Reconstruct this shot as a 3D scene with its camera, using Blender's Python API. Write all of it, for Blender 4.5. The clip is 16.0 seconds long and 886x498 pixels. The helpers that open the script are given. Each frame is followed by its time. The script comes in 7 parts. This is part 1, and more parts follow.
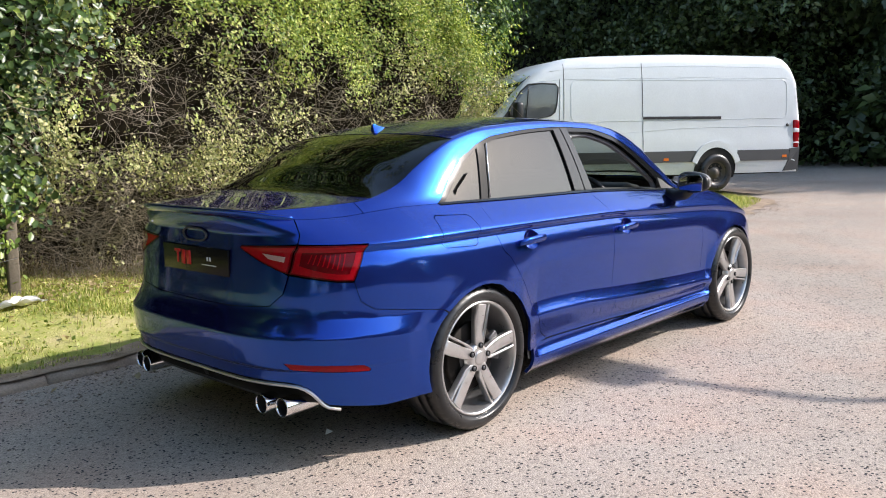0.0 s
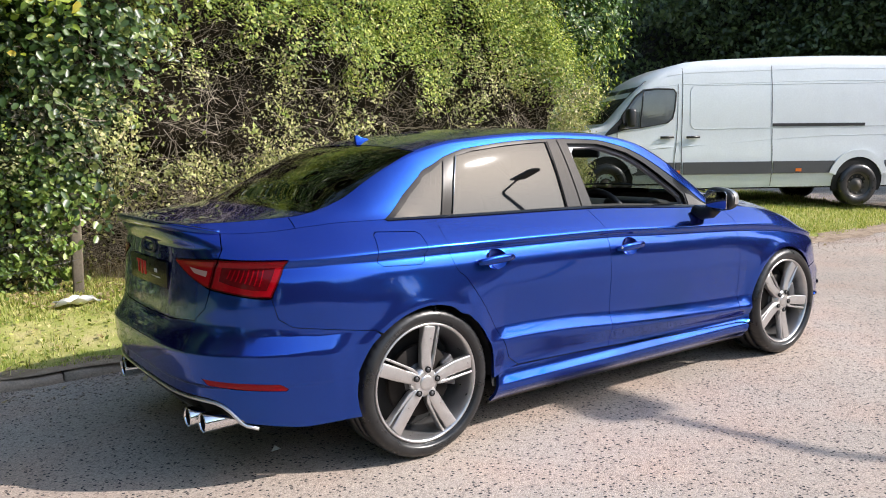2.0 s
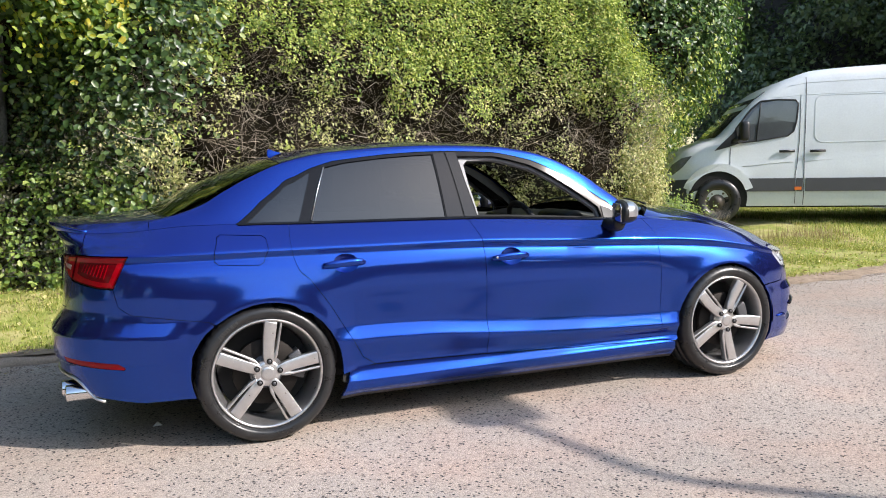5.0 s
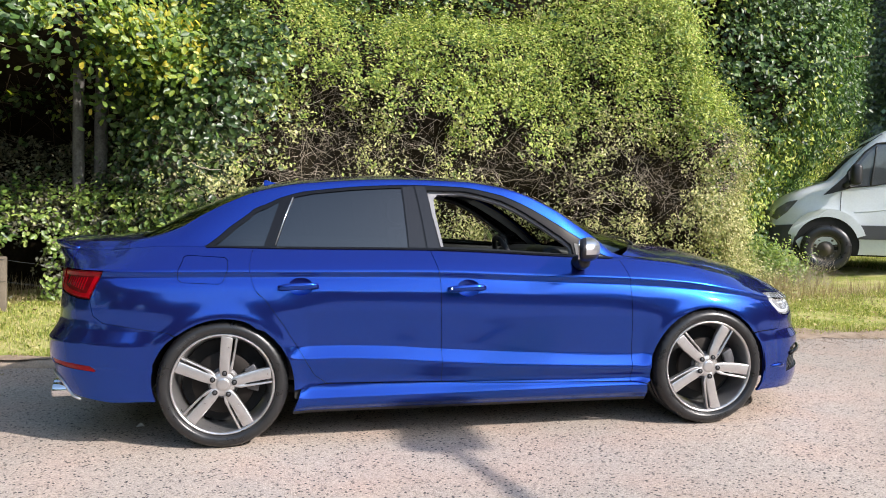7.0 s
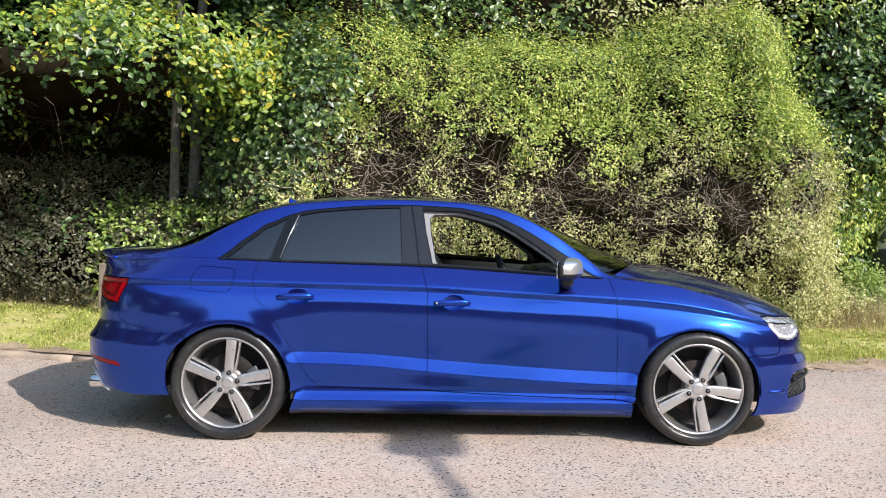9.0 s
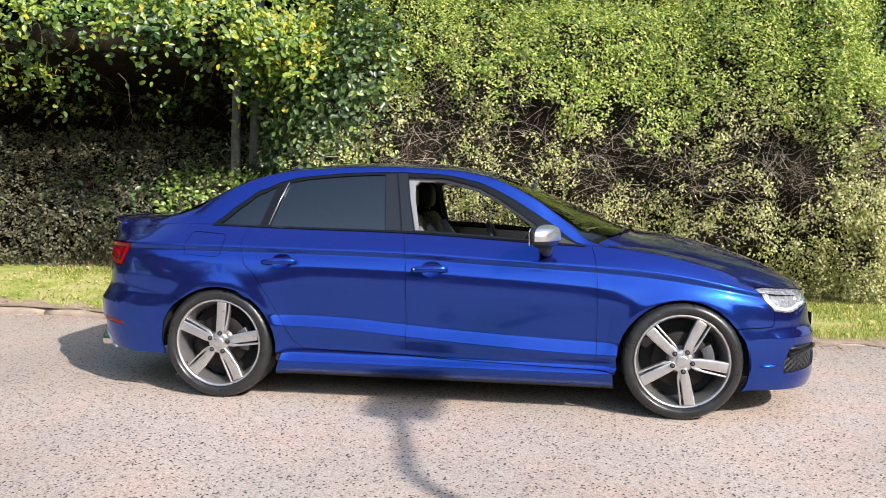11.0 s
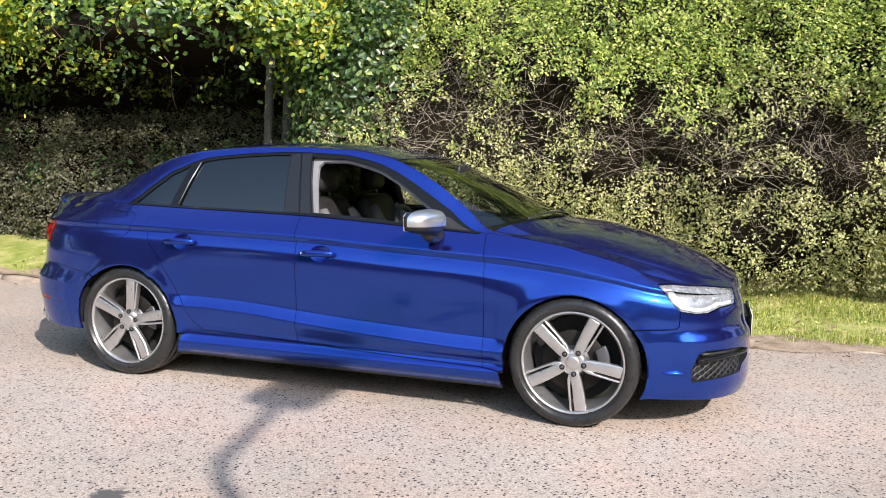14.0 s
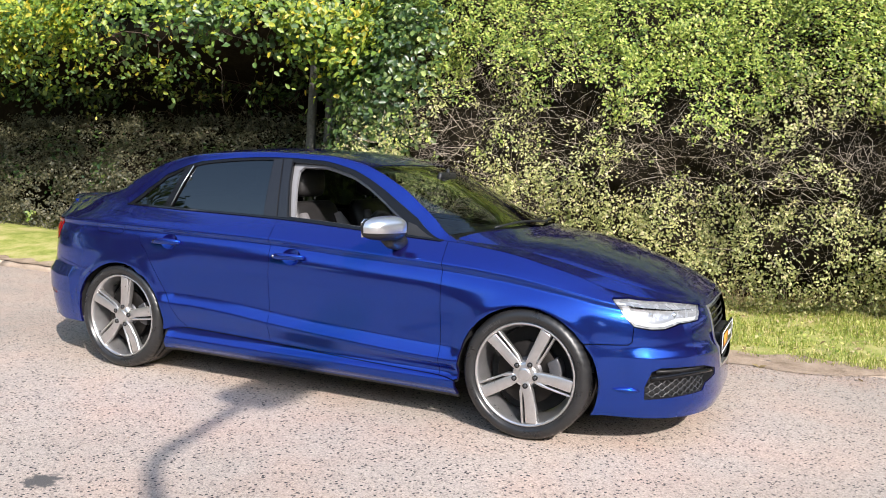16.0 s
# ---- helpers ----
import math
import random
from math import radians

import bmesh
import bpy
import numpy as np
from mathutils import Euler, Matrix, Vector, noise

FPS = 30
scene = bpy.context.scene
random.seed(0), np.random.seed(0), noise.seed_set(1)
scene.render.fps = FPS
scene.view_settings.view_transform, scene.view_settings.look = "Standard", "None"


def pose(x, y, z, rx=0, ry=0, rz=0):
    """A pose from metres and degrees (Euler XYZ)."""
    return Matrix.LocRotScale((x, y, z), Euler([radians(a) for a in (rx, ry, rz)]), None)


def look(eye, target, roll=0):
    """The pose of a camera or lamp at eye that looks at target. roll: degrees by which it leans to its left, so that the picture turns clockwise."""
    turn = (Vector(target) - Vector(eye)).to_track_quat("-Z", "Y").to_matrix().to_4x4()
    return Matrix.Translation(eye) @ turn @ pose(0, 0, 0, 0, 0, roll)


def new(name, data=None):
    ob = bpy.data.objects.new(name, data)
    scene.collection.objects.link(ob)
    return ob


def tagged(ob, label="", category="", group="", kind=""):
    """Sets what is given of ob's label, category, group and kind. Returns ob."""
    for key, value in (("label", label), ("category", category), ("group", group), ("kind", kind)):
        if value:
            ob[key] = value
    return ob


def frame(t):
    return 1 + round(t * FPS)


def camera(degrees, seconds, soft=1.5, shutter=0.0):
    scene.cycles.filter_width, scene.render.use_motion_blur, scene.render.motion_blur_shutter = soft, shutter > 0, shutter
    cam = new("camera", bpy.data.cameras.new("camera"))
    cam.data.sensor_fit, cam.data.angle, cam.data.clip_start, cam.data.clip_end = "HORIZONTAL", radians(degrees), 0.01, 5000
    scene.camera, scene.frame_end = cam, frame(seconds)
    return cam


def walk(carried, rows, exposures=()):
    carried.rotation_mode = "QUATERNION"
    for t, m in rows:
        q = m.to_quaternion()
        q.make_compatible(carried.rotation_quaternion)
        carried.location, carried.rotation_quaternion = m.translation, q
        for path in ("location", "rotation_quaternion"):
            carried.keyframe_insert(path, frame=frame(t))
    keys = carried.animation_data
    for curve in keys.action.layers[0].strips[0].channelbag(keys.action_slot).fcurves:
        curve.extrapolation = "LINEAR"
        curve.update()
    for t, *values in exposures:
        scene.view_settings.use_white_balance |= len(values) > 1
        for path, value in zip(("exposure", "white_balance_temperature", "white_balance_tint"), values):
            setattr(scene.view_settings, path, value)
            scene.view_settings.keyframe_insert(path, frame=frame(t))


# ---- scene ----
cam = camera(57.3, 16.0, soft=1.0)
PATH = [
    (0, (-2.659, -3.117, 1.308), (-1.208, -1.769, 1.028), -1.5),
    (0.5, (-2.478, -3.274, 1.307), (-1.1, -1.849, 1.046), -1.4),
    (1, (-2.33, -3.411, 1.305), (-1.028, -1.914, 1.056), -1.3),
    (1.5, (-2.094, -3.466, 1.313), (-0.864, -1.909, 1.065), -1.3),
    (2, (-1.869, -3.581, 1.315), (-0.708, -1.973, 1.059), -1.4),
    (2.5, (-1.595, -3.785, 1.319), (-0.508, -2.127, 1.056), -1.5),
    (3, (-1.359, -3.915, 1.3), (-0.352, -2.207, 1.038), -1.6),
    (3.5, (-1.149, -4.095, 1.302), (-0.215, -2.344, 1.049), -1.5),
    (4, (-1.0, -4.328, 1.326), (-0.128, -2.544, 1.086), -1.4),
    (4.2, (-0.931, -4.378, 1.313), (-0.082, -2.582, 1.08), -1.4),
    (6.3, (0.04, -4.819, 1.221), (0.538, -2.888, 1.073), -0.9),
    (6.5, (0.127, -4.851, 1.222), (0.589, -2.91, 1.085), -0.6),
    (7, (0.331, -5.002, 1.224), (0.704, -3.04, 1.115), 0.1),
    (7.5, (0.525, -5.209, 1.237), (0.816, -3.232, 1.15), 0.7),
    (8, (0.719, -5.259, 1.219), (0.924, -3.271, 1.145), 1.0),
    (8.5, (0.924, -5.254, 1.23), (1.04, -3.259, 1.162), 1.0),
    (9, (1.125, -5.353, 1.251), (1.154, -3.354, 1.178), 0.9),
    (9.5, (1.312, -5.445, 1.266), (1.255, -3.448, 1.178), 0.7),
    (9.7, (1.362, -5.439, 1.265), (1.275, -3.443, 1.166), 0.7),
    (11.8, (2.333, -5.145, 1.239), (1.964, -3.188, 1.065), 0.7),
    (12, (2.424, -5.086, 1.253), (2.029, -3.133, 1.074), 0.7),
    (12.5, (2.629, -4.99, 1.245), (2.172, -3.052, 1.065), 0.8),
    (13, (2.9, -4.953, 1.262), (2.385, -3.029, 1.077), 0.8),
    (13.5, (3.075, -4.905, 1.257), (2.509, -2.997, 1.064), 0.9),
    (14, (3.223, -4.767, 1.264), (2.607, -2.874, 1.063), 1.2),
    (14.5, (3.363, -4.695, 1.278), (2.7, -2.819, 1.07), 1.5),
    (15, (3.582, -4.676, 1.281), (2.868, -2.82, 1.075), 1.8),
    (15.5, (3.745, -4.661, 1.3), (2.977, -2.826, 1.095), 2.0),
    (16, (3.852, -4.536, 1.3), (3.025, -2.725, 1.103), 2.1),
]
walk(cam, [(t, look(eye, target, roll)) for t, eye, target, roll in PATH], [(0, 1.23), (4.2, 1.21), (7.0, 1.28), (9.5, 1.33), (16.0, 1.39)])

# ---- world, sun, exposure ----
world = bpy.data.worlds.new("sky")
scene.world = world
world.use_nodes = True
wn = world.node_tree.nodes
sky = wn.new("ShaderNodeTexSky")
sky.sky_type = "NISHITA"
sky.sun_disc = False
sky.dust_density = 1.2
sky.air_density = 1.25
SUN_TO = Vector((1.1, -1.0, 1.04)).normalized()      # towards the sun
sky.sun_elevation = math.asin(SUN_TO.z)
sky.sun_rotation = math.atan2(SUN_TO.x, SUN_TO.y)
world.node_tree.links.new(sky.outputs[0], wn["Background"].inputs[0])
wn["Background"].inputs[1].default_value = 0.128
sun = new("sun", bpy.data.lights.new("sun", "SUN"))
sun.data.energy, sun.data.angle, sun.data.color = 2.95, radians(0.53), (1.0, 0.93, 0.89)
sun.matrix_world = look(SUN_TO * 30, (0, 0, 0))

# ---- helpers of this scene ----
def part(name, bm, material, parent=None, label="", smooth=True):
    """One mesh object from a bmesh, under a thing or a part."""
    me = bpy.data.meshes.new(name)
    bm.to_mesh(me)
    bm.free()
    if smooth:
        me.shade_smooth()
    me.materials.append(material)
    ob = new(name, me)
    ob.parent = parent
    if label:
        ob["label"] = label
    return ob


def raw(name, verts, faces, material, parent=None, label="", smooth=False):
    """One mesh object from arrays of vertices and faces of one size."""
    verts, faces = np.asarray(verts, dtype=np.float32), np.asarray(faces, dtype=np.int32)
    me = bpy.data.meshes.new(name)
    k = faces.shape[1]
    me.vertices.add(len(verts))
    me.vertices.foreach_set("co", verts.ravel())
    me.loops.add(faces.size)
    me.loops.foreach_set("vertex_index", faces.ravel())
    me.polygons.add(len(faces))
    me.polygons.foreach_set("loop_start", np.arange(0, faces.size, k, dtype=np.int32))
    me.update(calc_edges=True)
    me.validate()
    if smooth:
        me.shade_smooth()
    me.materials.append(material)
    ob = new(name, me)
    ob.parent = parent
    if label:
        ob["label"] = label
    return ob


def empty(name, m=None, **tags):
    ob = new(name)
    if m is not None:
        ob.matrix_world = m
    ob.empty_display_size = 0.2
    return tagged(ob, **tags)


def box(bm, cx, cy, cz, sx, sy, sz, bevel=0.0, m=None, seg=2):
    """A box, bevelled, added to bm."""
    made = bmesh.ops.create_cube(bm, size=1.0)["verts"]
    bmesh.ops.scale(bm, vec=(sx, sy, sz), verts=made)
    if bevel:
        edges = list({e for v in made for e in v.link_edges})
        r = bmesh.ops.bevel(bm, geom=edges, offset=bevel, segments=seg, affect="EDGES", profile=0.5)
        made = list({v for f in r["faces"] for v in f.verts} | {v for v in made if v.is_valid})
    t = Matrix.Translation((cx, cy, cz))
    bmesh.ops.transform(bm, matrix=(m @ t) if m is not None else t, verts=made)
    return made


def spin(bm, prof, segs, m=None, closed=False):
    """A solid of revolution about Y from a profile of (radius, y)."""
    rings = []
    for r, y in prof:
        rings.append([bm.verts.new((r * math.sin(2 * math.pi * k / segs), y, r * math.cos(2 * math.pi * k / segs))) for k in range(segs)])
    pairs = list(zip(rings, rings[1:])) + ([(rings[-1], rings[0])] if closed else [])
    for a, b in pairs:
        for k in range(segs):
            bm.faces.new((a[k], a[(k + 1) % segs], b[(k + 1) % segs], b[k]))
    if m is not None:
        bmesh.ops.transform(bm, matrix=m, verts=[v for r in rings for v in r])
    return rings


def tube(bm, pts, radius, segs=8, caps=True):
    """A round bar along points; radius is a number or one for each point."""
    pts = [Vector(p) for p in pts]
    rad = radius if isinstance(radius, (list, tuple)) else [radius] * len(pts)
    rings, side = [], None
    for i, p in enumerate(pts):
        d = (pts[min(i + 1, len(pts) - 1)] - pts[max(i - 1, 0)]).normalized()
        if side is None:
            side = d.orthogonal().normalized()
        side = (side - d * side.dot(d)).normalized()
        up = d.cross(side)
        rings.append([bm.verts.new(p + rad[i] * (math.cos(a) * side + math.sin(a) * up)) for a in [2 * math.pi * k / segs for k in range(segs)]])
    for a, b in zip(rings, rings[1:]):
        for k in range(segs):
            bm.faces.new((a[k], a[(k + 1) % segs], b[(k + 1) % segs], b[k]))
    if caps:
        bm.faces.new(rings[0][::-1])
        bm.faces.new(rings[-1])
    return rings


def prism(bm, poly, lo, hi, axis="y", bevel=0.0, m=None):
    """A polygon in two axes drawn out along the third from lo to hi."""
    def at(a, b, c):
        return {"y": (a, c, b), "x": (c, a, b), "z": (a, b, c)}[axis]
    bot = [bm.verts.new(at(a, b, lo)) for a, b in poly]
    top = [bm.verts.new(at(a, b, hi)) for a, b in poly]
    n = len(poly)
    fs = [bm.faces.new(bot), bm.faces.new(top[::-1])]
    for k in range(n):
        fs.append(bm.faces.new((bot[k], top[k], top[(k + 1) % n], bot[(k + 1) % n])))
    bmesh.ops.recalc_face_normals(bm, faces=fs)
    vs = bot + top
    if bevel:
        r = bmesh.ops.bevel(bm, geom=list({e for f in fs for e in f.edges}), offset=bevel, segments=2, affect="EDGES", profile=0.5)
        vs = list({v for f in r["faces"] for v in f.verts} | {v for v in vs if v.is_valid})
    if m is not None:
        bmesh.ops.transform(bm, matrix=m, verts=vs)
    return vs


def curve1(*knots):
    """A smooth monotone-safe curve through (x, y) knots, as a function of an array."""
    xs, ys = np.array([k[0] for k in knots], float), np.array([k[1] for k in knots], float)
    d = np.diff(ys) / np.diff(xs)
    s = np.zeros(len(xs))
    s[0], s[-1] = d[0], d[-1]
    for i in range(1, len(xs) - 1):
        s[i] = 0 if d[i - 1] * d[i] <= 0 else 2 * d[i - 1] * d[i] / (d[i - 1] + d[i]) * 1.0

    def f(x):
        x = np.clip(np.asarray(x, float), xs[0], xs[-1])
        i = np.clip(np.searchsorted(xs, x) - 1, 0, len(xs) - 2)
        h = xs[i + 1] - xs[i]
        t = (x - xs[i]) / h
        return ((2 * t**3 - 3 * t**2 + 1) * ys[i] + (t**3 - 2 * t**2 + t) * h * s[i]
                + (-2 * t**3 + 3 * t**2) * ys[i + 1] + (t**3 - t**2) * h * s[i + 1])
    return f

# ---- materials ----
def mat(name, color, rough=0.5, metal=0.0, vary=0.15, scale=8.0, fine=120.0, bump=0.0, bump_scale=200.0, coat=0.0, spec=0.5, random_obj=0.0):
    """Principled surface whose colour and gloss vary at a coarse and a fine scale, with a fine relief."""
    m = bpy.data.materials.new(name)
    m.use_nodes = True
    nt = m.node_tree
    n, l = nt.nodes, nt.links
    b = n["Principled BSDF"]
    geo = n.new("ShaderNodeTexCoord")
    b.inputs["Metallic"].default_value = metal
    b.inputs["Coat Weight"].default_value = coat
    b.inputs["Coat Roughness"].default_value = 0.03
    b.inputs["Specular IOR Level"].default_value = spec
    n1 = n.new("ShaderNodeTexNoise")
    n1.inputs["Scale"].default_value, n1.inputs["Detail"].default_value = scale, 5
    n2 = n.new("ShaderNodeTexNoise")
    n2.inputs["Scale"].default_value, n2.inputs["Detail"].default_value = fine, 3
    for t in (n1, n2):
        l.new(geo.outputs["Object"], t.inputs["Vector"])
    add = n.new("ShaderNodeMath")
    add.operation = "ADD"
    l.new(n1.outputs["Fac"], add.inputs[0])
    l.new(n2.outputs["Fac"], add.inputs[1])
    rng = n.new("ShaderNodeMapRange")
    rng.inputs["From Min"].default_value, rng.inputs["From Max"].default_value = 0.6, 1.4
    rng.inputs["To Min"].default_value, rng.inputs["To Max"].default_value = 1 - vary, 1 + vary
    l.new(add.outputs[0], rng.inputs["Value"])
    mul = n.new("ShaderNodeMix")
    mul.data_type, mul.blend_type = "RGBA", "MULTIPLY"
    mul.inputs["Factor"].default_value = 1
    mul.inputs["A"].default_value = (*color, 1)
    l.new(rng.outputs[0], mul.inputs["B"])
    l.new(mul.outputs["Result"], b.inputs["Base Color"])
    rr = n.new("ShaderNodeMapRange")
    rr.inputs["From Min"].default_value, rr.inputs["From Max"].default_value = 0.3, 0.7
    rr.inputs["To Min"].default_value, rr.inputs["To Max"].default_value = max(rough - 0.25 * vary, 0.0), min(rough + 0.35 * vary, 1)
    l.new(n1.outputs["Fac"], rr.inputs["Value"])
    l.new(rr.outputs[0], b.inputs["Roughness"])
    if bump:
        n3 = n.new("ShaderNodeTexNoise")
        n3.inputs["Scale"].default_value, n3.inputs["Detail"].default_value = bump_scale, 4
        l.new(geo.outputs["Object"], n3.inputs["Vector"])
        bp = n.new("ShaderNodeBump")
        bp.inputs["Strength"].default_value, bp.inputs["Distance"].default_value = 1.0, bump
        l.new(n3.outputs["Fac"], bp.inputs["Height"])
        l.new(bp.outputs[0], b.inputs["Normal"])
    return m


def ramp_node(nt, fac, stops):
    r = nt.nodes.new("ShaderNodeValToRGB")
    while len(r.color_ramp.elements) < len(stops):
        r.color_ramp.elements.new(0.5)
    for e, (p, c) in zip(r.color_ramp.elements, stops):
        e.position, e.color = p, (*c, 1)
    nt.links.new(fac, r.inputs[0])
    return r.outputs[0]


def leaf_mat(name, stops, trans=0.35, gloss=0.05, rough=0.5):
    """Leaves: each one its own shade, light passing through, a waxy shine."""
    m = bpy.data.materials.new(name)
    m.use_nodes = True
    nt = m.node_tree
    n, l = nt.nodes, nt.links
    n.remove(n["Principled BSDF"])
    geo = n.new("ShaderNodeNewGeometry")
    col = ramp_node(nt, geo.outputs["Random Per Island"], stops)
    dif, tra, glo = n.new("ShaderNodeBsdfDiffuse"), n.new("ShaderNodeBsdfTranslucent"), n.new("ShaderNodeBsdfGlossy")
    glo.inputs["Roughness"].default_value = rough
    hsv = n.new("ShaderNodeHueSaturation")
    hsv.inputs["Hue"].default_value, hsv.inputs["Saturation"].default_value, hsv.inputs["Value"].default_value = 0.495, 1.1, 1.2
    l.new(col, hsv.inputs["Color"])
    l.new(col, dif.inputs[0])
    l.new(hsv.outputs[0], tra.inputs[0])
    m1, m2 = n.new("ShaderNodeMixShader"), n.new("ShaderNodeMixShader")
    m1.inputs[0].default_value, m2.inputs[0].default_value = trans, gloss
    l.new(dif.outputs[0], m1.inputs[1])
    l.new(tra.outputs[0], m1.inputs[2])
    l.new(m1.outputs[0], m2.inputs[1])
    l.new(glo.outputs[0], m2.inputs[2])
    l.new(m2.outputs[0], n["Material Output"].inputs[0])
    return m


def glass_mat(name, tint, rough=0.0, ior=1.5):
    """A thin pane: what passes is tinted, the rest is mirrored by angle."""
    m = bpy.data.materials.new(name)
    m.use_nodes = True
    nt = m.node_tree
    n, l = nt.nodes, nt.links
    n.remove(n["Principled BSDF"])
    tr, gl, lw, mx = n.new("ShaderNodeBsdfTransparent"), n.new("ShaderNodeBsdfGlossy"), n.new("ShaderNodeLayerWeight"), n.new("ShaderNodeMixShader")
    tr.inputs[0].default_value = (*tint, 1)
    gl.inputs["Roughness"].default_value = rough
    gl.inputs[0].default_value = (1, 1, 1, 1)
    lw.inputs[0].default_value = 0.5
    f0 = ((ior - 1) / (ior + 1)) ** 2
    pw, ma = n.new("ShaderNodeMath"), n.new("ShaderNodeMath")
    pw.operation, ma.operation = "POWER", "MULTIPLY_ADD"
    pw.inputs[1].default_value = 5.0
    ma.inputs[1].default_value, ma.inputs[2].default_value = 1 - f0, f0
    l.new(lw.outputs["Facing"], pw.inputs[0])
    l.new(pw.outputs[0], ma.inputs[0])
    l.new(ma.outputs[0], mx.inputs[0])
    l.new(tr.outputs[0], mx.inputs[1])
    l.new(gl.outputs[0], mx.inputs[2])
    l.new(mx.outputs[0], n["Material Output"].inputs[0])
    return m


def paint_mat(name, flake, deep, pigment, mirror=0.28, glow=0.35, dust=0.03):
    """Metallic lacquer: glinting flakes and a dark pigment under one clear coat, with a trace of dust."""
    m = bpy.data.materials.new(name)
    m.use_nodes = True
    nt = m.node_tree
    n, l = nt.nodes, nt.links
    geo = n.new("ShaderNodeTexCoord")
    fl = n.new("ShaderNodeTexVoronoi")
    fl.inputs["Scale"].default_value = 1400
    l.new(geo.outputs["Object"], fl.inputs["Vector"])
    mx = n.new("ShaderNodeMix")
    mx.data_type = "RGBA"
    mx.inputs["A"].default_value, mx.inputs["B"].default_value = (*flake, 1), (*deep, 1)
    sep = n.new("ShaderNodeSeparateColor")
    l.new(fl.outputs["Color"], sep.inputs[0])
    l.new(sep.outputs[0], mx.inputs["Factor"])
    big = n.new("ShaderNodeTexNoise")
    big.inputs["Scale"].default_value, big.inputs["Detail"].default_value = 3, 6
    l.new(geo.outputs["Object"], big.inputs["Vector"])
    rr = n.new("ShaderNodeMapRange")
    rr.inputs["From Min"].default_value, rr.inputs["From Max"].default_value = 0.35, 0.7
    rr.inputs["To Min"].default_value, rr.inputs["To Max"].default_value = 0.01, 0.01 + dust
    l.new(big.outputs["Fac"], rr.inputs["Value"])
    metal, body, broad = n["Principled BSDF"], n.new("ShaderNodeBsdfPrincipled"), n.new("ShaderNodeBsdfPrincipled")
    for b in (metal, body, broad):
        l.new(rr.outputs[0], b.inputs["Coat Roughness"])
        b.inputs["Coat Weight"].default_value, b.inputs["Coat IOR"].default_value = 1.0, 1.33
    for b, r in ((metal, 0.10), (broad, 0.32)):          # flakes that lie flat, and those that lie askew
        l.new(mx.outputs["Result"], b.inputs["Base Color"])
        b.inputs["Metallic"].default_value, b.inputs["Roughness"].default_value = 1.0, r
    body.inputs["Base Color"].default_value = (*pigment, 1)
    body.inputs["Roughness"].default_value, body.inputs["Specular IOR Level"].default_value = 0.6, 0.0
    under, both = n.new("ShaderNodeMixShader"), n.new("ShaderNodeMixShader")
    under.inputs[0].default_value, both.inputs[0].default_value = glow / (1 - mirror), mirror
    l.new(body.outputs[0], under.inputs[1])
    l.new(broad.outputs[0], under.inputs[2])
    l.new(under.outputs[0], both.inputs[1])
    l.new(metal.outputs[0], both.inputs[2])
    l.new(both.outputs[0], n["Material Output"].inputs[0])
    return m


BLUE = paint_mat("blue_lacquer", (0.010, 0.155, 0.82), (0.006, 0.075, 0.50), (0.009, 0.006, 0.050), 0.36, 0.14, 0.02)
BLACK_PLASTIC = mat("black_plastic", (0.012, 0.012, 0.013), 0.45, vary=0.25, bump=0.0004, bump_scale=900)
GLOSS_BLACK = mat("gloss_black", (0.006, 0.006, 0.007), 0.12, vary=0.05, spec=0.28)
PILLAR_BLACK = mat("polished_pillar_black", (0.012, 0.012, 0.014), 0.05, vary=0.06, spec=0.4, coat=0.15)
TRIM_GREY = mat("satin_grey_trim", (0.035, 0.037, 0.04), 0.3, vary=0.12)
RUBBER = mat("tyre_rubber", (0.016, 0.016, 0.0165), 0.32, vary=0.35, scale=14, bump=0.0002, bump_scale=300, spec=0.5)
ALLOY = mat("silver_alloy", (0.56, 0.55, 0.545), 0.30, metal=0.88, vary=0.12, scale=25, fine=300)
ALLOY_DARK = mat("dark_alloy", (0.09, 0.09, 0.095), 0.45, metal=0.6, vary=0.2)
STEEL = mat("brushed_disc_steel", (0.030, 0.027, 0.025), 0.65, metal=1.0, vary=0.2, scale=30)
CHROME = mat("chrome", (0.75, 0.75, 0.76), 0.08, metal=1.0, vary=0.05)
SATIN = mat("satin_aluminium", (0.62, 0.62, 0.63), 0.30, metal=0.9, vary=0.08, fine=400)
UNDERBODY_SHADE = mat("underbody_and_shade_black", (0.008, 0.008, 0.008), 0.9, vary=0.3)
PRIVACY = glass_mat("privacy_glass", (0.02, 0.021, 0.022), 0.02, 1.85)
REAR_GLASS = glass_mat("tinted_rear_glass", (0.02, 0.021, 0.022), 0.0, 1.5)
CLEAR = glass_mat("clear_glass", (0.80, 0.84, 0.82))
SCREEN = glass_mat("windscreen_glass", (0.42, 0.46, 0.44), 0.0, 1.75)
LENS = glass_mat("lamp_lens", (0.92, 0.93, 0.94))
RED_LENS = mat("red_lens", (0.25, 0.0006, 0.005), 0.18, vary=0.15, scale=30, coat=0.0, spec=0.22)
RED_DARK = mat("smoked_red_lens", (0.09, 0.0005, 0.003), 0.15, vary=0.15, coat=0.0, spec=0.25)
LEATHER = mat("dark_leather", (0.014, 0.013, 0.013), 0.5, vary=0.25, bump=0.0008, bump_scale=260)
LEATHER_GREY = mat("grey_leather", (0.16, 0.15, 0.15), 0.5, vary=0.2, bump=0.0008, bump_scale=260)
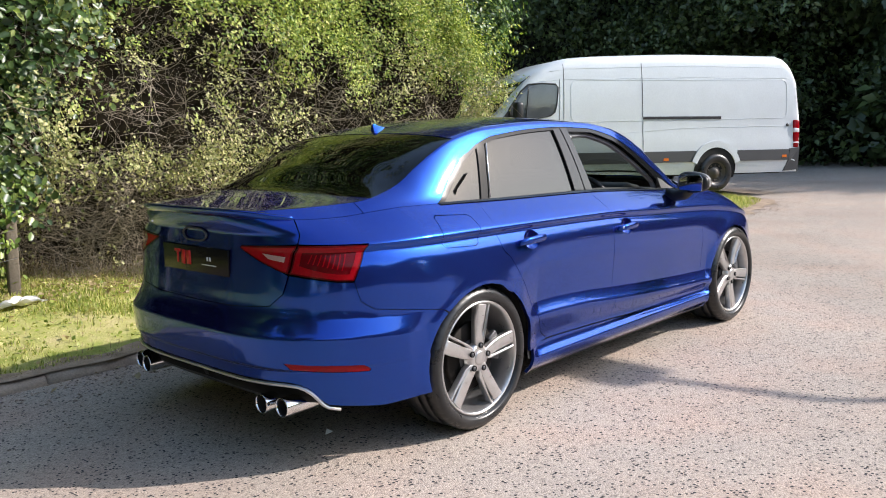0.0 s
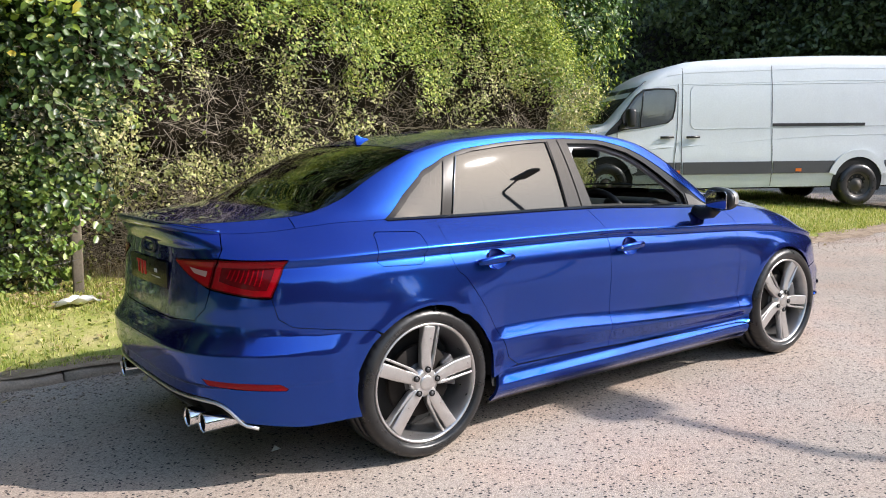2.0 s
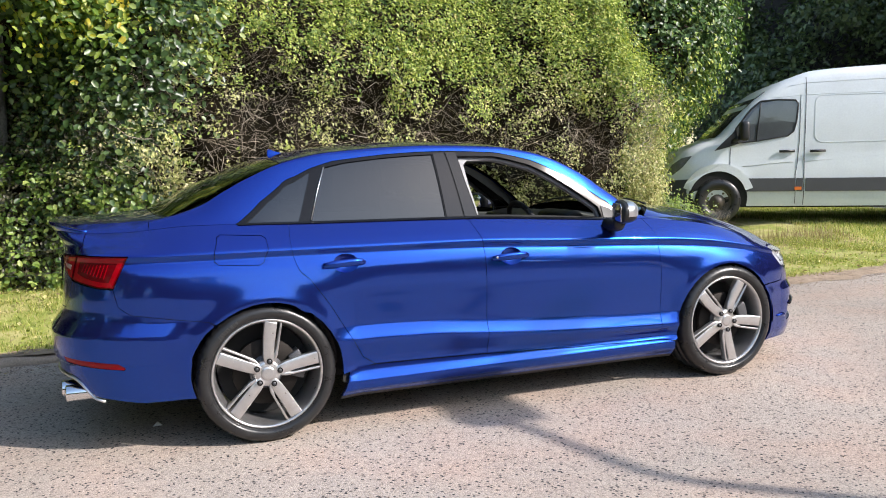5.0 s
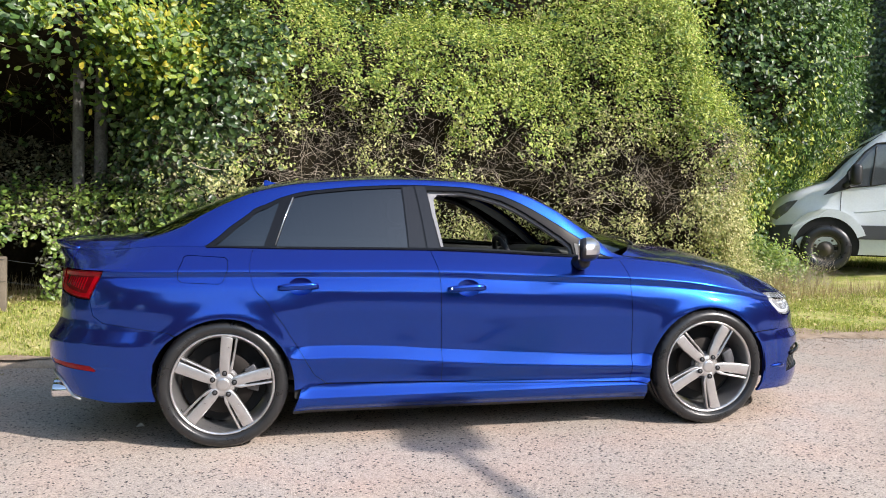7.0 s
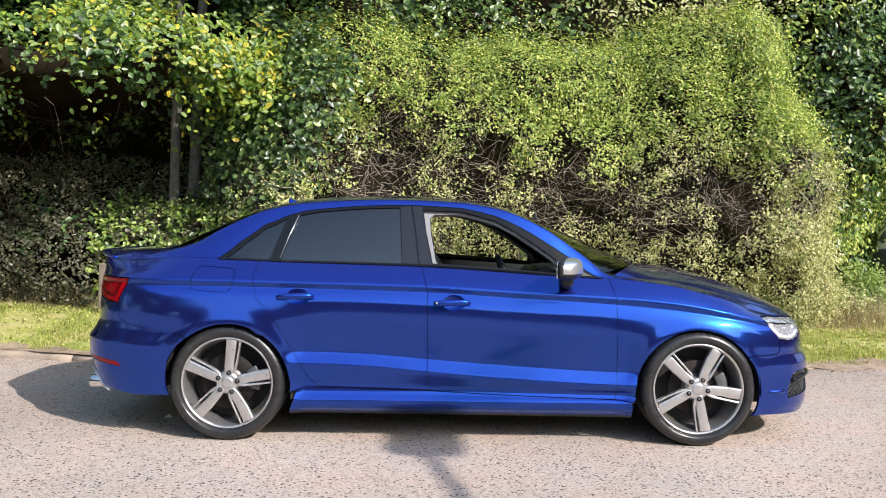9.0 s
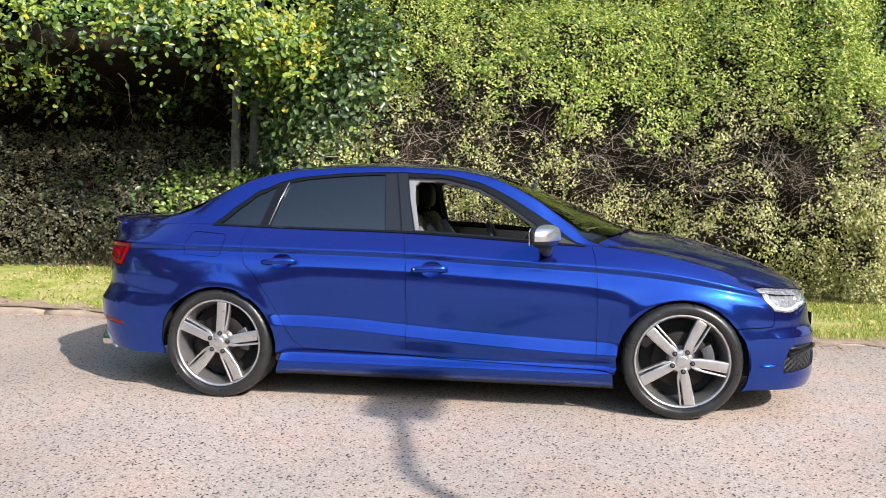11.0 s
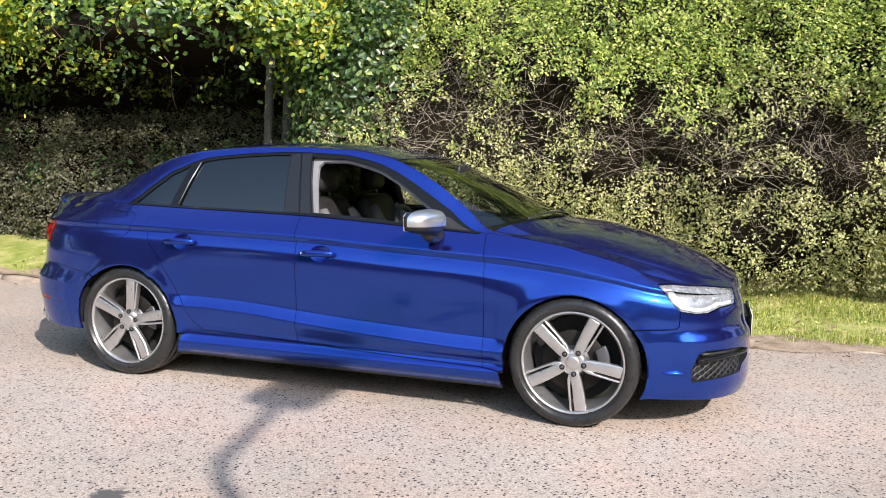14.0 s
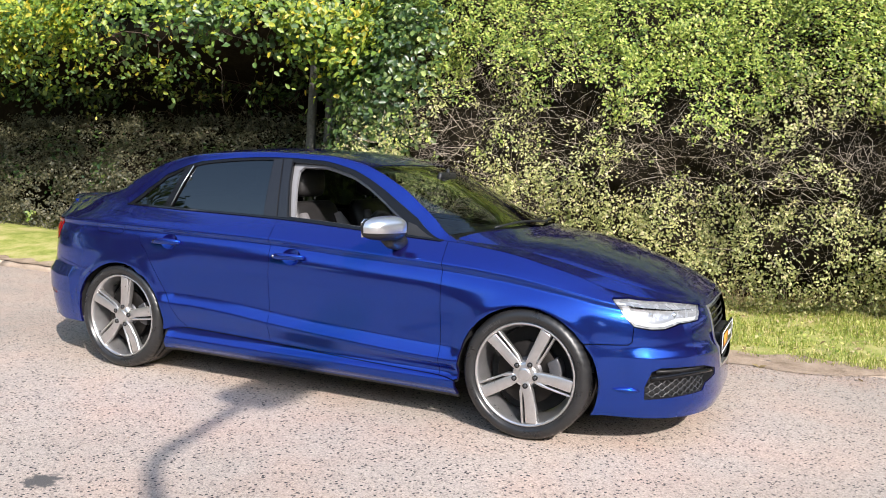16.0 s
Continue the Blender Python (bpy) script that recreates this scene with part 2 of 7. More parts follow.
SILVER_FRAME = mat("grey_door_shut", (0.20, 0.20, 0.21), 0.4, vary=0.1)
WHITE_PAINT = mat("white_van_paint", (0.60, 0.635, 0.655), 0.3, vary=0.07, scale=2.5, fine=40, coat=0.4)
VAN_TRIM = mat("van_grey_trim", (0.045, 0.047, 0.05), 0.6, vary=0.25, scale=5)
AMBER = mat("amber_lens", (0.65, 0.16, 0.02), 0.2, vary=0.1, coat=0.8)
PLATE_BLACK = mat("plate_black", (0.006, 0.006, 0.007), 0.25, vary=0.1, spec=0.15)
RED_PRINT = mat("red_print", (0.62, 0.02, 0.015), 0.4, vary=0.05)
WHITE_PRINT = mat("white_print", (0.75, 0.75, 0.75), 0.4, vary=0.05)
YELLOW_PRINT = mat("amber_print", (0.7, 0.25, 0.03), 0.4, vary=0.05)


def asphalt_mat():
    """Worn surface dressing: pale grey-pink binder with dark and light chippings."""
    m = bpy.data.materials.new("worn_asphalt")
    m.use_nodes = True
    nt = m.node_tree
    n, l = nt.nodes, nt.links
    b = n["Principled BSDF"]
    geo = n.new("ShaderNodeNewGeometry")

    def noise_tex(scale, detail=4):
        t = n.new("ShaderNodeTexNoise")
        t.inputs["Scale"].default_value, t.inputs["Detail"].default_value = scale, detail
        l.new(geo.outputs["Position"], t.inputs["Vector"])
        return t.outputs["Fac"]

    def vor(scale):
        t = n.new("ShaderNodeTexVoronoi")
        t.inputs["Scale"].default_value = scale
        l.new(geo.outputs["Position"], t.inputs["Vector"])
        return t

    def mix(a, bb, f, kind="MIX"):
        t = n.new("ShaderNodeMix")
        t.data_type, t.blend_type = "RGBA", kind
        for v, s in ((f, "Factor"), (a, "A"), (bb, "B")):
            if isinstance(v, (int, float)):
                t.inputs[s].default_value = v
            elif isinstance(v, tuple):
                t.inputs[s].default_value = (*v, 1)
            else:
                l.new(v, t.inputs[s])
        return t.outputs["Result"]

    base = ramp_node(nt, noise_tex(0.45, 6), [(0.3, (0.300, 0.263, 0.226)), (0.5, (0.370, 0.319, 0.273)), (0.7, (0.42, 0.357, 0.303))])
    pink = ramp_node(nt, noise_tex(1.7, 5), [(0.42, (1, 1, 1)), (0.7, (1.08, 0.95, 0.90))])
    base = mix(base, pink, 0.8, "MULTIPLY")
    chips = vor(150)
    sep = n.new("ShaderNodeSeparateColor")
    l.new(chips.outputs["Color"], sep.inputs[0])
    tone = ramp_node(nt, sep.outputs[0], [(0.0, (0.22, 0.22, 0.24)), (0.16, (0.5, 0.48, 0.47)), (0.35, (0.95, 0.95, 0.95)), (0.8, (1.15, 1.13, 1.11)), (1.0, (1.6, 1.56, 1.5))])
    base = mix(base, tone, 0.55, "MULTIPLY")
    big = vor(64)
    sep2 = n.new("ShaderNodeSeparateColor")
    l.new(big.outputs["Color"], sep2.inputs[0])
    pits = n.new("ShaderNodeMath")
    pits.operation = "LESS_THAN"
    pits.inputs[1].default_value = 0.22
    l.new(sep2.outputs[1], pits.inputs[0])
    core = n.new("ShaderNodeMath")
    core.operation = "LESS_THAN"
    core.inputs[1].default_value = 0.40
    l.new(big.outputs["Distance"], core.inputs[0])
    both = n.new("ShaderNodeMath")
    both.operation = "MULTIPLY"
    l.new(pits.outputs[0], both.inputs[0])
    l.new(core.outputs[0], both.inputs[1])
    base = mix(base, (0.045, 0.042, 0.043), both.outputs[0])
    # tar spots and a patch of darker repair
    for px, py, rad in ((1.124, -2.34, 0.075), (2.6, -3.4, 0.05), (-3.2, -1.6, 0.09)):
        dist = n.new("ShaderNodeVectorMath")
        dist.operation = "DISTANCE"
        dist.inputs[1].default_value = (px, py, 0)
        l.new(geo.outputs["Position"], dist.inputs[0])
        wob = n.new("ShaderNodeMath")
        wob.operation = "MULTIPLY_ADD"
        wob.inputs[1].default_value = rad * 1.6
        l.new(noise_tex(30, 4), wob.inputs[0])
        l.new(dist.outputs["Value"], wob.inputs[2])
        spot = n.new("ShaderNodeMapRange")
        spot.inputs["From Min"].default_value, spot.inputs["From Max"].default_value = rad * 1.9, rad * 1.5
        l.new(wob.outputs[0], spot.inputs["Value"])
        base = mix(base, (0.09, 0.085, 0.08), spot.outputs[0])
    l.new(base, b.inputs["Base Color"])
    b.inputs["Roughness"].default_value = 0.85
    b.inputs["Specular IOR Level"].default_value = 0.25
    hgt = n.new("ShaderNodeMath")
    hgt.operation = "SUBTRACT"
    l.new(chips.outputs["Distance"], hgt.inputs[0])
    l.new(both.outputs[0], hgt.inputs[1])
    bp = n.new("ShaderNodeBump")
    bp.inputs["Strength"].default_value, bp.inputs["Distance"].default_value = 0.5, 0.004
    bp.invert = True
    l.new(hgt.outputs[0], bp.inputs["Height"])
    l.new(bp.outputs[0], b.inputs["Normal"])
    return m


def earth_mat(name, stops, scale=3.0, bump=0.01):
    m = bpy.data.materials.new(name)
    m.use_nodes = True
    nt = m.node_tree
    n, l = nt.nodes, nt.links
    b = n["Principled BSDF"]
    geo = n.new("ShaderNodeNewGeometry")
    t1, t2 = n.new("ShaderNodeTexNoise"), n.new("ShaderNodeTexNoise")
    t1.inputs["Scale"].default_value, t1.inputs["Detail"].default_value = scale, 10
    t1.inputs["Roughness"].default_value = 0.7
    t2.inputs["Scale"].default_value, t2.inputs["Detail"].default_value = 60, 4
    for t in (t1, t2):
        l.new(geo.outputs["Position"], t.inputs["Vector"])
    l.new(ramp_node(nt, t1.outputs["Fac"], stops), b.inputs["Base Color"])
    b.inputs["Roughness"].default_value = 0.95
    b.inputs["Specular IOR Level"].default_value = 0.1
    bp = n.new("ShaderNodeBump")
    bp.inputs["Strength"].default_value, bp.inputs["Distance"].default_value = 0.8, bump
    l.new(t2.outputs["Fac"], bp.inputs["Height"])
    l.new(bp.outputs[0], b.inputs["Normal"])
    return m


ASPHALT = asphalt_mat()
TURF = earth_mat("mown_turf", [(0.3, (0.14, 0.18, 0.04)), (0.45, (0.27, 0.30, 0.075)), (0.58, (0.40, 0.37, 0.15)), (0.72, (0.46, 0.38, 0.21))])
# near-black, put in for the shade deep inside the foliage
SHADE_CORE = mat("thicket_shade", (0.016, 0.013, 0.009), 1.0, vary=0.5, scale=4, fine=30, spec=0.0)
SOIL = earth_mat("dry_soil", [(0.3, (0.17, 0.125, 0.085)), (0.5, (0.32, 0.245, 0.18)), (0.7, (0.42, 0.33, 0.25))], 6.0, 0.02)
CONCRETE = mat("kerb_concrete", (0.33, 0.265, 0.205), 0.9, vary=0.35, scale=6, fine=90, bump=0.003, bump_scale=120, spec=0.2)
BARK = mat("bark", (0.10, 0.075, 0.055), 0.9, vary=0.4, scale=9, fine=60, bump=0.006, bump_scale=40, spec=0.2)
TWIG = mat("dry_twigs", (0.44, 0.375, 0.30), 0.85, vary=0.4, scale=5, fine=40, spec=0.2)
FENCE_WOOD = mat("grey_fence_wood", (0.14, 0.115, 0.085), 0.9, vary=0.35, scale=6, fine=80, bump=0.002, bump_scale=60)
GRASS_BLADE = leaf_mat("grass_blades", [(0.0, (0.13, 0.19, 0.03)), (0.4, (0.29, 0.35, 0.065)), (0.75, (0.50, 0.50, 0.15)), (1.0, (0.68, 0.58, 0.30))], 0.36, 0.03)
DRY_GRASS = leaf_mat("dry_grass", [(0.0, (0.20, 0.15, 0.07)), (0.5, (0.36, 0.28, 0.14)), (1.0, (0.5, 0.42, 0.25))], 0.3, 0.03)
HEDGE_LEAF = leaf_mat("hedge_leaves", [(0.0, (0.06, 0.115, 0.025)), (0.35, (0.19, 0.275, 0.05)), (0.75, (0.41, 0.48, 0.10)), (0.97, (0.58, 0.59, 0.19)), (1.0, (0.52, 0.40, 0.19))], 0.30, 0.03, 0.45)
DRY_LEAF = leaf_mat("olive_leaves", [(0.0, (0.13, 0.16, 0.055)), (0.4, (0.32, 0.34, 0.12)), (0.8, (0.50, 0.49, 0.21)), (1.0, (0.64, 0.55, 0.33))], 0.26, 0.03, 0.45)
# dull brown-green, its colour also darkened for the shade under the crown
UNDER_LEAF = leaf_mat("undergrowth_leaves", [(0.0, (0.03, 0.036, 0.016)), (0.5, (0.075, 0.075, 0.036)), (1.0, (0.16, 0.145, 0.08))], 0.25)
LIT_LEAF = leaf_mat("lit_green_leaves", [(0.0, (0.02, 0.048, 0.015)), (0.5, (0.055, 0.105, 0.025)), (0.9, (0.15, 0.22, 0.055)), (1.0, (0.34, 0.40, 0.12))], 0.28, 0.05, 0.38)
BRAMBLE = leaf_mat("bramble_leaves", [(0.0, (0.08, 0.15, 0.03)), (0.5, (0.20, 0.30, 0.055)), (1.0, (0.38, 0.44, 0.12))], 0.35, 0.05, 0.4)
TREE_LEAF = leaf_mat("broad_leaves", [(0.0, (0.018, 0.045, 0.013)), (0.5, (0.048, 0.098, 0.024)), (0.9, (0.11, 0.19, 0.045)), (1.0, (0.24, 0.31, 0.08))], 0.24, 0.04, 0.38)
YELLOW_LEAF = leaf_mat("sunlit_yellow_leaves", [(0.0, (0.06, 0.13, 0.018)), (0.45, (0.16, 0.26, 0.03)), (0.85, (0.36, 0.42, 0.045)), (1.0, (0.60, 0.46, 0.04))], 0.42, 0.05)
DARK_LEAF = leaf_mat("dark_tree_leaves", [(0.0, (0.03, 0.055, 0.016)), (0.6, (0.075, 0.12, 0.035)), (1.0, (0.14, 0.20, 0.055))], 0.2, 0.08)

# ---- ground, kerb, verge ----
KERB = curve1((-30, 1.3), (-6, 1.82), (-3, 1.72), (-1.2, 1.42), (0, 1.45), (4, 1.6), (7, 1.72), (10, 1.95), (12.2, 2.45))
rng = np.random.default_rng(3)


def grid_sheet(name, xs, ys, zf, material, **tags):
    X, Y = np.meshgrid(xs, ys, indexing="ij")
    Z = zf(X, Y)
    v = np.stack([X, Y, Z], -1).reshape(-1, 3)
    ni, nj = len(xs), len(ys)
    i, j = np.meshgrid(np.arange(ni - 1), np.arange(nj - 1), indexing="ij")
    a = (i * nj + j).ravel()
    f = np.stack([a, a + nj, a + nj + 1, a + 1], 1)
    return tagged(raw(name, v, f, material, smooth=True), **tags)


ground = grid_sheet("ground", np.concatenate([[-1500, -200, -40], np.linspace(-20, 30, 40), [60, 200, 1500]]),
                    np.concatenate([[-1500, -200, -40], np.linspace(-14, 14, 30), [60, 200, 1500]]),
                    lambda X, Y: 0 * X, ASPHALT, label="worn pale asphalt road with dark stone chippings", category="road", kind="structure")

VERGE_END = 12.6


def kerb_height(x):
    """How much of the kerb stands clear: worn level and silted up along the far half."""
    u = np.clip((np.asarray(x, float) - 0.8) / 2.2, 0, 1)
    return 1 - 0.72 * u * u * (3 - 2 * u)


def verge_edge(x):
    """Where the verge begins, just behind the kerb; it rounds off at its far end."""
    x = np.asarray(x, float)
    u = np.clip((x - 11.2) / (VERGE_END - 11.2), 0, 1)
    return KERB(x) + 0.125 + 1.6 * (1 - np.sqrt(1 - u**2 * 0.999))


def verge_z(x, y):
    d = np.clip(y - verge_edge(x), 0, 9)
    bumps = np.array([0.012 * math.sin(2.1 * a + 1.3 * b) + 0.008 * math.sin(5.3 * a - 3.7 * b) for a, b in zip(np.ravel(x), np.ravel(y))]).reshape(np.shape(x))
    bank = 0.15 * np.clip((np.asarray(y, float) - 3.2) / 2.0, 0, 1) * np.clip((np.asarray(x, float) - 6.5) / 2.5, 0, 1)
    bank = bank + 0.16 * np.clip((np.asarray(y, float) - 1.9) / 1.2, 0, 1) * np.clip((0.8 - np.asarray(x, float)) / 1.0, 0, 1)
    return 0.046 * kerb_height(x) + 0.022 * d + bank + bumps * np.clip(d * 3, 0, 1)


xs = np.concatenate([np.linspace(-30, -8, 12), np.linspace(-7, VERGE_END, 90)])
vv, vf = [], []
us = np.linspace(0, 1, 26) ** 1.4
for x in xs:
    e = float(verge_edge(x))
    for u in us:
        y = e + u * (11.0 - e)
        vv.append((x, y, float(verge_z(np.array([x]), np.array([y]))[0])))
n = len(us)
for i in range(len(xs) - 1):
    for j in range(n - 1):
        vf.append((i * n + j, (i + 1) * n + j, (i + 1) * n + j + 1, i * n + j + 1))
verge = tagged(raw("verge", vv, vf, TURF, smooth=True), "mown grass verge with dry yellow patches", "verge", kind="structure")

# kerb stones, each a worn concrete block
kerb = empty("kerb", label="low worn concrete kerb along the verge", category="kerb", kind="structure")
kx = -12.0
while kx < VERGE_END - 0.05:
    x0, x1 = kx + 0.004, min(kx + 0.914, VERGE_END) - 0.004
    bm = bmesh.new()
    rows_k = []
    for q in range(7):
        x = x0 + (x1 - x0) * q / 6
        y = float(verge_edge(x)) - 0.125
        dy = float(verge_edge(x + 0.02) - verge_edge(x - 0.02)) / 0.04
        nx, ny = -dy / math.hypot(1, dy), 1 / math.hypot(1, dy)
        wob = 0.006 * math.sin(7.3 * x) + 0.004 * math.sin(23.1 * x)
        kh = float(kerb_height(x))
        sect = [(0.0, -0.06), (0.0 + wob, 0.02 * kh), (0.018 + wob, (0.046 + wob) * kh), (0.040, (0.056 + wob * 0.6) * kh), (0.122, 0.06 * kh), (0.122, -0.06)]
        rows_k.append([bm.verts.new((x + nx * a, y + ny * a, z)) for a, z in sect])
    for a, b in zip(rows_k, rows_k[1:]):
        for q in range(6):
            bm.faces.new((a[q], b[q], b[(q + 1) % 6], a[(q + 1) % 6]))
    bm.faces.new(rows_k[0])
    bm.faces.new(rows_k[-1][::-1])
    bmesh.ops.recalc_face_normals(bm, faces=bm.faces)
    part("kerb_stone", bm, CONCRETE, kerb)
    kx += 0.918

# sandy soil washed along the edge of the verge
sv, sf = [], []
xs_s = np.linspace(-12, VERGE_END - 0.6, 260)
for x in xs_s:
    e = float(verge_edge(x))
    wid = 0.10 + 0.14 * (0.5 + 0.5 * math.sin(1.7 * x)) * (0.6 + 0.4 * math.sin(5.1 * x + 1)) + 0.05 * math.sin(13.7 * x)
    kh = float(kerb_height(x))
    low = -0.105 + 0.03 * math.sin(3.1 * x) * math.sin(8.7 * x + 1) - (1 - kh) * (0.16 + 0.10 * math.sin(2.3 * x) + 0.07 * math.sin(7.9 * x + 2))
    for u in np.linspace(low, max(wid, 0.03), 8):
        top = 0.064 * kh
        z = float(verge_z(np.array([x]), np.array([e + u]))[0]) + 0.010 if u > 0 else top if u > -0.085 else 0.004 + (top - 0.004) * max(0, min(1, (u + 0.18) / 0.09)) if kh < 0.9 else top
        sv.append((x, e + u, z))
for i in range(len(xs_s) - 1):
    for j in range(7):
        sf.append((i * 8 + j, (i + 1) * 8 + j, (i + 1) * 8 + j + 1, i * 8 + j + 1))
tagged(raw("soil_edge", sv, sf, SOIL, smooth=True), "sandy soil along the edge of the verge", "soil", kind="structure")


def pebbles(name, k, place, size, material, seed, **tags):
    """Small uneven stones, joined."""
    gg = np.random.default_rng(seed)
    oct_v = np.array([(1, 0, 0), (-1, 0, 0), (0, 1, 0), (0, -1, 0), (0, 0, 1), (0, 0, -0.3)], float)
    oct_f = np.array([(0, 2, 4), (2, 1, 4), (1, 3, 4), (3, 0, 4), (2, 0, 5), (1, 2, 5), (3, 1, 5), (0, 3, 5)])
    p = place(gg, k)
    s = gg.uniform(0.4, 1.3, (k, 1, 1)) * size
    v = p[:, None] + oct_v[None] * s * gg.uniform(0.6, 1.2, (k, 6, 3)) * [1, 1, 0.6]
    f = (np.arange(k)[:, None, None] * 6 + oct_f[None]).reshape(-1, 3)
    return tagged(raw(name, v.reshape(-1, 3), f, material), kind="stuff", **tags)


def gutter(gg, k):
    x = gg.uniform(-4, 12.3, k)
    y = verge_edge(x) - 0.125 - np.abs(gg.exponential(0.20, k))
    return np.stack([x, y, 0 * x + 0.002], 1)


GRAVEL = mat("loose_gravel", (0.33, 0.26, 0.21), 0.9, vary=0.5, scale=20, spec=0.2)
pebbles("gravel", 5200, gutter, 0.009, GRAVEL, 5, label="loose gravel in the gutter by the kerb", category="gravel")
pebbles("gravel", 500, lambda gg, k: np.stack([gg.uniform(-4, 6, k), gg.uniform(-4, 1.3, k), np.full(k, 0.002)], 1), 0.006, GRAVEL, 6, label="scattered loose stones on the asphalt", category="gravel")

# ---- foliage ----
def leaves(name, centre, size, normal, material, parent=None, spread=0.9, aspect=0.55, fold=0.25, seed=1, label="", oval=False):
    """Many leaves, folded along the midrib: pointed kites, or ovals; arrays of centres, lengths and outward directions."""
    g = np.random.default_rng(seed)
    k = len(centre)
    nrm = normal + g.normal(0, spread, (k, 3))
    nrm /= np.linalg.norm(nrm, axis=1, keepdims=True) + 1e-9
    t = g.normal(0, 1, (k, 3))
    t[:, 2] -= 0.35
    t -= nrm * np.sum(t * nrm, 1, keepdims=True)
    t /= np.linalg.norm(t, axis=1, keepdims=True) + 1e-9
    b = np.cross(nrm, t)
    L = size[:, None] * 0.5
    w = L * aspect * g.uniform(0.8, 1.2, (k, 1))
    base, tip = centre - t * L, centre + t * L - nrm * L * 0.2
    mid = centre - t * L * 0.15
    l_, r_ = mid + b * w + nrm * w * fold, mid - b * w + nrm * w * fold
    if oval:
        far = centre + t * L * 0.42 - nrm * L * 0.06
        l2, r2 = far + b * w * 0.82 + nrm * w * fold * 0.7, far - b * w * 0.82 + nrm * w * fold * 0.7
        near = centre - t * L * 0.50
        l1, r1 = near + b * w * 0.85 + nrm * w * fold, near - b * w * 0.85 + nrm * w * fold
        v = np.stack([base, l1, l2, tip, r2, r1], 1).reshape(-1, 3)
        a = np.arange(k)[:, None] * 6
        f = np.concatenate([a + [[0, 2, 1]], a + [[0, 3, 2]], a + [[0, 4, 3]], a + [[0, 5, 4]]], 1).reshape(-1, 3)
    else:
        v = np.stack([base, l_, tip, r_], 1).reshape(-1, 3)
        a = np.arange(k)[:, None] * 4
        f = np.concatenate([a + [[0, 2, 1]], a + [[0, 3, 2]]], 1).reshape(-1, 3)
    ob = raw(name, v, f, material, parent, label)
    ob["kind"] = "stuff"
    return ob


def blades(name, x, y, z, height, lean, material, width=0.004, seed=2, parent=None):
    g = np.random.default_rng(seed)
    k = len(x)
    a = g.uniform(0, 2 * math.pi, k)
    l_ = g.normal(0, 1, k) * lean * height
    h = height * g.uniform(0.5, 1.3, k)
    dx, dy = np.cos(a) * width, np.sin(a) * width
    tip = np.stack([x - dy / width * l_, y + dx / width * l_, z + h], 1)
    v = np.stack([np.stack([x - dx, y - dy, z - 0.01], 1), np.stack([x + dx, y + dy, z - 0.01], 1), tip], 1).reshape(-1, 3)
    f = np.arange(k)[:, None] * 3 + [[0, 1, 2]]
    return raw(name, v, f, material, parent)


def twigs(name, start, direction, length, radius, material, parent=None, seed=5, joints=4, wander=0.5, droop=0.0):
    """Thin three-sided twigs that bend at their joints."""
    g = np.random.default_rng(seed)
    k = len(start)
    p, d = start.copy(), direction / (np.linalg.norm(direction, axis=1, keepdims=True) + 1e-9)
    vs = []
    for j in range(joints + 1):
        u = np.cross(d, [0.3, 0.2, 0.93])
        u /= np.linalg.norm(u, axis=1, keepdims=True) + 1e-9
        w = np.cross(d, u)
        r = (radius * (1 - 0.75 * j / joints))[:, None]
        vs.append(np.stack([p + r * (math.cos(a) * u + math.sin(a) * w) for a in (0, 2.094, 4.189)], 1))
        p = p + d * (length / joints)[:, None]
        d = d + g.normal(0, wander, (k, 3)) + [0, 0, -droop]
        d /= np.linalg.norm(d, axis=1, keepdims=True) + 1e-9
    v = np.stack(vs, 1)                                # k, joints+1, 3, 3
    per = (joints + 1) * 3
    f = []
    for j in range(joints):
        for c in range(3):
            f.append([j * 3 + c, j * 3 + (c + 1) % 3, (j + 1) * 3 + (c + 1) % 3, (j + 1) * 3 + c])
    f = (np.arange(k)[:, None, None] * per + np.array(f)[None]).reshape(-1, 4)
    ob = raw(name, v.reshape(-1, 3), f, material, parent)
    ob["kind"] = "stuff"
    return ob


def lumps(x, z, seed, scale):
    """Smooth uneven relief between -1 and 1."""
    return np.array([noise.noise(Vector((a * scale, b * scale, seed))) for a, b in zip(x, z)])


PALE_BARK = mat("pale_bark", (0.105, 0.10, 0.09), 0.85, vary=0.5, scale=10, fine=50, bump=0.004, bump_scale=50, spec=0.2)


# sprigs: short shoots that carry a row of leaves, so that the mass breaks into clumps
def sprigs(name, base, out, per, leaf, material, parent, seed, length=(0.10, 0.28), spread=0.55, aspect=0.6, label="", droop=0.0, oval=False, loose=0.55):
    gg = np.random.default_rng(seed)
    k = len(base)
    d = out + gg.normal(0, 0.55, (k, 3))
    d /= np.linalg.norm(d, axis=1, keepdims=True)
    ln = gg.uniform(*length, (k, 1))
    t = np.tile(np.linspace(0.05, 1, per), (k, 1))[..., None]
    side = gg.normal(0, 1, (k, per, 3)) * leaf * loose
    c = base[:, None] + d[:, None] * ln[:, None] * t + side
    c[..., 2] -= droop * (t[..., 0] ** 2) * ln
    n = np.repeat((out * 0.8 + d * 0.3 + np.array([0.25, -0.35, 0.65]))[:, None], per, 1)
    sz = gg.uniform(0.65, 1.3, (k, per)) * leaf
    return leaves(name, c.reshape(-1, 3), sz.ravel(), n.reshape(-1, 3), material, parent, spread=spread, aspect=aspect, seed=seed + 1, label=label, oval=oval)


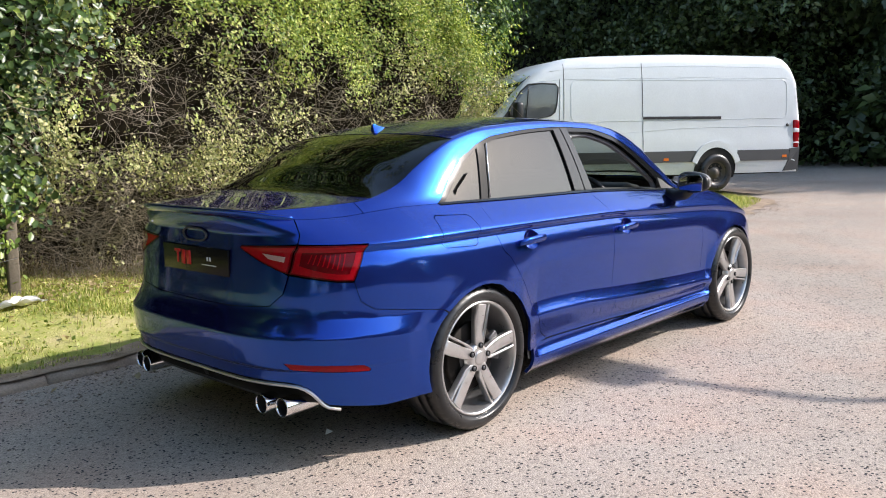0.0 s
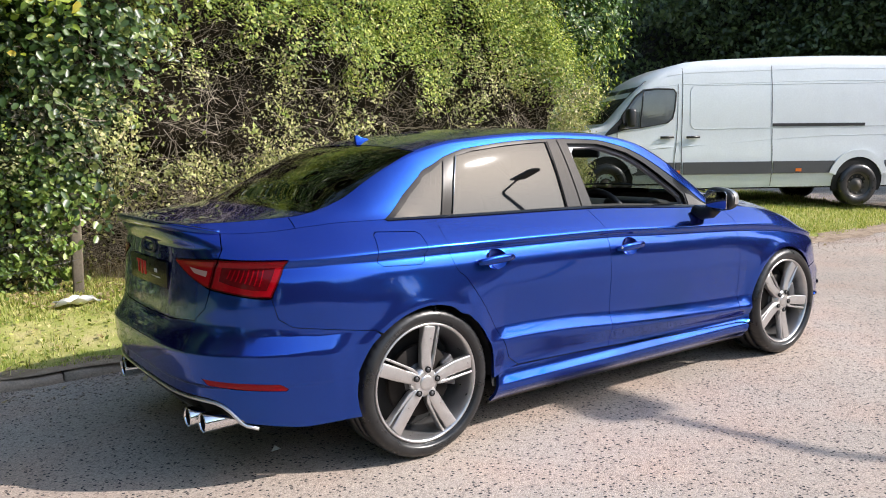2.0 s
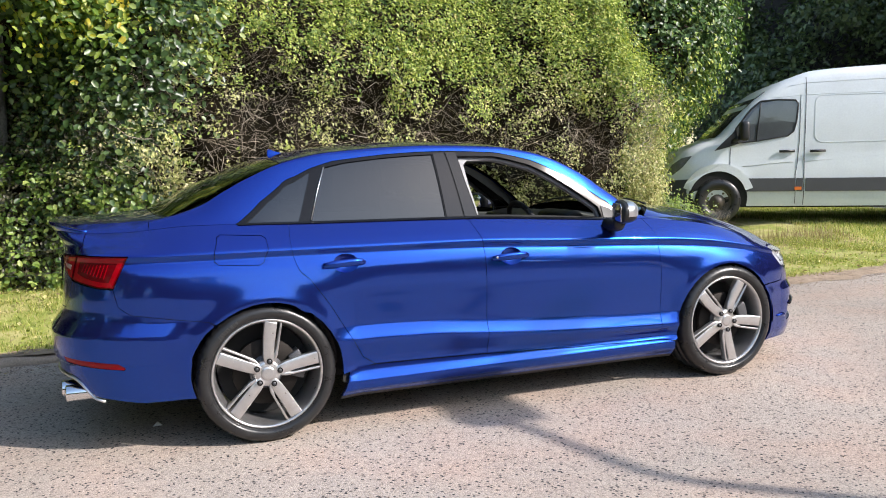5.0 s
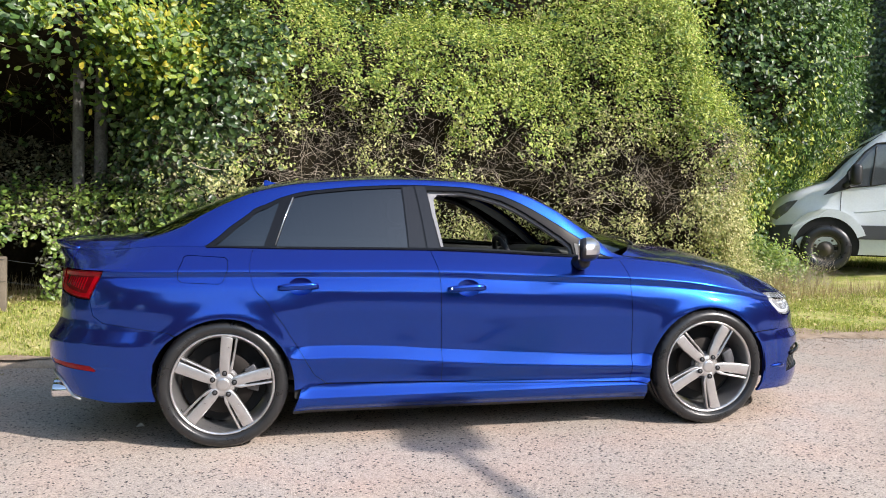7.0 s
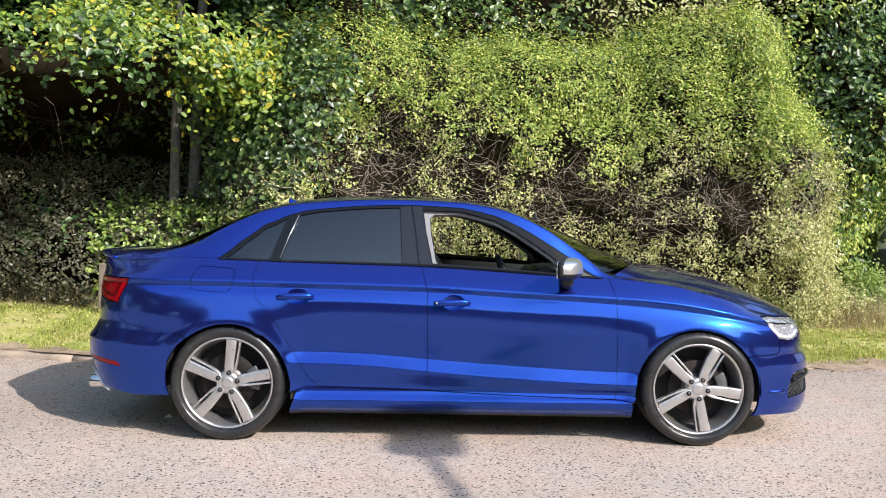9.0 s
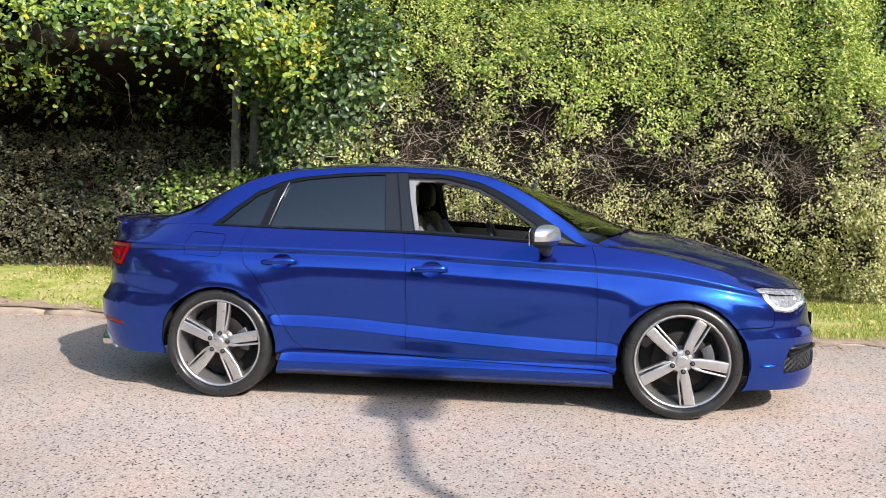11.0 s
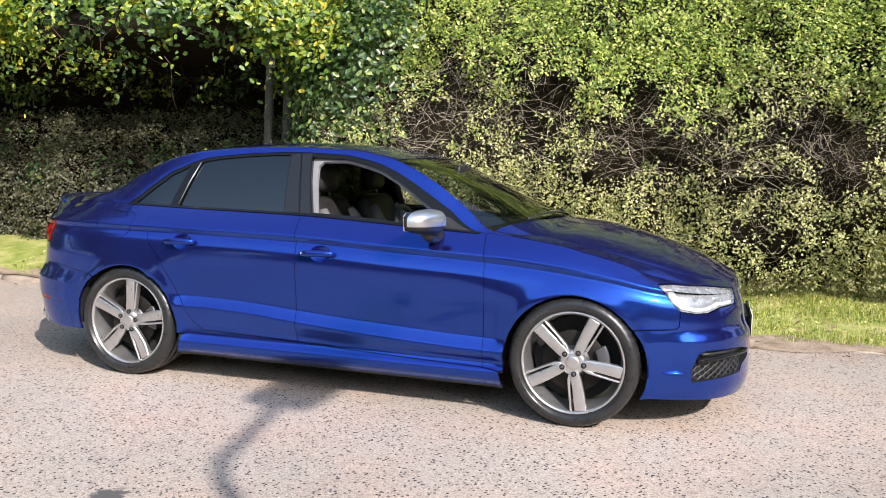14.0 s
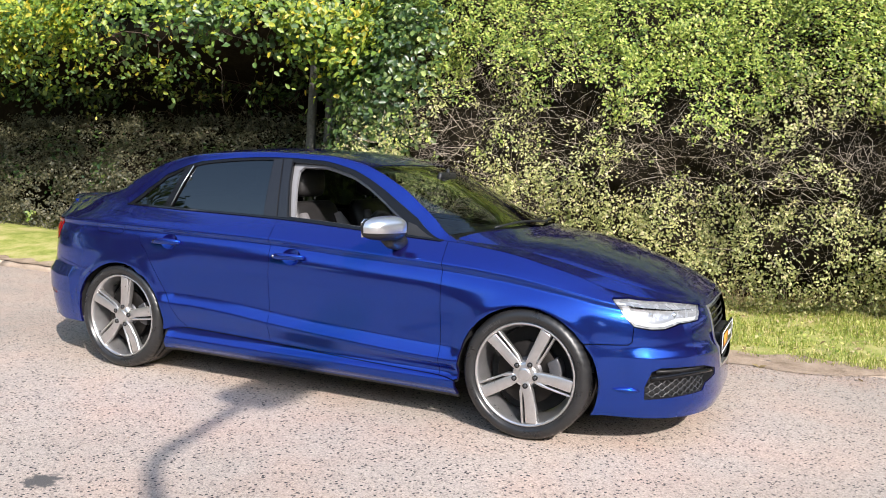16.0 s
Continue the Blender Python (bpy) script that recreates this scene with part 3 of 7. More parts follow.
def wall_of(x, z, face, deep):
    """Base points on a foliage wall and its outward directions."""
    e = 0.06
    y = face(x, z)
    gx, gz = (face(x + e, z) - y) / e, (face(x, z + e) - y) / e
    n = np.stack([gx, -np.ones_like(x), gz], 1)
    n /= np.linalg.norm(n, axis=1, keepdims=True)
    return np.stack([x, y + deep, z], 1), n


# hedge: a face that leans over the verge, with bare twigs half way up and bright growth on top
HX0, HX1 = -0.95, 6.0


def hedge_face(x, z):
    """How far forward (towards the road) the hedge reaches at x and height z."""
    far = np.clip((x - 0.8) / 2.2, 0, 1)
    y = 3.10 + 0.42 * far - 0.26 * np.exp(-((z - 1.5) / 0.7) ** 2) + np.clip(0.8 - z, 0, 1) * (0.8 - 0.55 * far)
    top = 3.12 + 0.16 * np.sin(x * 1.1 + 2.0) + 0.40 * lumps(x, z * 0, 14.0, 1.1) + 0.25 * np.clip((x - 3.0) / 1.5, 0, 1)
    y = y + np.clip(z - 2.0, 0, 9) * 0.22 + np.clip(z - top + 0.25, 0, 9) ** 2 * 3.0
    y = y + np.clip(x - 4.65 - 0.5 * np.clip((2.9 - z) / 1.2, 0, 1) - 0.25 * lumps(z, z * 0 + 3.0, 21.0, 1.3), 0, 9) ** 2 * 1.6 + np.clip(0.2 - x, 0, 9) * 0.5
    return y + 0.36 * lumps(x, z, 3.1, 0.75) + 0.32 * lumps(x, z, 8.2, 1.7) + 0.24 * lumps(x, z, 9.2, 3.6)


def low_bare(x, z):
    """The foot of the hedge by its near end: hardly a leaf, all dead twigs."""
    return np.exp(-((x - 0.25) / 0.95) ** 4) * np.clip((1.10 + 0.12 * np.sin(x * 5) - z) / 0.3, 0, 1)


def bareness(x, z):
    """How bare the hedge is: twiggy about head height in patches, and at the foot of its near end."""
    b = np.exp(-((z - 1.62 - 0.20 * np.sin(x * 1.1 + 1.0)) / 0.48) ** 2)
    b = b * (0.66 + 0.8 * lumps(x, z, 17.0, 1.2)) * np.clip((x + 0.9) / 0.8, 0, 1)
    return np.clip(np.maximum(np.minimum(b, 0.58), 0.88 * low_bare(x, z)), 0, 0.88)


hedge = empty("hedge", label="tall overgrown hedge of small green leaves and bare brown twigs", category="hedge", kind="stuff")
g = np.random.default_rng(11)


def field(k, x0, x1, z0, z1, depth):
    return g.uniform(x0, x1, k), g.uniform(z0, z1, k), g.exponential(depth, k)


x, z, d = field(21500, HX0, HX1, 0.1, 4.0, 0.07)
x2, z2, d2 = field(6000, 4.7, HX1, 0.1, 4.0, 0.07)
x, z, d = np.concatenate([x, x2]), np.concatenate([z, z2]), np.concatenate([d, d2])
ok = g.uniform(0, 1, len(x)) > bareness(x, z) + 1.2 * np.clip(lumps(x, z, 31.0, 2.2) + 0.10, 0, 1) + 1.2 * np.clip(lumps(x, z, 37.0, 6.5) + 0.04, 0, 1)
x, z, d = x[ok], z[ok], d[ok]
base, out = wall_of(x, z, hedge_face, d)
tone = z + 0.55 * lumps(x, z, 5.5, 0.9) + 0.25 * g.normal(0, 1, len(x))
hi = tone > 2.0
sprigs("bright_sprig_mass", base[hi], out[hi], 9, 0.036, HEDGE_LEAF, hedge, 21, (0.08, 0.30), loose=0.8, label="bright yellow-green leaves")
sprigs("olive_sprig_mass", base[~hi], out[~hi], 8, 0.031, DRY_LEAF, hedge, 23, (0.08, 0.24), loose=0.8, spread=0.7, label="sparse olive leaves")
x, z, d = field(9500, HX0, HX1, 0.05, 2.9, 0.10)
x2, z2, d2 = field(3800, -0.9, 1.5, 0.08, 1.3, 0.13)
x, z, d = np.concatenate([x, x2]), np.concatenate([z, z2]), np.concatenate([d, d2])
ok = g.uniform(0, 1, len(x)) < 0.22 + 0.9 * bareness(x, z)
x, z, d = x[ok], z[ok], d[ok]
K = len(x)
base, out = wall_of(x, z, hedge_face, d + 0.12)
twigs("twig_mass", base, np.stack([g.normal(0, 1, K), g.normal(-0.55, 0.45, K), g.normal(0.2, 0.7, K)], 1),
      g.uniform(0.12, 0.50, K), 0.0008 + 0.0026 * g.uniform(0, 1, K) ** 3, TWIG, hedge, seed=31, wander=0.32, joints=4)
# loose shoots that stand out of the top
x = g.uniform(HX0, HX1 - 0.6, 800)
zt = 3.0 + 0.30 * np.sin(x * 0.9 + 0.6) + g.uniform(-0.9, 0.5, 800)
base, out = wall_of(x, zt, hedge_face, 0.05)
sprigs("top_shoot_mass", base, out * 0.3 + [0, 0, 1], 16, 0.036, HEDGE_LEAF, hedge, 27, (0.25, 0.75), label="long bright shoots")


# near-black sheet behind the leaves that stands in for the shade within
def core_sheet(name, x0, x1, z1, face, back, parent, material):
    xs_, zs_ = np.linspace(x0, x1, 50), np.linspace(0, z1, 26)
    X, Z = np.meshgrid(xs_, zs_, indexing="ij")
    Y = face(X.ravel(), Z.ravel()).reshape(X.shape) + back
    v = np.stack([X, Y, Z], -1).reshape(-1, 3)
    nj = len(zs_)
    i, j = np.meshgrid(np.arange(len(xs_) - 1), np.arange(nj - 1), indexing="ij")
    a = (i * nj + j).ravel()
    return raw(name, v, np.stack([a, a + nj, a + nj + 1, a + 1], 1), material, parent, "near-black sheet for the shade inside the foliage", smooth=True)


core_sheet("inner_hedge_shade", HX0 - 0.3, HX1, 3.4, hedge_face, 0.70, hedge, SHADE_CORE)

# broad-leaved shrubs and a tree that stand beside it, with a dark hollow under the crown
def hollow_at(x, z):
    """One in the dark hollow under the branches, nought outside it."""
    return np.exp(-((np.maximum(x + 2.4, 0) / 1.15) ** 2 + ((z - 1.98) / 0.56) ** 2) ** 1.5)


def shelf_at(x):
    return np.clip((-0.55 - x) / 0.7, 0, 1)


def shrub_face(x, z):
    y = 3.25 + np.clip(0.6 - z, 0, 1) * 0.3 + np.clip(-x - 4.0, 0, 20) * 0.06 + 0.35 * shelf_at(x)
    y = y + 1.3 * hollow_at(x, z) - 1.05 * shelf_at(x) * np.exp(-np.abs((z - 2.90) / 0.36) ** 3)
    # above 4.2 m an unseen forward crown is added to shade the leaves below
    y = y + 0.5 * shelf_at(x) * np.exp(-((z - 3.75) / 0.4) ** 2) - (1.5 + 1.5 * np.clip((-5.0 - x) / 2.0, 0, 1)) * np.clip((z - 4.2) / 0.6, 0, 1)
    y = y - 0.25 * np.clip((x + 0.6) / 0.7, 0, 1) * np.clip((z - 1.9) / 0.6, 0, 1)
    y = y - 0.25 * np.exp(-(((x + 2.6) / 2.4) ** 2 + ((z - 0.75) / 0.5) ** 2))
    return y + 0.40 * lumps(x, z, 43.0, 0.7) + 0.26 * lumps(x, z, 47.0, 1.6)


shrub = empty("tree", pose(0, 0, 0), label="dark broad-leaved tree with ivy and a shaded hollow", category="tree")
x, z, d = field(17500, -9.0, 1.4, 0.9, 5.6, 0.12)
ok = g.uniform(0, 1, len(x)) > 1.7 * np.clip(lumps(x, z, 51.0, 1.7) + 0.26, 0, 1) + 1.8 * np.clip(lumps(x, z, 52.0, 4.2) + 0.10, 0, 1)
ok &= (x < -0.22 + 0.25 * g.normal(0, 1, len(x)) + 0.35 * np.sin(z * 1.7) + 0.75 * np.clip(z - 2.2, 0, 1) - 0.75 * np.clip(1.6 - z, 0, 1)) & (g.uniform(0, 1, len(x)) > 0.97 * np.clip(1.8 * hollow_at(x, z), 0, 1))
ok &= ~((x < -0.7) & (np.abs(z - 2.85) < 0.45) & (g.uniform(0, 1, len(x)) < 0.6))
ok &= ~((x < -1.2) & (z < 1.75) & (g.uniform(0, 1, len(x)) < 0.8))
x, z, d = x[ok], z[ok], d[ok]
x2, z2, d2 = field(1300, -1.35, 0.3, 1.0, 2.9, 0.10)
ok = (g.uniform(0, 1, len(x2)) > 2.2 * np.clip(lumps(x2, z2, 54.0, 2.6) + 0.15, 0, 1)) & (x2 < -0.2 + 0.15 * g.normal(0, 1, len(x2)) + 0.40 * (z2 - 1.7))
x, z, d = np.concatenate([x, x2[ok]]), np.concatenate([z, z2[ok]]), np.concatenate([d, d2[ok]])
base, out = wall_of(x, z, shrub_face, d)
# this side takes a lighter copy of the leaf colour, standing in for sunlight
sel = (x > -1.15 + 0.3 * np.sin(z * 3)) & (lumps(x, z, 56.0, 1.4) > -0.15)
sprigs("sunlit_leaf_mass", base[sel], out[sel], 8, 0.064, LIT_LEAF, shrub, 69, (0.12, 0.36), loose=0.8, spread=0.55, aspect=0.66, oval=True, label="broad leaves in a lighter green, as if sunlit", droop=0.3)
base, out = base[~sel], out[~sel]
sprigs("leafy_crown", base, out, 8, 0.072, TREE_LEAF, shrub, 61, (0.12, 0.36), loose=0.8, spread=0.55, aspect=0.66, oval=True, label="glossy dark green leaves", droop=0.3)
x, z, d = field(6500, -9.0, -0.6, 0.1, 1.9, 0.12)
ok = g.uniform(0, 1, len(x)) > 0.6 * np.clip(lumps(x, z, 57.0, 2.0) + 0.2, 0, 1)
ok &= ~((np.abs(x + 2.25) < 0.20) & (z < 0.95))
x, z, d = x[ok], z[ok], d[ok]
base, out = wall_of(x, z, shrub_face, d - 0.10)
sprigs("undergrowth", base, out, 10, 0.040, UNDER_LEAF, shrub, 63, (0.08, 0.2), spread=0.7, label="small dull brown-green leaves, darkened for the shade under the crown")
x, z, d = field(2600, -9.0, -0.5, 0.15, 1.35, 0.1)
ok = ~((np.abs(x + 2.25) < 0.20) & (z < 0.85)) & (lumps(x, z, 58.0, 1.1) + 0.7 * np.clip((x + 1.9) / 0.9, -1, 1) > -0.05)
x, z, d = x[ok], z[ok], d[ok]
base, out = wall_of(x, z, shrub_face, d - 0.16)
sprigs("low_leaf_mass", base, out, 8, 0.050, BRAMBLE, shrub, 67, (0.08, 0.2), spread=0.6, aspect=0.66, oval=True, label="green bramble leaves")
# branches reach out over the hollow, sunlight put into their brighter yellow-green
k = 1650
x = g.uniform(-6.5, -0.4, k)
z = 2.90 + 0.19 * g.normal(0, 1, k) + 0.14 * np.sin(x * 2.2)
ok = lumps(x, z, 59.0, 1.3) > -0.08
x, z = x[ok], z[ok]
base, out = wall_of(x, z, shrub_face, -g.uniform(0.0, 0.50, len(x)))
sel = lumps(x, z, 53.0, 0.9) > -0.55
sprigs("sunlit_branch_mass", base[sel], out[sel] * [1, 1, 0.2], 9, 0.068, YELLOW_LEAF, shrub, 65, (0.2, 0.5), spread=0.45, aspect=0.58, oval=True, label="yellow-green branch ends, brightened as if sunlit", droop=0.35)
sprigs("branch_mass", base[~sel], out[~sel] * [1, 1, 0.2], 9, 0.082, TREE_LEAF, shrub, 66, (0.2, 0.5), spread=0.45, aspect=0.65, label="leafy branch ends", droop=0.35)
core_sheet("inner_shade", -9.5, 0.3, 5.2, shrub_face, 0.95, shrub, SHADE_CORE)
K = 320
x, z, d = field(K, -6, 0.0, 0.9, 2.9, 0.4)
base, out = wall_of(x, z, shrub_face, d + 0.05)
twigs("twig_mass", base, np.stack([g.normal(0, 1, K), g.normal(-0.2, 0.5, K), g.normal(0.5, 0.6, K)], 1), g.uniform(0.4, 1.1, K), g.uniform(0.002, 0.008, K), BARK, shrub, seed=71, wander=0.25, joints=5)
for tx, ty, r0, lean_ in ((-1.78, 3.75, 0.060, 0.04), (-1.60, 3.85, 0.07, 0.06)):
    bm = bmesh.new()
    tube(bm, [(tx, ty, 0.05), (tx + lean_ * 0.5, ty, 1.0), (tx + lean_ * 0.8, ty + 0.05, 2.2), (tx + lean_ * 1.6, ty + 0.1, 3.6), (tx + lean_ * 3, ty + 0.1, 4.8)], [r0 * 1.25, r0, r0 * 0.9, r0 * 0.75, r0 * 0.5], 10)
    part("trunk", bm, PALE_BARK, shrub, "pale grey trunk")

# the trees behind, one leafy wall up to the van
def back_face(x, z):
    xe = x - 1.3 * np.clip((z - 1.7) / 1.3, 0, 1)
    y = 5.0 + np.clip(xe - 6.2, 0, 20) * 1.25 + np.clip(-3.0 - x, 0, 20) * 0.05
    return y + 0.55 * lumps(x, z, 63.0, 0.5) + 0.30 * lumps(x, z, 67.0, 1.2)


backwall = empty("tree_row", label="row of tall leafy trees behind the hedge", category="trees", kind="stuff")
x, z, d = field(15000, -11.0, 9.6, 0.1, 8.5, 0.22)
x2, z2, d2 = field(9000, 4.4, 16.5, 0.1, 7.0, 0.2)
x, z, d = np.concatenate([x, x2]), np.concatenate([z, z2]), np.concatenate([d, d2])
ok = (z > 2.2) | (x > 4.6)
ok &= g.uniform(0, 1, len(x)) > 0.8 * np.clip(lumps(x, z, 71.0, 0.8) + 0.1, 0, 1)
x, z, d = x[ok], z[ok], d[ok]
base, out = wall_of(x, z, back_face, d)
sel = lumps(x, z, 75.0, 0.35) + 0.15 * g.normal(0, 1, len(x)) > -0.2
sprigs("leafy_crown", base[sel], out[sel], 9, 0.085, TREE_LEAF, backwall, 81, (0.2, 0.5), spread=0.55, aspect=0.6, label="dark green leaves")
dull = ~sel & (x > 0.3) & (x < 5.5) & (lumps(x, z, 79.0, 0.6) > -0.1)
sprigs("dull_crown", base[dull], out[dull], 8, 0.065, DRY_LEAF, backwall, 85, (0.2, 0.5), spread=0.6, aspect=0.5, label="straw-coloured leaves")
sel = sel | dull
sprigs("sunlit_crown", base[~sel], out[~sel], 9, 0.075, HEDGE_LEAF, backwall, 83, (0.2, 0.5), spread=0.55, aspect=0.5, label="yellow-green leaves")
core_sheet("inner_shade", -11.5, 17.0, 9.0, back_face, 1.0, backwall, SHADE_CORE)

# grass on the verge
def turf_points(k, x0, x1, y1):
    x = g.uniform(x0, x1, k)
    e = verge_edge(x)
    y = e + g.uniform(0, 1, k) ** 1.0 * (y1 - e)
    return x, y, verge_z(x, y)


x, y, z = turf_points(120000, -4, 9, 4.2)
tone = lumps(x, y, 2.2, 1.1) + 0.6 * lumps(x, y, 6.2, 4.0)
sel = tone + g.normal(0, 0.18, len(x)) > -0.12
hg = 0.018 + 0.035 * np.clip(tone + 0.4, 0, 1.2)
tagged(blades("grass", x[sel], y[sel], z[sel], hg[sel], 0.9, GRASS_BLADE, 0.005), "short mown green grass on the verge", "grass", kind="stuff")
x, y, z = turf_points(30000, -4, 9, 4.4)
hh = 0.035 + 0.16 * np.clip((y - 3.1 - 0.3 * np.clip((x - 1.0) / 2.0, 0, 1)) / 0.8, 0, 1) ** 2
sel = (g.uniform(0, 1, len(x)) < 0.25) | (y > 3.3)
tagged(blades("dry_grass", x[sel], y[sel], z[sel], hh[sel], 0.7, DRY_GRASS, 0.003), "dry straw-coloured grass under the hedge", "grass", kind="stuff")
x, y, z = turf_points(26000, 9, VERGE_END, 9)
tagged(blades("grass", x, y, z, 0.06, 0.6, GRASS_BLADE, 0.006), "green grass of the far verge", "grass", kind="stuff")

# ---- the blue saloon car: body surface ----
# x runs forward from the rear axle, y to the car's left, z up. The lower body is a ring round the car, s = x along its side.
HUBS = (0.0, 2.631)
HUB_Z, HUB_Y = 0.3235, 0.85
X0F, X0R, NF, NR = 2.50, 0.20, 2.95, 4.0
nose_x = curve1((0.08, 3.41), (0.14, 3.455), (0.22, 3.478), (0.42, 3.472), (0.450, 3.470), (0.458, 3.466), (0.50, 3.446), (0.60, 3.43), (0.70, 3.39), (0.76, 3.35))
tail_x = curve1((0.14, -0.80), (0.22, -0.85), (0.30, -0.886), (0.36, -0.905), (0.415, -0.914), (0.425, -0.926), (0.44, -0.9285), (0.53, -0.932), (0.543, -0.931), (0.552, -0.926), (0.56, -0.920), (0.615, -0.886), (0.645, -0.876), (0.70, -0.871), (0.80, -0.862), (0.90, -0.853), (0.935, -0.852), (0.95, -0.862), (1.00, -0.892), (1.05, -0.905))
belt_z = curve1((-0.95, 1.026), (-0.88, 1.015), (-0.80, 0.998), (-0.72, 0.990), (-0.60, 0.991), (-0.45, 1.003), (-0.3, 1.012), (-0.08, 1.011), (0.3, 1.002), (1.07, 0.987), (1.85, 0.945), (2.17, 0.928), (2.4, 0.905), (2.54, 0.885), (2.7, 0.852), (2.87, 0.812), (3.06, 0.752), (3.2, 0.722), (3.4, 0.700))
tornado_z = curve1((-0.95, 0.895), (-0.2, 0.892), (0.5, 0.884), (1.1, 0.874), (1.56, 0.851), (2.16, 0.822), (2.52, 0.79), (2.84, 0.745), (3.1, 0.695), (3.5, 0.66))
crease_z = curve1((-0.95, 0.44), (0.5, 0.435), (0.8, 0.424), (1.11, 0.397), (1.57, 0.364), (2.17, 0.336), (3.5, 0.32))
# the side's half-width at canonical heights: sill .17-.30, crease .38, tornado line .88, belt 1.0
side_w = curve1((0.10, 0.78), (0.17, 0.825), (0.20, 0.858), (0.235, 0.866), (0.27, 0.848), (0.30, 0.842), (0.345, 0.859), (0.379, 0.873), (0.385, 0.8735), (0.42, 0.8625), (0.452, 0.8525), (0.462, 0.8505), (0.48, 0.8510), (0.52, 0.854), (0.60, 0.861), (0.67, 0.867), (0.76, 0.864), (0.82, 0.852), (0.846, 0.8415), (0.852, 0.841), (0.875, 0.852), (0.882, 0.851), (0.91, 0.826), (0.95, 0.780), (0.985, 0.735), (1.0, 0.712))
plain_w = curve1((0.10, 0.825), (0.17, 0.848), (0.22, 0.862), (0.30, 0.866), (0.50, 0.870), (0.66, 0.870), (0.78, 0.862), (0.82, 0.853), (0.846, 0.8425), (0.852, 0.842), (0.875, 0.852), (0.882, 0.851), (0.91, 0.826), (0.95, 0.78), (0.985, 0.735), (1.0, 0.712))
top_pull = curve1((-0.95, 0.06), (-0.6, 0.05), (-0.3, 0.015), (0.0, 0.0), (2.1, -0.012), (2.4, -0.035), (2.7, -0.05), (3.4, -0.03))



def _warp(x, z, back):
    x, z = np.broadcast_arrays(np.asarray(x, float), np.asarray(z, float))
    lo, c, t, b = np.full(x.shape, 0.25), crease_z(x), tornado_z(x), belt_z(x)
    real = [np.zeros(x.shape), lo, c, t, b]
    can = [0.0, 0.25, 0.382, 0.88, 1.0]
    r = np.zeros(x.shape)
    for i in range(4):
        a0, a1 = (real[i], real[i + 1]) if not back else (np.full(x.shape, can[i]), np.full(x.shape, can[i + 1]))
        b0, b1 = (np.full(x.shape, can[i]), np.full(x.shape, can[i + 1])) if not back else (real[i], real[i + 1])
        on = (z >= a0) if i else np.ones(x.shape, bool)
        r = np.where(on, b0 + (z - a0) * (b1 - b0) / np.maximum(a1 - a0, 1e-6), r)
    return r


# along the ring: s equals x between the axles' far sides, then runs on as arc length round the corners
_phi = np.linspace(0, math.pi / 2, 400)


def _corner(x0, reach, n, width=0.87):
    cx = x0 + reach * np.sin(_phi) ** (2 / n)
    cy = width * np.cos(_phi) ** (2 / n)
    arc = np.concatenate([[0], np.cumsum(np.hypot(np.diff(cx), np.diff(cy)))])
    return x0 + np.sign(reach) * arc


S_F, S_R = _corner(X0F, 3.46 - X0F, NF), _corner(X0R, -0.92 - X0R, NR)
S_MAX, S_MIN = float(S_F[-1]), float(S_R[-1])


def ring(s, w):
    """A point of the lower body's right side: s along the ring, w the canonical height."""
    s, w = np.broadcast_arrays(np.asarray(s, float), np.asarray(w, float))
    s = np.clip(s, S_MIN, S_MAX)
    phf = np.interp(s, S_F, _phi, left=0)
    phr = np.interp(-s, -S_R, _phi, left=0)
    xm = np.where(s > X0F, X0F + (3.46 - X0F) * np.sin(phf) ** (2 / NF), np.where(s < X0R, X0R + (-0.92 - X0R) * np.sin(phr) ** (2 / NR), s))
    z = _warp(xm, w, True)
    x = np.where(s > X0F, X0F + (nose_x(z) - X0F) * np.sin(phf) ** (2 / NF), np.where(s < X0R, X0R + (tail_x(z) - X0R) * np.sin(phr) ** (2 / NR), s))
    door = np.clip((s - 0.28) / 0.15, 0, 1) * np.clip((2.36 - s) / 0.12, 0, 1)
    hw = plain_w(w) + door * (side_w(w) - plain_w(w)) - top_pull(xm) * np.clip((w - 0.88) / 0.12, 0, 1)
    for h in HUBS:
        r = np.hypot(xm - h, z - 0.31)
        hw = hw + 0.007 * np.exp(-((r - 0.352) / 0.045) ** 2) * np.clip((z - 0.12) / 0.1, 0, 1)
    # the body swells out over the arches
    q = np.clip((0.845 - z) / 0.21, 0, 1)
    hw = hw + 0.011 * q * q * (3 - 2 * q) * np.exp(-(xm / 0.42) ** 4)
    q = np.clip((0.79 - z) / 0.17, 0, 1)
    hw = hw + 0.010 * q * q * (3 - 2 * q) * np.exp(-((xm - HUBS[1]) / 0.42) ** 4)
    # shelf along the rear bumper, with a sharp lower edge
    edge = 0.525 + 0.05 * np.clip(-0.45 - xm, 0, 1)
    hw = hw + 0.013 * np.clip((-0.33 - s) / 0.10, 0, 1) * np.clip((edge + 0.075 - z) / 0.075, 0, 1) * np.clip((z - 0.2) / 0.2, 0, 1)
    # and along the front bumper above the intakes
    hw = hw + 0.014 * np.clip((s - 3.10) / 0.12, 0, 1) * np.clip((0.502 - z) / 0.046, 0, 1) * np.clip((z - 0.20) / 0.15, 0, 1)
    y = hw * np.where(s > X0F, np.cos(phf) ** (2 / NF), np.where(s < X0R, np.cos(phr) ** (2 / NR), 1.0))
    return np.stack([x, -y, z], -1)


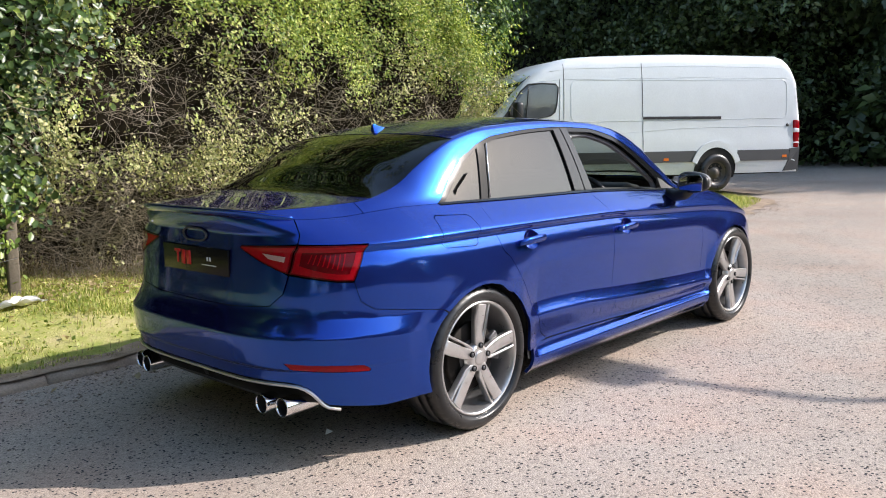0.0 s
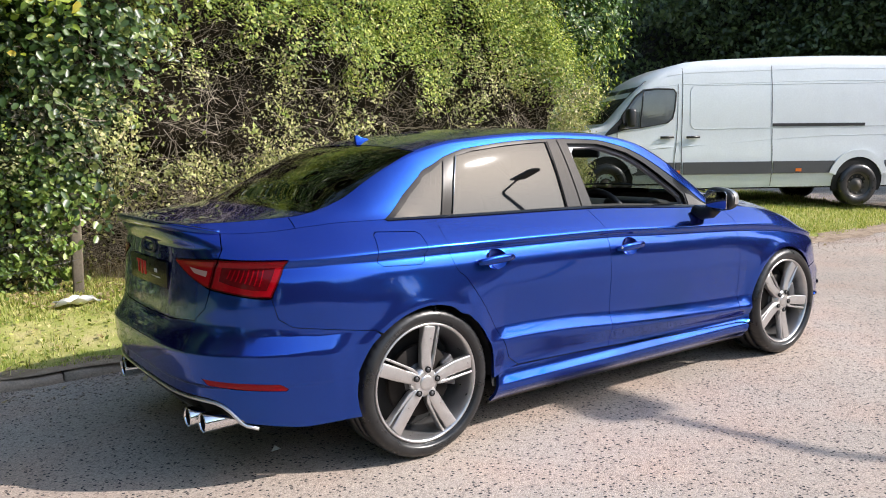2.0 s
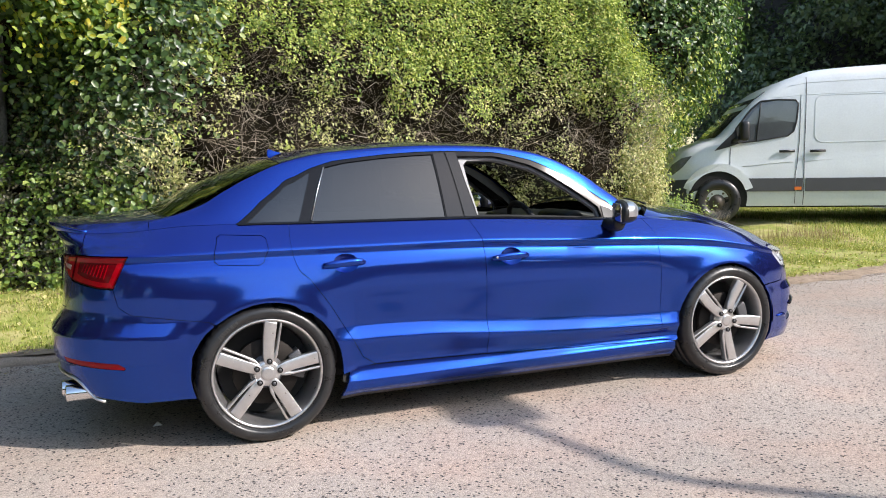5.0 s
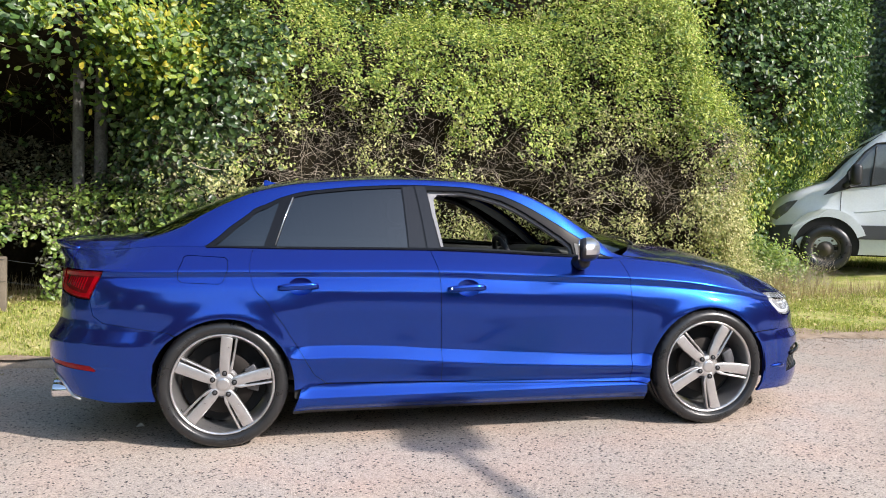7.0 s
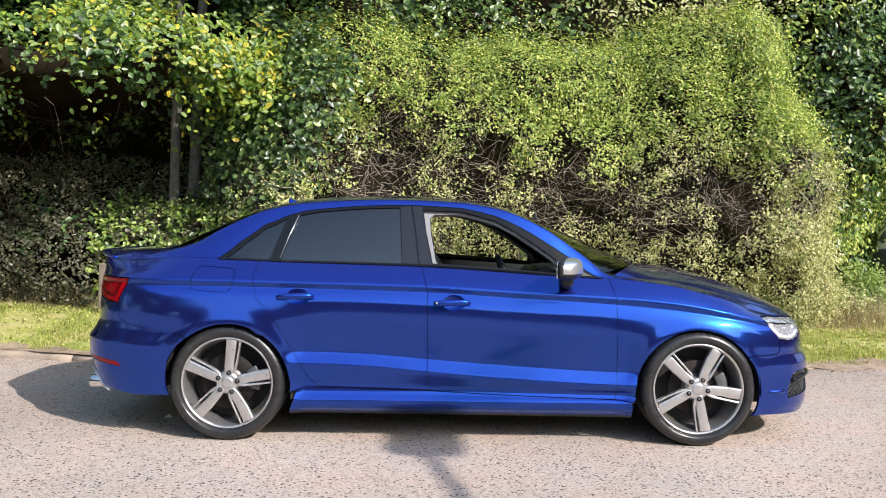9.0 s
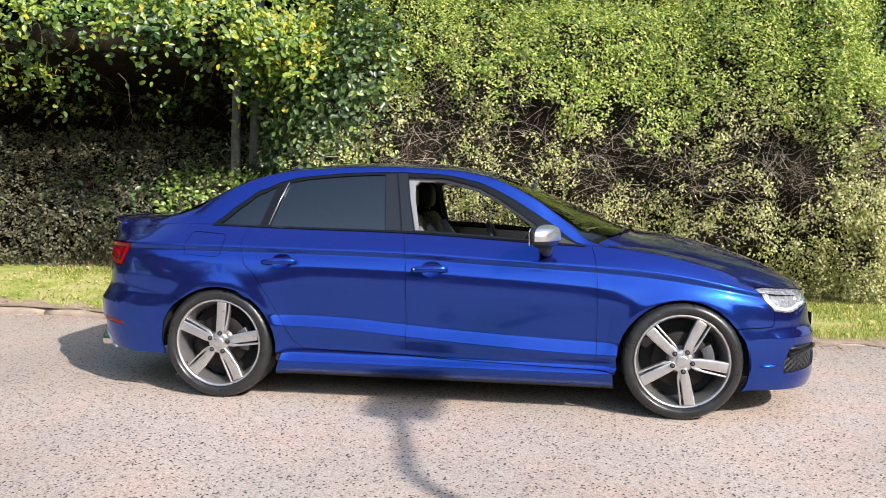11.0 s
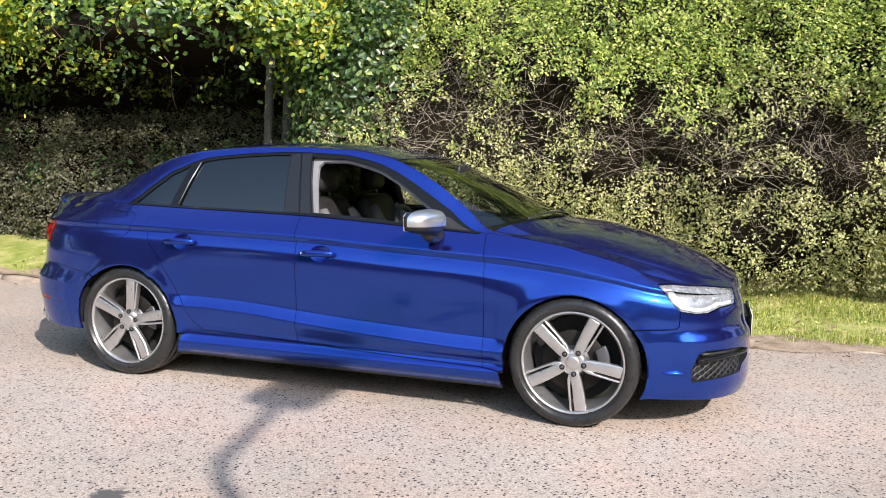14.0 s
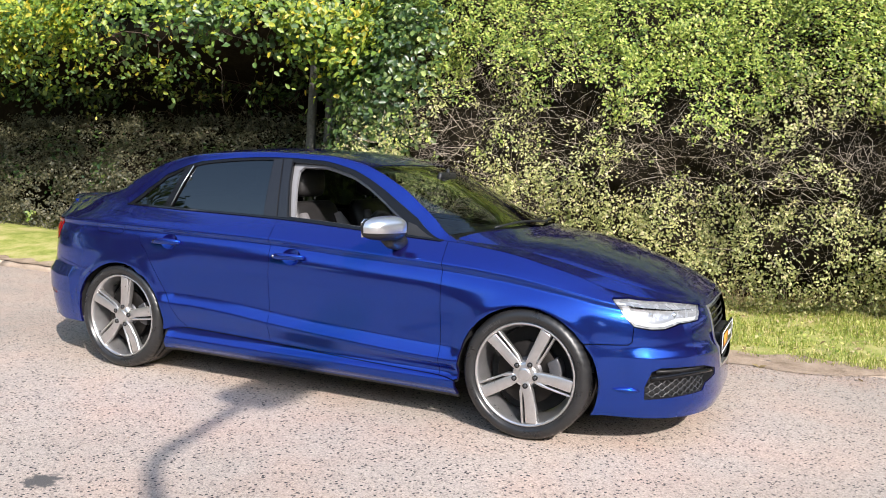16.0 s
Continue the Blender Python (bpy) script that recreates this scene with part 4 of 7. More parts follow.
roof_z = curve1((-0.92, 1.030), (-0.75, 1.040), (-0.6, 1.052), (-0.46, 1.070), (-0.23, 1.187), (0.14, 1.325), (0.51, 1.383), (0.88, 1.400), (1.25, 1.388), (1.55, 1.342), (2.0, 1.172), (2.39, 1.005), (2.46, 0.985), (2.64, 0.968), (3.0, 0.882), (3.25, 0.785), (3.36, 0.725), (3.42, 0.700))
rail_z = curve1((-0.92, 1.028), (-0.75, 1.030), (-0.6, 1.034), (-0.46, 1.042), (-0.38, 1.056), (-0.24, 1.098), (-0.12, 1.165), (0.0, 1.226), (0.155, 1.288), (0.4, 1.335), (0.9, 1.360), (1.3, 1.348), (1.45, 1.328), (1.59, 1.295), (1.81, 1.192), (1.93, 1.110), (2.02, 1.045), (2.14, 0.952), (2.22, 0.936), (2.45, 0.918), (2.7, 0.872), (3.0, 0.792), (3.25, 0.727), (3.42, 0.700))
rail_y = curve1((-0.46, 0.61), (-0.24, 0.605), (0.0, 0.592), (0.155, 0.582), (0.4, 0.575), (0.9, 0.570), (1.3, 0.575), (1.59, 0.595), (1.81, 0.622), (1.93, 0.640), (2.02, 0.660), (2.14, 0.690), (2.3, 0.705))


def shell(s, v):
    """A point of the upper body's right side: v 0 to 1 from belt to roof rail, 1 to 2 from there to the middle."""
    s, v = np.broadcast_arrays(np.asarray(s, float), np.asarray(v, float))
    b = ring(s, np.ones(s.shape))
    x, yb, zb = b[..., 0], -b[..., 1], b[..., 2]
    mid = np.clip((x + 0.55) / 0.2, 0, 1) * np.clip((2.5 - x) / 0.3, 0, 1)
    mid = mid * mid * (3 - 2 * mid)
    yr = mid * np.minimum(rail_y(np.clip(x, -0.46, 2.3)), yb) + (1 - mid) * yb * 0.88
    zr = np.maximum(rail_z(x), zb)
    zc = np.maximum(roof_z(x), zr)
    t = np.clip(v, 0, 1)
    hgt = zr - zb
    c1y, c1z = yb + (yr - yb) * 0.36 + 0.03 * hgt, zb + hgt * 0.40
    c2y, c2z = yr + 0.22 * (yb - yr) + 0.01 * mid, zr - hgt * 0.20
    y0 = (1 - t)**3 * yb + 3 * (1 - t)**2 * t * c1y + 3 * (1 - t) * t * t * c2y + t**3 * yr
    z0 = (1 - t)**3 * zb + 3 * (1 - t)**2 * t * c1z + 3 * (1 - t) * t * t * c2z + t**3 * zr
    q = np.clip(v - 1, 0, 1)
    up = zc - zr
    y1 = (1 - q)**3 * yr + 3 * (1 - q)**2 * q * yr * 0.80 + 3 * (1 - q) * q * q * yr * 0.36
    z1 = (1 - q)**3 * zr + 3 * (1 - q)**2 * q * (zr + up * 0.70) + 3 * (1 - q) * q * q * zc + q**3 * zc
    return np.stack([x, -np.where(v <= 1, y0, y1), np.where(v <= 1, z0, z1)], -1)


# ---- body panels cut from the surface ----
def unit(a):
    return a / np.maximum(np.linalg.norm(a, axis=-1, keepdims=True), 1e-9)


def fn_normal(fn, u, v, eps=0.0015):
    """Outward normal of the right-hand surface."""
    lo = 0.1 if fn is ring else 0.0
    hi = 1.0 if fn is ring else 2.0
    v0, v1 = np.clip(v - eps, lo, hi), np.clip(v + eps, lo, hi)
    u0, u1 = np.clip(u - eps, S_MIN + 1e-4, S_MAX - 1e-4), np.clip(u + eps, S_MIN + 1e-4, S_MAX - 1e-4)
    n = np.cross(fn(u1, v) - fn(u0, v), fn(u, v1) - fn(u, v0))
    ln = np.linalg.norm(n, axis=-1, keepdims=True)
    return np.where(ln > 1e-10, n / np.maximum(ln, 1e-12), [0.3, 0, 0.95])


def surf_normal(fn, u, v):
    """The normal, smoothed over the shoulder behind the doors where ring and shell meet in one sheet."""
    n = fn_normal(fn, u, v)
    d = (1 - v) * 0.9 if fn is ring else v * 0.35
    w = 0.75 * np.exp(-(np.clip(d, 0, 9) / 0.045) ** 2) * np.clip((0.12 - u) / 0.25, 0, 1)
    j = unit(fn_normal(ring, u, np.ones_like(u) - 0.004) + fn_normal(shell, u, np.zeros_like(u) + 0.01))
    return unit(n * (1 - w[..., None]) + j * w[..., None])


def ring_x(s):
    return ring(np.array([s]), np.array([0.6]))[0, 0]


def to_w(s, z):
    """A height at s as canonical height; 2 stands for the belt."""
    if z >= 1.5:
        return 1.0
    sc = min(max(s, S_MIN), S_MAX)
    phf = float(np.interp(sc, S_F, _phi, left=0))
    phr = float(np.interp(-sc, -S_R, _phi, left=0))
    xm = X0F + (3.46 - X0F) * math.sin(phf) ** (2 / NF) if sc > X0F else X0R + (-0.92 - X0R) * math.sin(phr) ** (2 / NR) if sc < X0R else sc
    return float(_warp(np.array(xm), np.array(z), False))


def zw(pts, steps=4):
    """Corners given as (s, height) become (s, canonical height), with points added along each side."""
    c = [(s, to_w(s, z)) for s, z in pts]
    n = len(c)
    return [(c[i][0] + (c[(i + 1) % n][0] - c[i][0]) * k / steps, c[i][1] + (c[(i + 1) % n][1] - c[i][1]) * k / steps) for i in range(n) for k in range(steps)]


def arc(cx, cz, r, a0, a1, n=14):
    """Points on a wheel arch; angles in degrees from forward, upwards positive."""
    return [(cx + r * math.cos(radians(a0 + (a1 - a0) * k / n)), cz + r * math.sin(radians(a0 + (a1 - a0) * k / n))) for k in range(n + 1)]


def inset(poly, d, scale=(1.0, 1.0)):
    """The polygon drawn in by d all round."""
    p = [np.array(q) * scale for q in poly]
    n = len(p)
    area = sum(p[i][0] * p[(i + 1) % n][1] - p[(i + 1) % n][0] * p[i][1] for i in range(n))
    sg = 1 if area > 0 else -1
    res = []
    for i in range(n):
        a, b = p[i] - p[i - 1], p[(i + 1) % n] - p[i]
        a, b = a / (np.linalg.norm(a) + 1e-12), b / (np.linalg.norm(b) + 1e-12)
        na, nb = np.array([-a[1], a[0]]) * sg, np.array([-b[1], b[0]]) * sg
        m = na + nb
        m /= max(float(m @ m), 0.35) / 2
        res.append(tuple((p[i] + m * d) / scale))
    return res


def inside(poly, x, y):
    r = np.zeros(x.shape, bool)
    n = len(poly)
    for i in range(n):
        (x0, y0), (x1, y1) = poly[i], poly[(i + 1) % n]
        c = (y0 > y) != (y1 > y)
        with np.errstate(divide="ignore", invalid="ignore"):
            r ^= c & (x < (x1 - x0) * (y - y0) / (y1 - y0) + x0)
    return r


def flat_cut(poly, holes, us, vs):
    """A flat grid in the parameters, cut along the polygon and its holes; what lies inside stays."""
    bm = bmesh.new()
    pu, pv = [p[0] for p in poly], [p[1] for p in poly]
    us = np.concatenate([[min(pu)], us[(us > min(pu)) & (us < max(pu))], [max(pu)]])
    vs = np.concatenate([[min(pv)], vs[(vs > min(pv)) & (vs < max(pv))], [max(pv)]])
    g_ = [[bm.verts.new((a, b, 0)) for b in vs] for a in us]
    for i in range(len(us) - 1):
        for j in range(len(vs) - 1):
            bm.faces.new((g_[i][j], g_[i + 1][j], g_[i + 1][j + 1], g_[i][j + 1]))
    for pl in [poly] + list(holes):
        n = len(pl)
        for i in range(n):
            a, b = Vector((*pl[i], 0)), Vector((*pl[(i + 1) % n], 0))
            d = b - a
            if d.length < 1e-6:
                continue
            x0, x1, y0, y1 = min(a.x, b.x) - 1e-4, max(a.x, b.x) + 1e-4, min(a.y, b.y) - 1e-4, max(a.y, b.y) + 1e-4
            near = []
            for f in bm.faces:
                xs_, ys_ = [v.co.x for v in f.verts], [v.co.y for v in f.verts]
                if max(xs_) >= x0 and min(xs_) <= x1 and max(ys_) >= y0 and min(ys_) <= y1:
                    near.append(f)
            if near:
                geom = near + list({e for f in near for e in f.edges}) + list({v for f in near for v in f.verts})
                bmesh.ops.bisect_plane(bm, geom=geom, dist=1e-6, plane_co=a, plane_no=Vector((-d.y, d.x, 0)).normalized())
    cs = np.array([f.calc_center_median()[:2] for f in bm.faces])
    ok = inside(poly, cs[:, 0], cs[:, 1])
    for h in holes:
        ok &= ~inside(h, cs[:, 0], cs[:, 1])
    bmesh.ops.delete(bm, geom=[f for f, k in zip(list(bm.faces), ok) if not k], context="FACES")
    bmesh.ops.remove_doubles(bm, verts=bm.verts, dist=2e-5)
    return bm


U_GRID = np.concatenate([np.arange(S_MIN, S_MAX, 0.020)])
W_GRID = np.array(sorted(list(np.arange(0.10, 0.36, 0.016)) + [0.360, 0.368, 0.375, 0.382, 0.389, 0.396, 0.405, 0.446, 0.456, 0.464, 0.470, 0.475, 0.480, 0.485, 0.490, 0.495, 0.500, 0.505, 0.510, 0.548, 0.556, 0.562, 0.568, 0.574, 0.582, 0.615, 0.625, 0.635] + list(np.arange(0.415, 0.83, 0.0185)) + [0.838, 0.845, 0.849, 0.853, 0.861, 0.870, 0.875, 0.8785, 0.882, 0.888, 0.896, 0.91, 0.93, 0.95, 0.97, 0.985]))
V_GRID = np.concatenate([np.linspace(0, 1, 17), np.linspace(1, 2, 19)[1:]])


def panel(name, fn, poly, material, parent, holes=(), gap=0.0014, lift=0.0, thick=0.014, sides=(1,), joined=False, label="", hole_gap=0.0, grid=None):
    """A sheet-metal panel with folded edges. sides: 1 the car's right, -1 its left; joined: both halves in one mesh."""
    sc = (1.0, 1.0) if fn is ring else (1.0, 0.35)
    pl = inset(poly, gap, sc) if gap else list(poly)
    top = 1.0 if fn is ring else 2.0
    if joined:                                           # the middle edge stays on the middle
        pl = [((q[0] if abs(o[0] - S_MAX) > 1e-3 and abs(o[0] - S_MIN) > 1e-3 else o[0]), (o[1] if fn is shell and o[1] > 1.999 else q[1])) for q, o in zip(pl, poly)]
    pl = [(min(max(a, S_MIN), S_MAX), min(max(b, 0.1 if fn is ring else 0.0), top)) for a, b in pl]
    hl = [inset(h, -hole_gap, sc) if hole_gap else list(h) for h in holes]
    bm = flat_cut(pl, hl, U_GRID if grid is None else grid[0], (W_GRID if fn is ring else V_GRID) if grid is None else grid[1])
    bm.verts.ensure_lookup_table()
    bm.verts.index_update()
    uv = np.array([v.co[:2] for v in bm.verts])
    faces = [[v.index for v in f.verts] for f in bm.faces]
    rim = [(e.verts[0].index, e.verts[1].index) for e in bm.edges if e.is_boundary]
    bm.free()
    P = fn(uv[:, 0], uv[:, 1])
    N = surf_normal(fn, uv[:, 0], uv[:, 1])
    P = P + N * lift
    total = 0.0
    for f in faces:
        for k in range(1, len(f) - 1):
            total += float(np.cross(P[f[k]] - P[f[0]], P[f[k + 1]] - P[f[0]]) @ N[f[0]])
    turned = total < 0
    obs = []
    V, F, NN = [], [], []

    def add(sg):
        off = len(V)
        m = np.array([1, sg, 1])
        V.extend((P * m).tolist())
        NN.extend((N * m).tolist())
        for f in faces:
            F.append([off + k for k in (f[::-1] if turned != (sg < 0) else f)])
        for a, b in rim:
            if joined and abs(P[a][1]) < 1e-4 and abs(P[b][1]) < 1e-4:
                continue
            k = len(V)
            A, B = P[a], P[b]
            A2, B2 = A - N[a] * thick, B - N[b] * thick
            fnrm = unit(np.cross(B - A, A2 - A))
            for q in (A, B, B2, A2):
                V.append((q * m).tolist())
                NN.append((fnrm * m).tolist())
            F.append([k, k + 1, k + 2, k + 3])
    if joined:
        add(1)
        add(-1)
        groups = [1]
    else:
        groups = sides
    for sg in groups:
        if not joined:
            V, F, NN = [], [], []
            add(sg)
        me = bpy.data.meshes.new(name)
        me.from_pydata(V, [], F)
        me.shade_smooth()
        me.normals_split_custom_set_from_vertices(NN)
        me.materials.append(material)
        ob = new(name, me)
        ob.parent = parent
        if label:
            ob["label"] = label
        obs.append(ob)
    return obs


car = empty("car", label="metallic blue four-door saloon car parked on asphalt, driver's window open", category="car")

# outlines in (s, height); a height of 2 stands for the belt
ARCH_R = 0.352
B_GAP = [(1.072, 2), (1.095, 0.90), (1.108, 0.835), (1.112, 0.60), (1.115, 0.293)]
F_GAP = [(2.142, 2), (2.158, 0.86), (2.168, 0.79), (2.175, 0.50), (2.172, 0.257)]
R_GAP = [(0.165, 2), (0.132, 0.925), (0.135, 0.88), (0.175, 0.80), (0.30, 0.619), (0.41, 0.432), (0.455, 0.352), (0.517, 0.308)]
rear_door = zw(R_GAP + [(0.81, 0.302), (1.115, 0.293)] + B_GAP[::-1][1:], 3)
front_door = zw(B_GAP + [(1.57, 0.273), (2.172, 0.257)] + F_GAP[::-1][1:], 3)
ARCH_CZ = 0.305
lamp_back = [(3.10, 2), (3.069, 0.720), (3.112, 0.646), (3.157, 0.597)]
fender = zw(F_GAP + [(2.262, 0.245)] + arc(HUBS[1], ARCH_CZ, ARCH_R, 188, 35) + [(2.969, 0.511), (3.13, 0.515), (3.147, 0.530)] + lamp_back[::-1], 2)
quarter = zw([(0.165, 2)] + R_GAP[1:] + [(0.40, 0.288)] + arc(HUBS[0], ARCH_CZ, ARCH_R, -4, 130) + [(-0.262, 0.591), (-0.61, 0.640), (-0.668, 0.675), (-0.694, 0.752), (-0.658, 0.831), (-0.624, 0.896), (-0.912, 0.902), (-0.862, 0.944), (-0.795, 2)], 2)
fuel = zw([(-0.188, 0.968), (0.000, 0.956), (0.016, 0.944), (0.018, 0.90), (-0.006, 0.840), (-0.026, 0.828), (-0.214, 0.838), (-0.236, 0.854), (-0.234, 0.90), (-0.208, 0.958)], 1)
sill = zw([(0.345, 0.168), (0.385, 0.288), (0.46, 0.302), (0.517, 0.306), (0.81, 0.300), (1.115, 0.291), (1.57, 0.271), (2.172, 0.255), (2.262, 0.243), (2.270, 0.160)], 2)
HANDLES = ((0.375, 0.806), (1.245, 0.783))
BOWLS = [zw([(s + 0.012 + 0.062 * math.cos(a), z + 0.004 + 0.044 * math.sin(a)) for a in [2 * math.pi * j / 28 for j in range(28)]], 1) for s, z in HANDLES]
panel("rear_door", ring, rear_door, BLUE, car, holes=[BOWLS[0]], sides=(1, -1))
panel("front_door", ring, front_door, BLUE, car, holes=[BOWLS[1]], sides=(1, -1))
panel("front_wing", ring, fender, BLUE, car, sides=(1, -1))
panel("rear_quarter", ring, quarter, BLUE, car, holes=[fuel], sides=(1,), hole_gap=0.002)
panel("rear_quarter", ring, quarter, BLUE, car, sides=(-1,))
panel("fuel_flap", ring, fuel, BLUE, car, gap=0.001)
panel("sill", ring, sill, BLUE, car, sides=(1, -1), label="blue side skirt")
sill_low = zw([(0.345, 0.148), (0.345, 0.166), (2.27, 0.158), (2.27, 0.140)], 3)
panel("sill_edge", ring, sill_low, BLACK_PLASTIC, car, sides=(1, -1), lift=-0.006, label="black lower edge of the side skirt")

# rear: bumper, boot lid, lamps
T_OUT = zw([(-0.626, 0.893), (-0.658, 0.829), (-0.695, 0.756), (-0.76, 0.758), (-0.956, 0.788), (-0.912, 0.899)], 3)
T_IN = zw([(-0.918, 0.899), (-0.962, 0.789), (-0.985, 0.793), (-1.10, 0.832), (-1.218, 0.880), (-1.208, 0.889)], 3)
bumper_r = zw(arc(HUBS[0], ARCH_CZ, ARCH_R, 189, 131, 8) + [(-0.262, 0.591), (-0.61, 0.640), (-0.668, 0.675), (-0.694, 0.752), (-0.76, 0.755), (-0.956, 0.783), (-0.985, 0.71), (-1.05, 0.658), (-1.25, 0.641), (S_MIN, 0.636), (S_MIN, 0.366), (-1.253, 0.366), (-1.053, 0.368), (-0.955, 0.368), (-0.906, 0.360), (-0.870, 0.340), (-0.845, 0.305), (-0.812, 0.272), (-0.578, 0.244), (-0.40, 0.250)], 2)
REFLECT = zw([(-0.955, 0.450), (-0.925, 0.421), (-0.628, 0.400), (-0.618, 0.408), (-0.640, 0.430)], 2)
panel("rear_bumper", ring, bumper_r, BLUE, car, joined=True, holes=[REFLECT])
panel("reflector", ring, REFLECT, RED_LENS, car, sides=(1, -1), gap=0.001, lift=-0.002, label="slim red reflector in the rear bumper")
boot = zw([(S_MIN, 0.637), (-1.25, 0.642), (-1.05, 0.659), (-0.986, 0.71), (-0.960, 0.782), (-0.985, 0.793), (-1.10, 0.832), (-1.218, 0.880), (-1.208, 0.889), (-0.914, 0.902), (-0.863, 0.944), (-0.796, 2), (S_MIN, 2)], 3)
panel("boot_lid", ring, boot, BLUE, car, joined=True)
for poly, nm in ((T_OUT, "tail_lamp"), (T_IN, "boot_lamp")):
    panel(nm, ring, poly, RED_DARK, car, sides=(1, -1), gap=0.0015, lift=0.001, label="red rear lamp")

# front: bumper, lamps, grille
HEAD = zw([(3.071, 0.720), (3.145, 0.721), (3.34, 0.706), (3.50, 0.691), (3.615, 0.678), (3.595, 0.645), (3.565, 0.613), (3.49, 0.609), (3.412, 0.608), (3.36, 0.595), (3.313, 0.585), (3.237, 0.585), (3.160, 0.598), (3.113, 0.646)], 2)
SIDE_IN = zw([(3.195, 0.318), (3.230, 0.390), (3.278, 0.408), (3.41, 0.406), (3.56, 0.397), (3.70, 0.365), (3.70, 0.330), (3.585, 0.308), (3.555, 0.272), (3.39, 0.264), (3.195, 0.254)], 2)
GRILLE = zw([(3.705, 0.666), (3.738, 0.539), (3.755, 0.467), (3.80, 0.345), (S_MAX, 0.335), (S_MAX, 0.674)], 3)
bumper_f = zw(arc(HUBS[1], ARCH_CZ, ARCH_R, -24, 34, 10) + [(2.969, 0.508), (3.13, 0.512), (3.149, 0.528), (3.158, 0.595), (3.237, 0.582), (3.313, 0.582), (3.36, 0.592), (3.412, 0.605), (3.49, 0.606), (3.568, 0.610), (3.600, 0.643), (3.622, 0.680), (3.50, 0.694), (3.34, 0.709), (3.145, 0.725), (3.073, 0.7245), (3.10, 2), (S_MAX, 2), (S_MAX, 0.150), (3.6, 0.150), (3.3, 0.155), (3.0, 0.168)], 2)
panel("front_bumper", ring, bumper_f, BLUE, car, holes=[SIDE_IN, GRILLE], joined=True)
# upper body, in (s, v)
DLO_R = [(-0.098, 0.0), (0.024, 0.365), (0.15, 0.60), (0.283, 0.745), (0.409, 0.822), (0.66, 0.862), (0.955, 0.885), (1.0, 0.888), (1.045, 0.0)]
DLO_F = [(1.012, 0.888), (1.061, 0.892), (1.285, 0.885), (1.50, 0.825), (1.72, 0.685), (1.94, 0.50), (2.105, 0.0), (1.055, 0.0)]
DLO = DLO_R[:-1] + DLO_F[1:-1]
frame_poly = [(-0.488, 0.0), (2.196, 0.0), (2.178, 0.6), (2.15, 1.0), (1.585, 1.0), (0.165, 1.0), (-0.10, 1.0), (-0.405, 1.0), (-0.488, 0.93)]


def fine(poly, k=6):
    return [(poly[i][0] + (poly[(i + 1) % len(poly)][0] - poly[i][0]) * j / k, poly[i][1] + (poly[(i + 1) % len(poly)][1] - poly[i][1]) * j / k) for i in range(len(poly)) for j in range(k)]


panel("roof_frame", shell, frame_poly, BLUE, car, holes=[DLO], sides=(1, -1), gap=0, label="blue roof rail and pillars")
roof_poly = [(0.165, 1.0), (1.585, 1.0), (1.62, 1.4), (1.655, 2.0), (0.12, 2.0), (0.135, 1.5)]
panel("roof", shell, roof_poly, BLUE, car, joined=True, gap=0)
screen_poly = [(1.59, 1.004), (2.13, 1.004), (2.27, 1.25), (2.37, 1.55), (2.42, 2.0), (1.66, 2.0), (1.625, 1.4)]
panel("windscreen", shell, screen_poly, SCREEN, car, joined=True, gap=0.001, lift=-0.002, thick=0.004)
back_poly = [(0.155, 1.004), (-0.40, 1.004), (-0.455, 1.3), (-0.475, 2.0), (0.115, 2.0), (0.13, 1.5)]
panel("rear_window", shell, back_poly, REAR_GLASS, car, joined=True, gap=0.001, lift=-0.002, thick=0.004, label="dark tinted rear window")
hood_poly = [(2.199, 0.0), (2.182, 0.6), (2.185, 1.02), (2.292, 1.25), (2.392, 1.55), (2.442, 2.0), (3.95, 2.0), (3.95, 0.0)]
panel("bonnet", shell, hood_poly, BLUE, car, joined=True)
cowl_poly = [(2.20, 1.02), (2.30, 0.62), (2.405, 0.60), (2.425, 1.2), (2.46, 2.0), (2.424, 2.0), (2.375, 1.55), (2.275, 1.25)]
panel("scuttle", shell, cowl_poly, BLACK_PLASTIC, car, joined=True, gap=0, lift=-0.012, label="black scuttle panel below the windscreen")
deck_poly = [(-0.490, 0.0), (-0.490, 0.935), (-0.408, 1.003), (-0.458, 1.3), (-0.478, 2.0), (S_MIN + 0.02, 2.0), (S_MIN + 0.02, 0.0)]
panel("boot_deck", shell, deck_poly, BLUE, car, joined=True)

# dark inner skin that closes the gaps, wheel wells, floor
inner = zw([(-0.56, 0.32), (-0.56, 2), (0.0, 2), (0.8, 2), (1.6, 2), (2.2, 2), (2.9, 2), (3.0, 2), (3.02, 0.66), (3.02, 0.33)] + arc(HUBS[1], ARCH_CZ, 0.36, 4, 190) + [(2.2, 0.2), (1.2, 0.2), (0.5, 0.2)] + arc(HUBS[0], ARCH_CZ, 0.36, -10, 176), 1)
panel("inner_skin", ring, inner, UNDERBODY_SHADE, car, sides=(1, -1), gap=0, lift=-0.022, thick=0.002, label="black inner structure")
for a, b in ((S_MIN, -0.55), (3.0, S_MAX)):
    pol = zw([(a, 0.22), (b, 0.22), (b, 0.655), (a, 0.655)] if a > 0 else [(a, 0.28), (b, 0.26), (b, 0.97), (a, 1.0)], 3)
    panel("inner_skin", ring, pol, UNDERBODY_SHADE, car, joined=True, gap=0, lift=-0.03 if a < 0 else -0.085, thick=0.002, label="black inner structure")
hood_in = [(2.36, 0.02), (2.46, 2.0), (3.9, 2.0), (3.9, 0.02)]
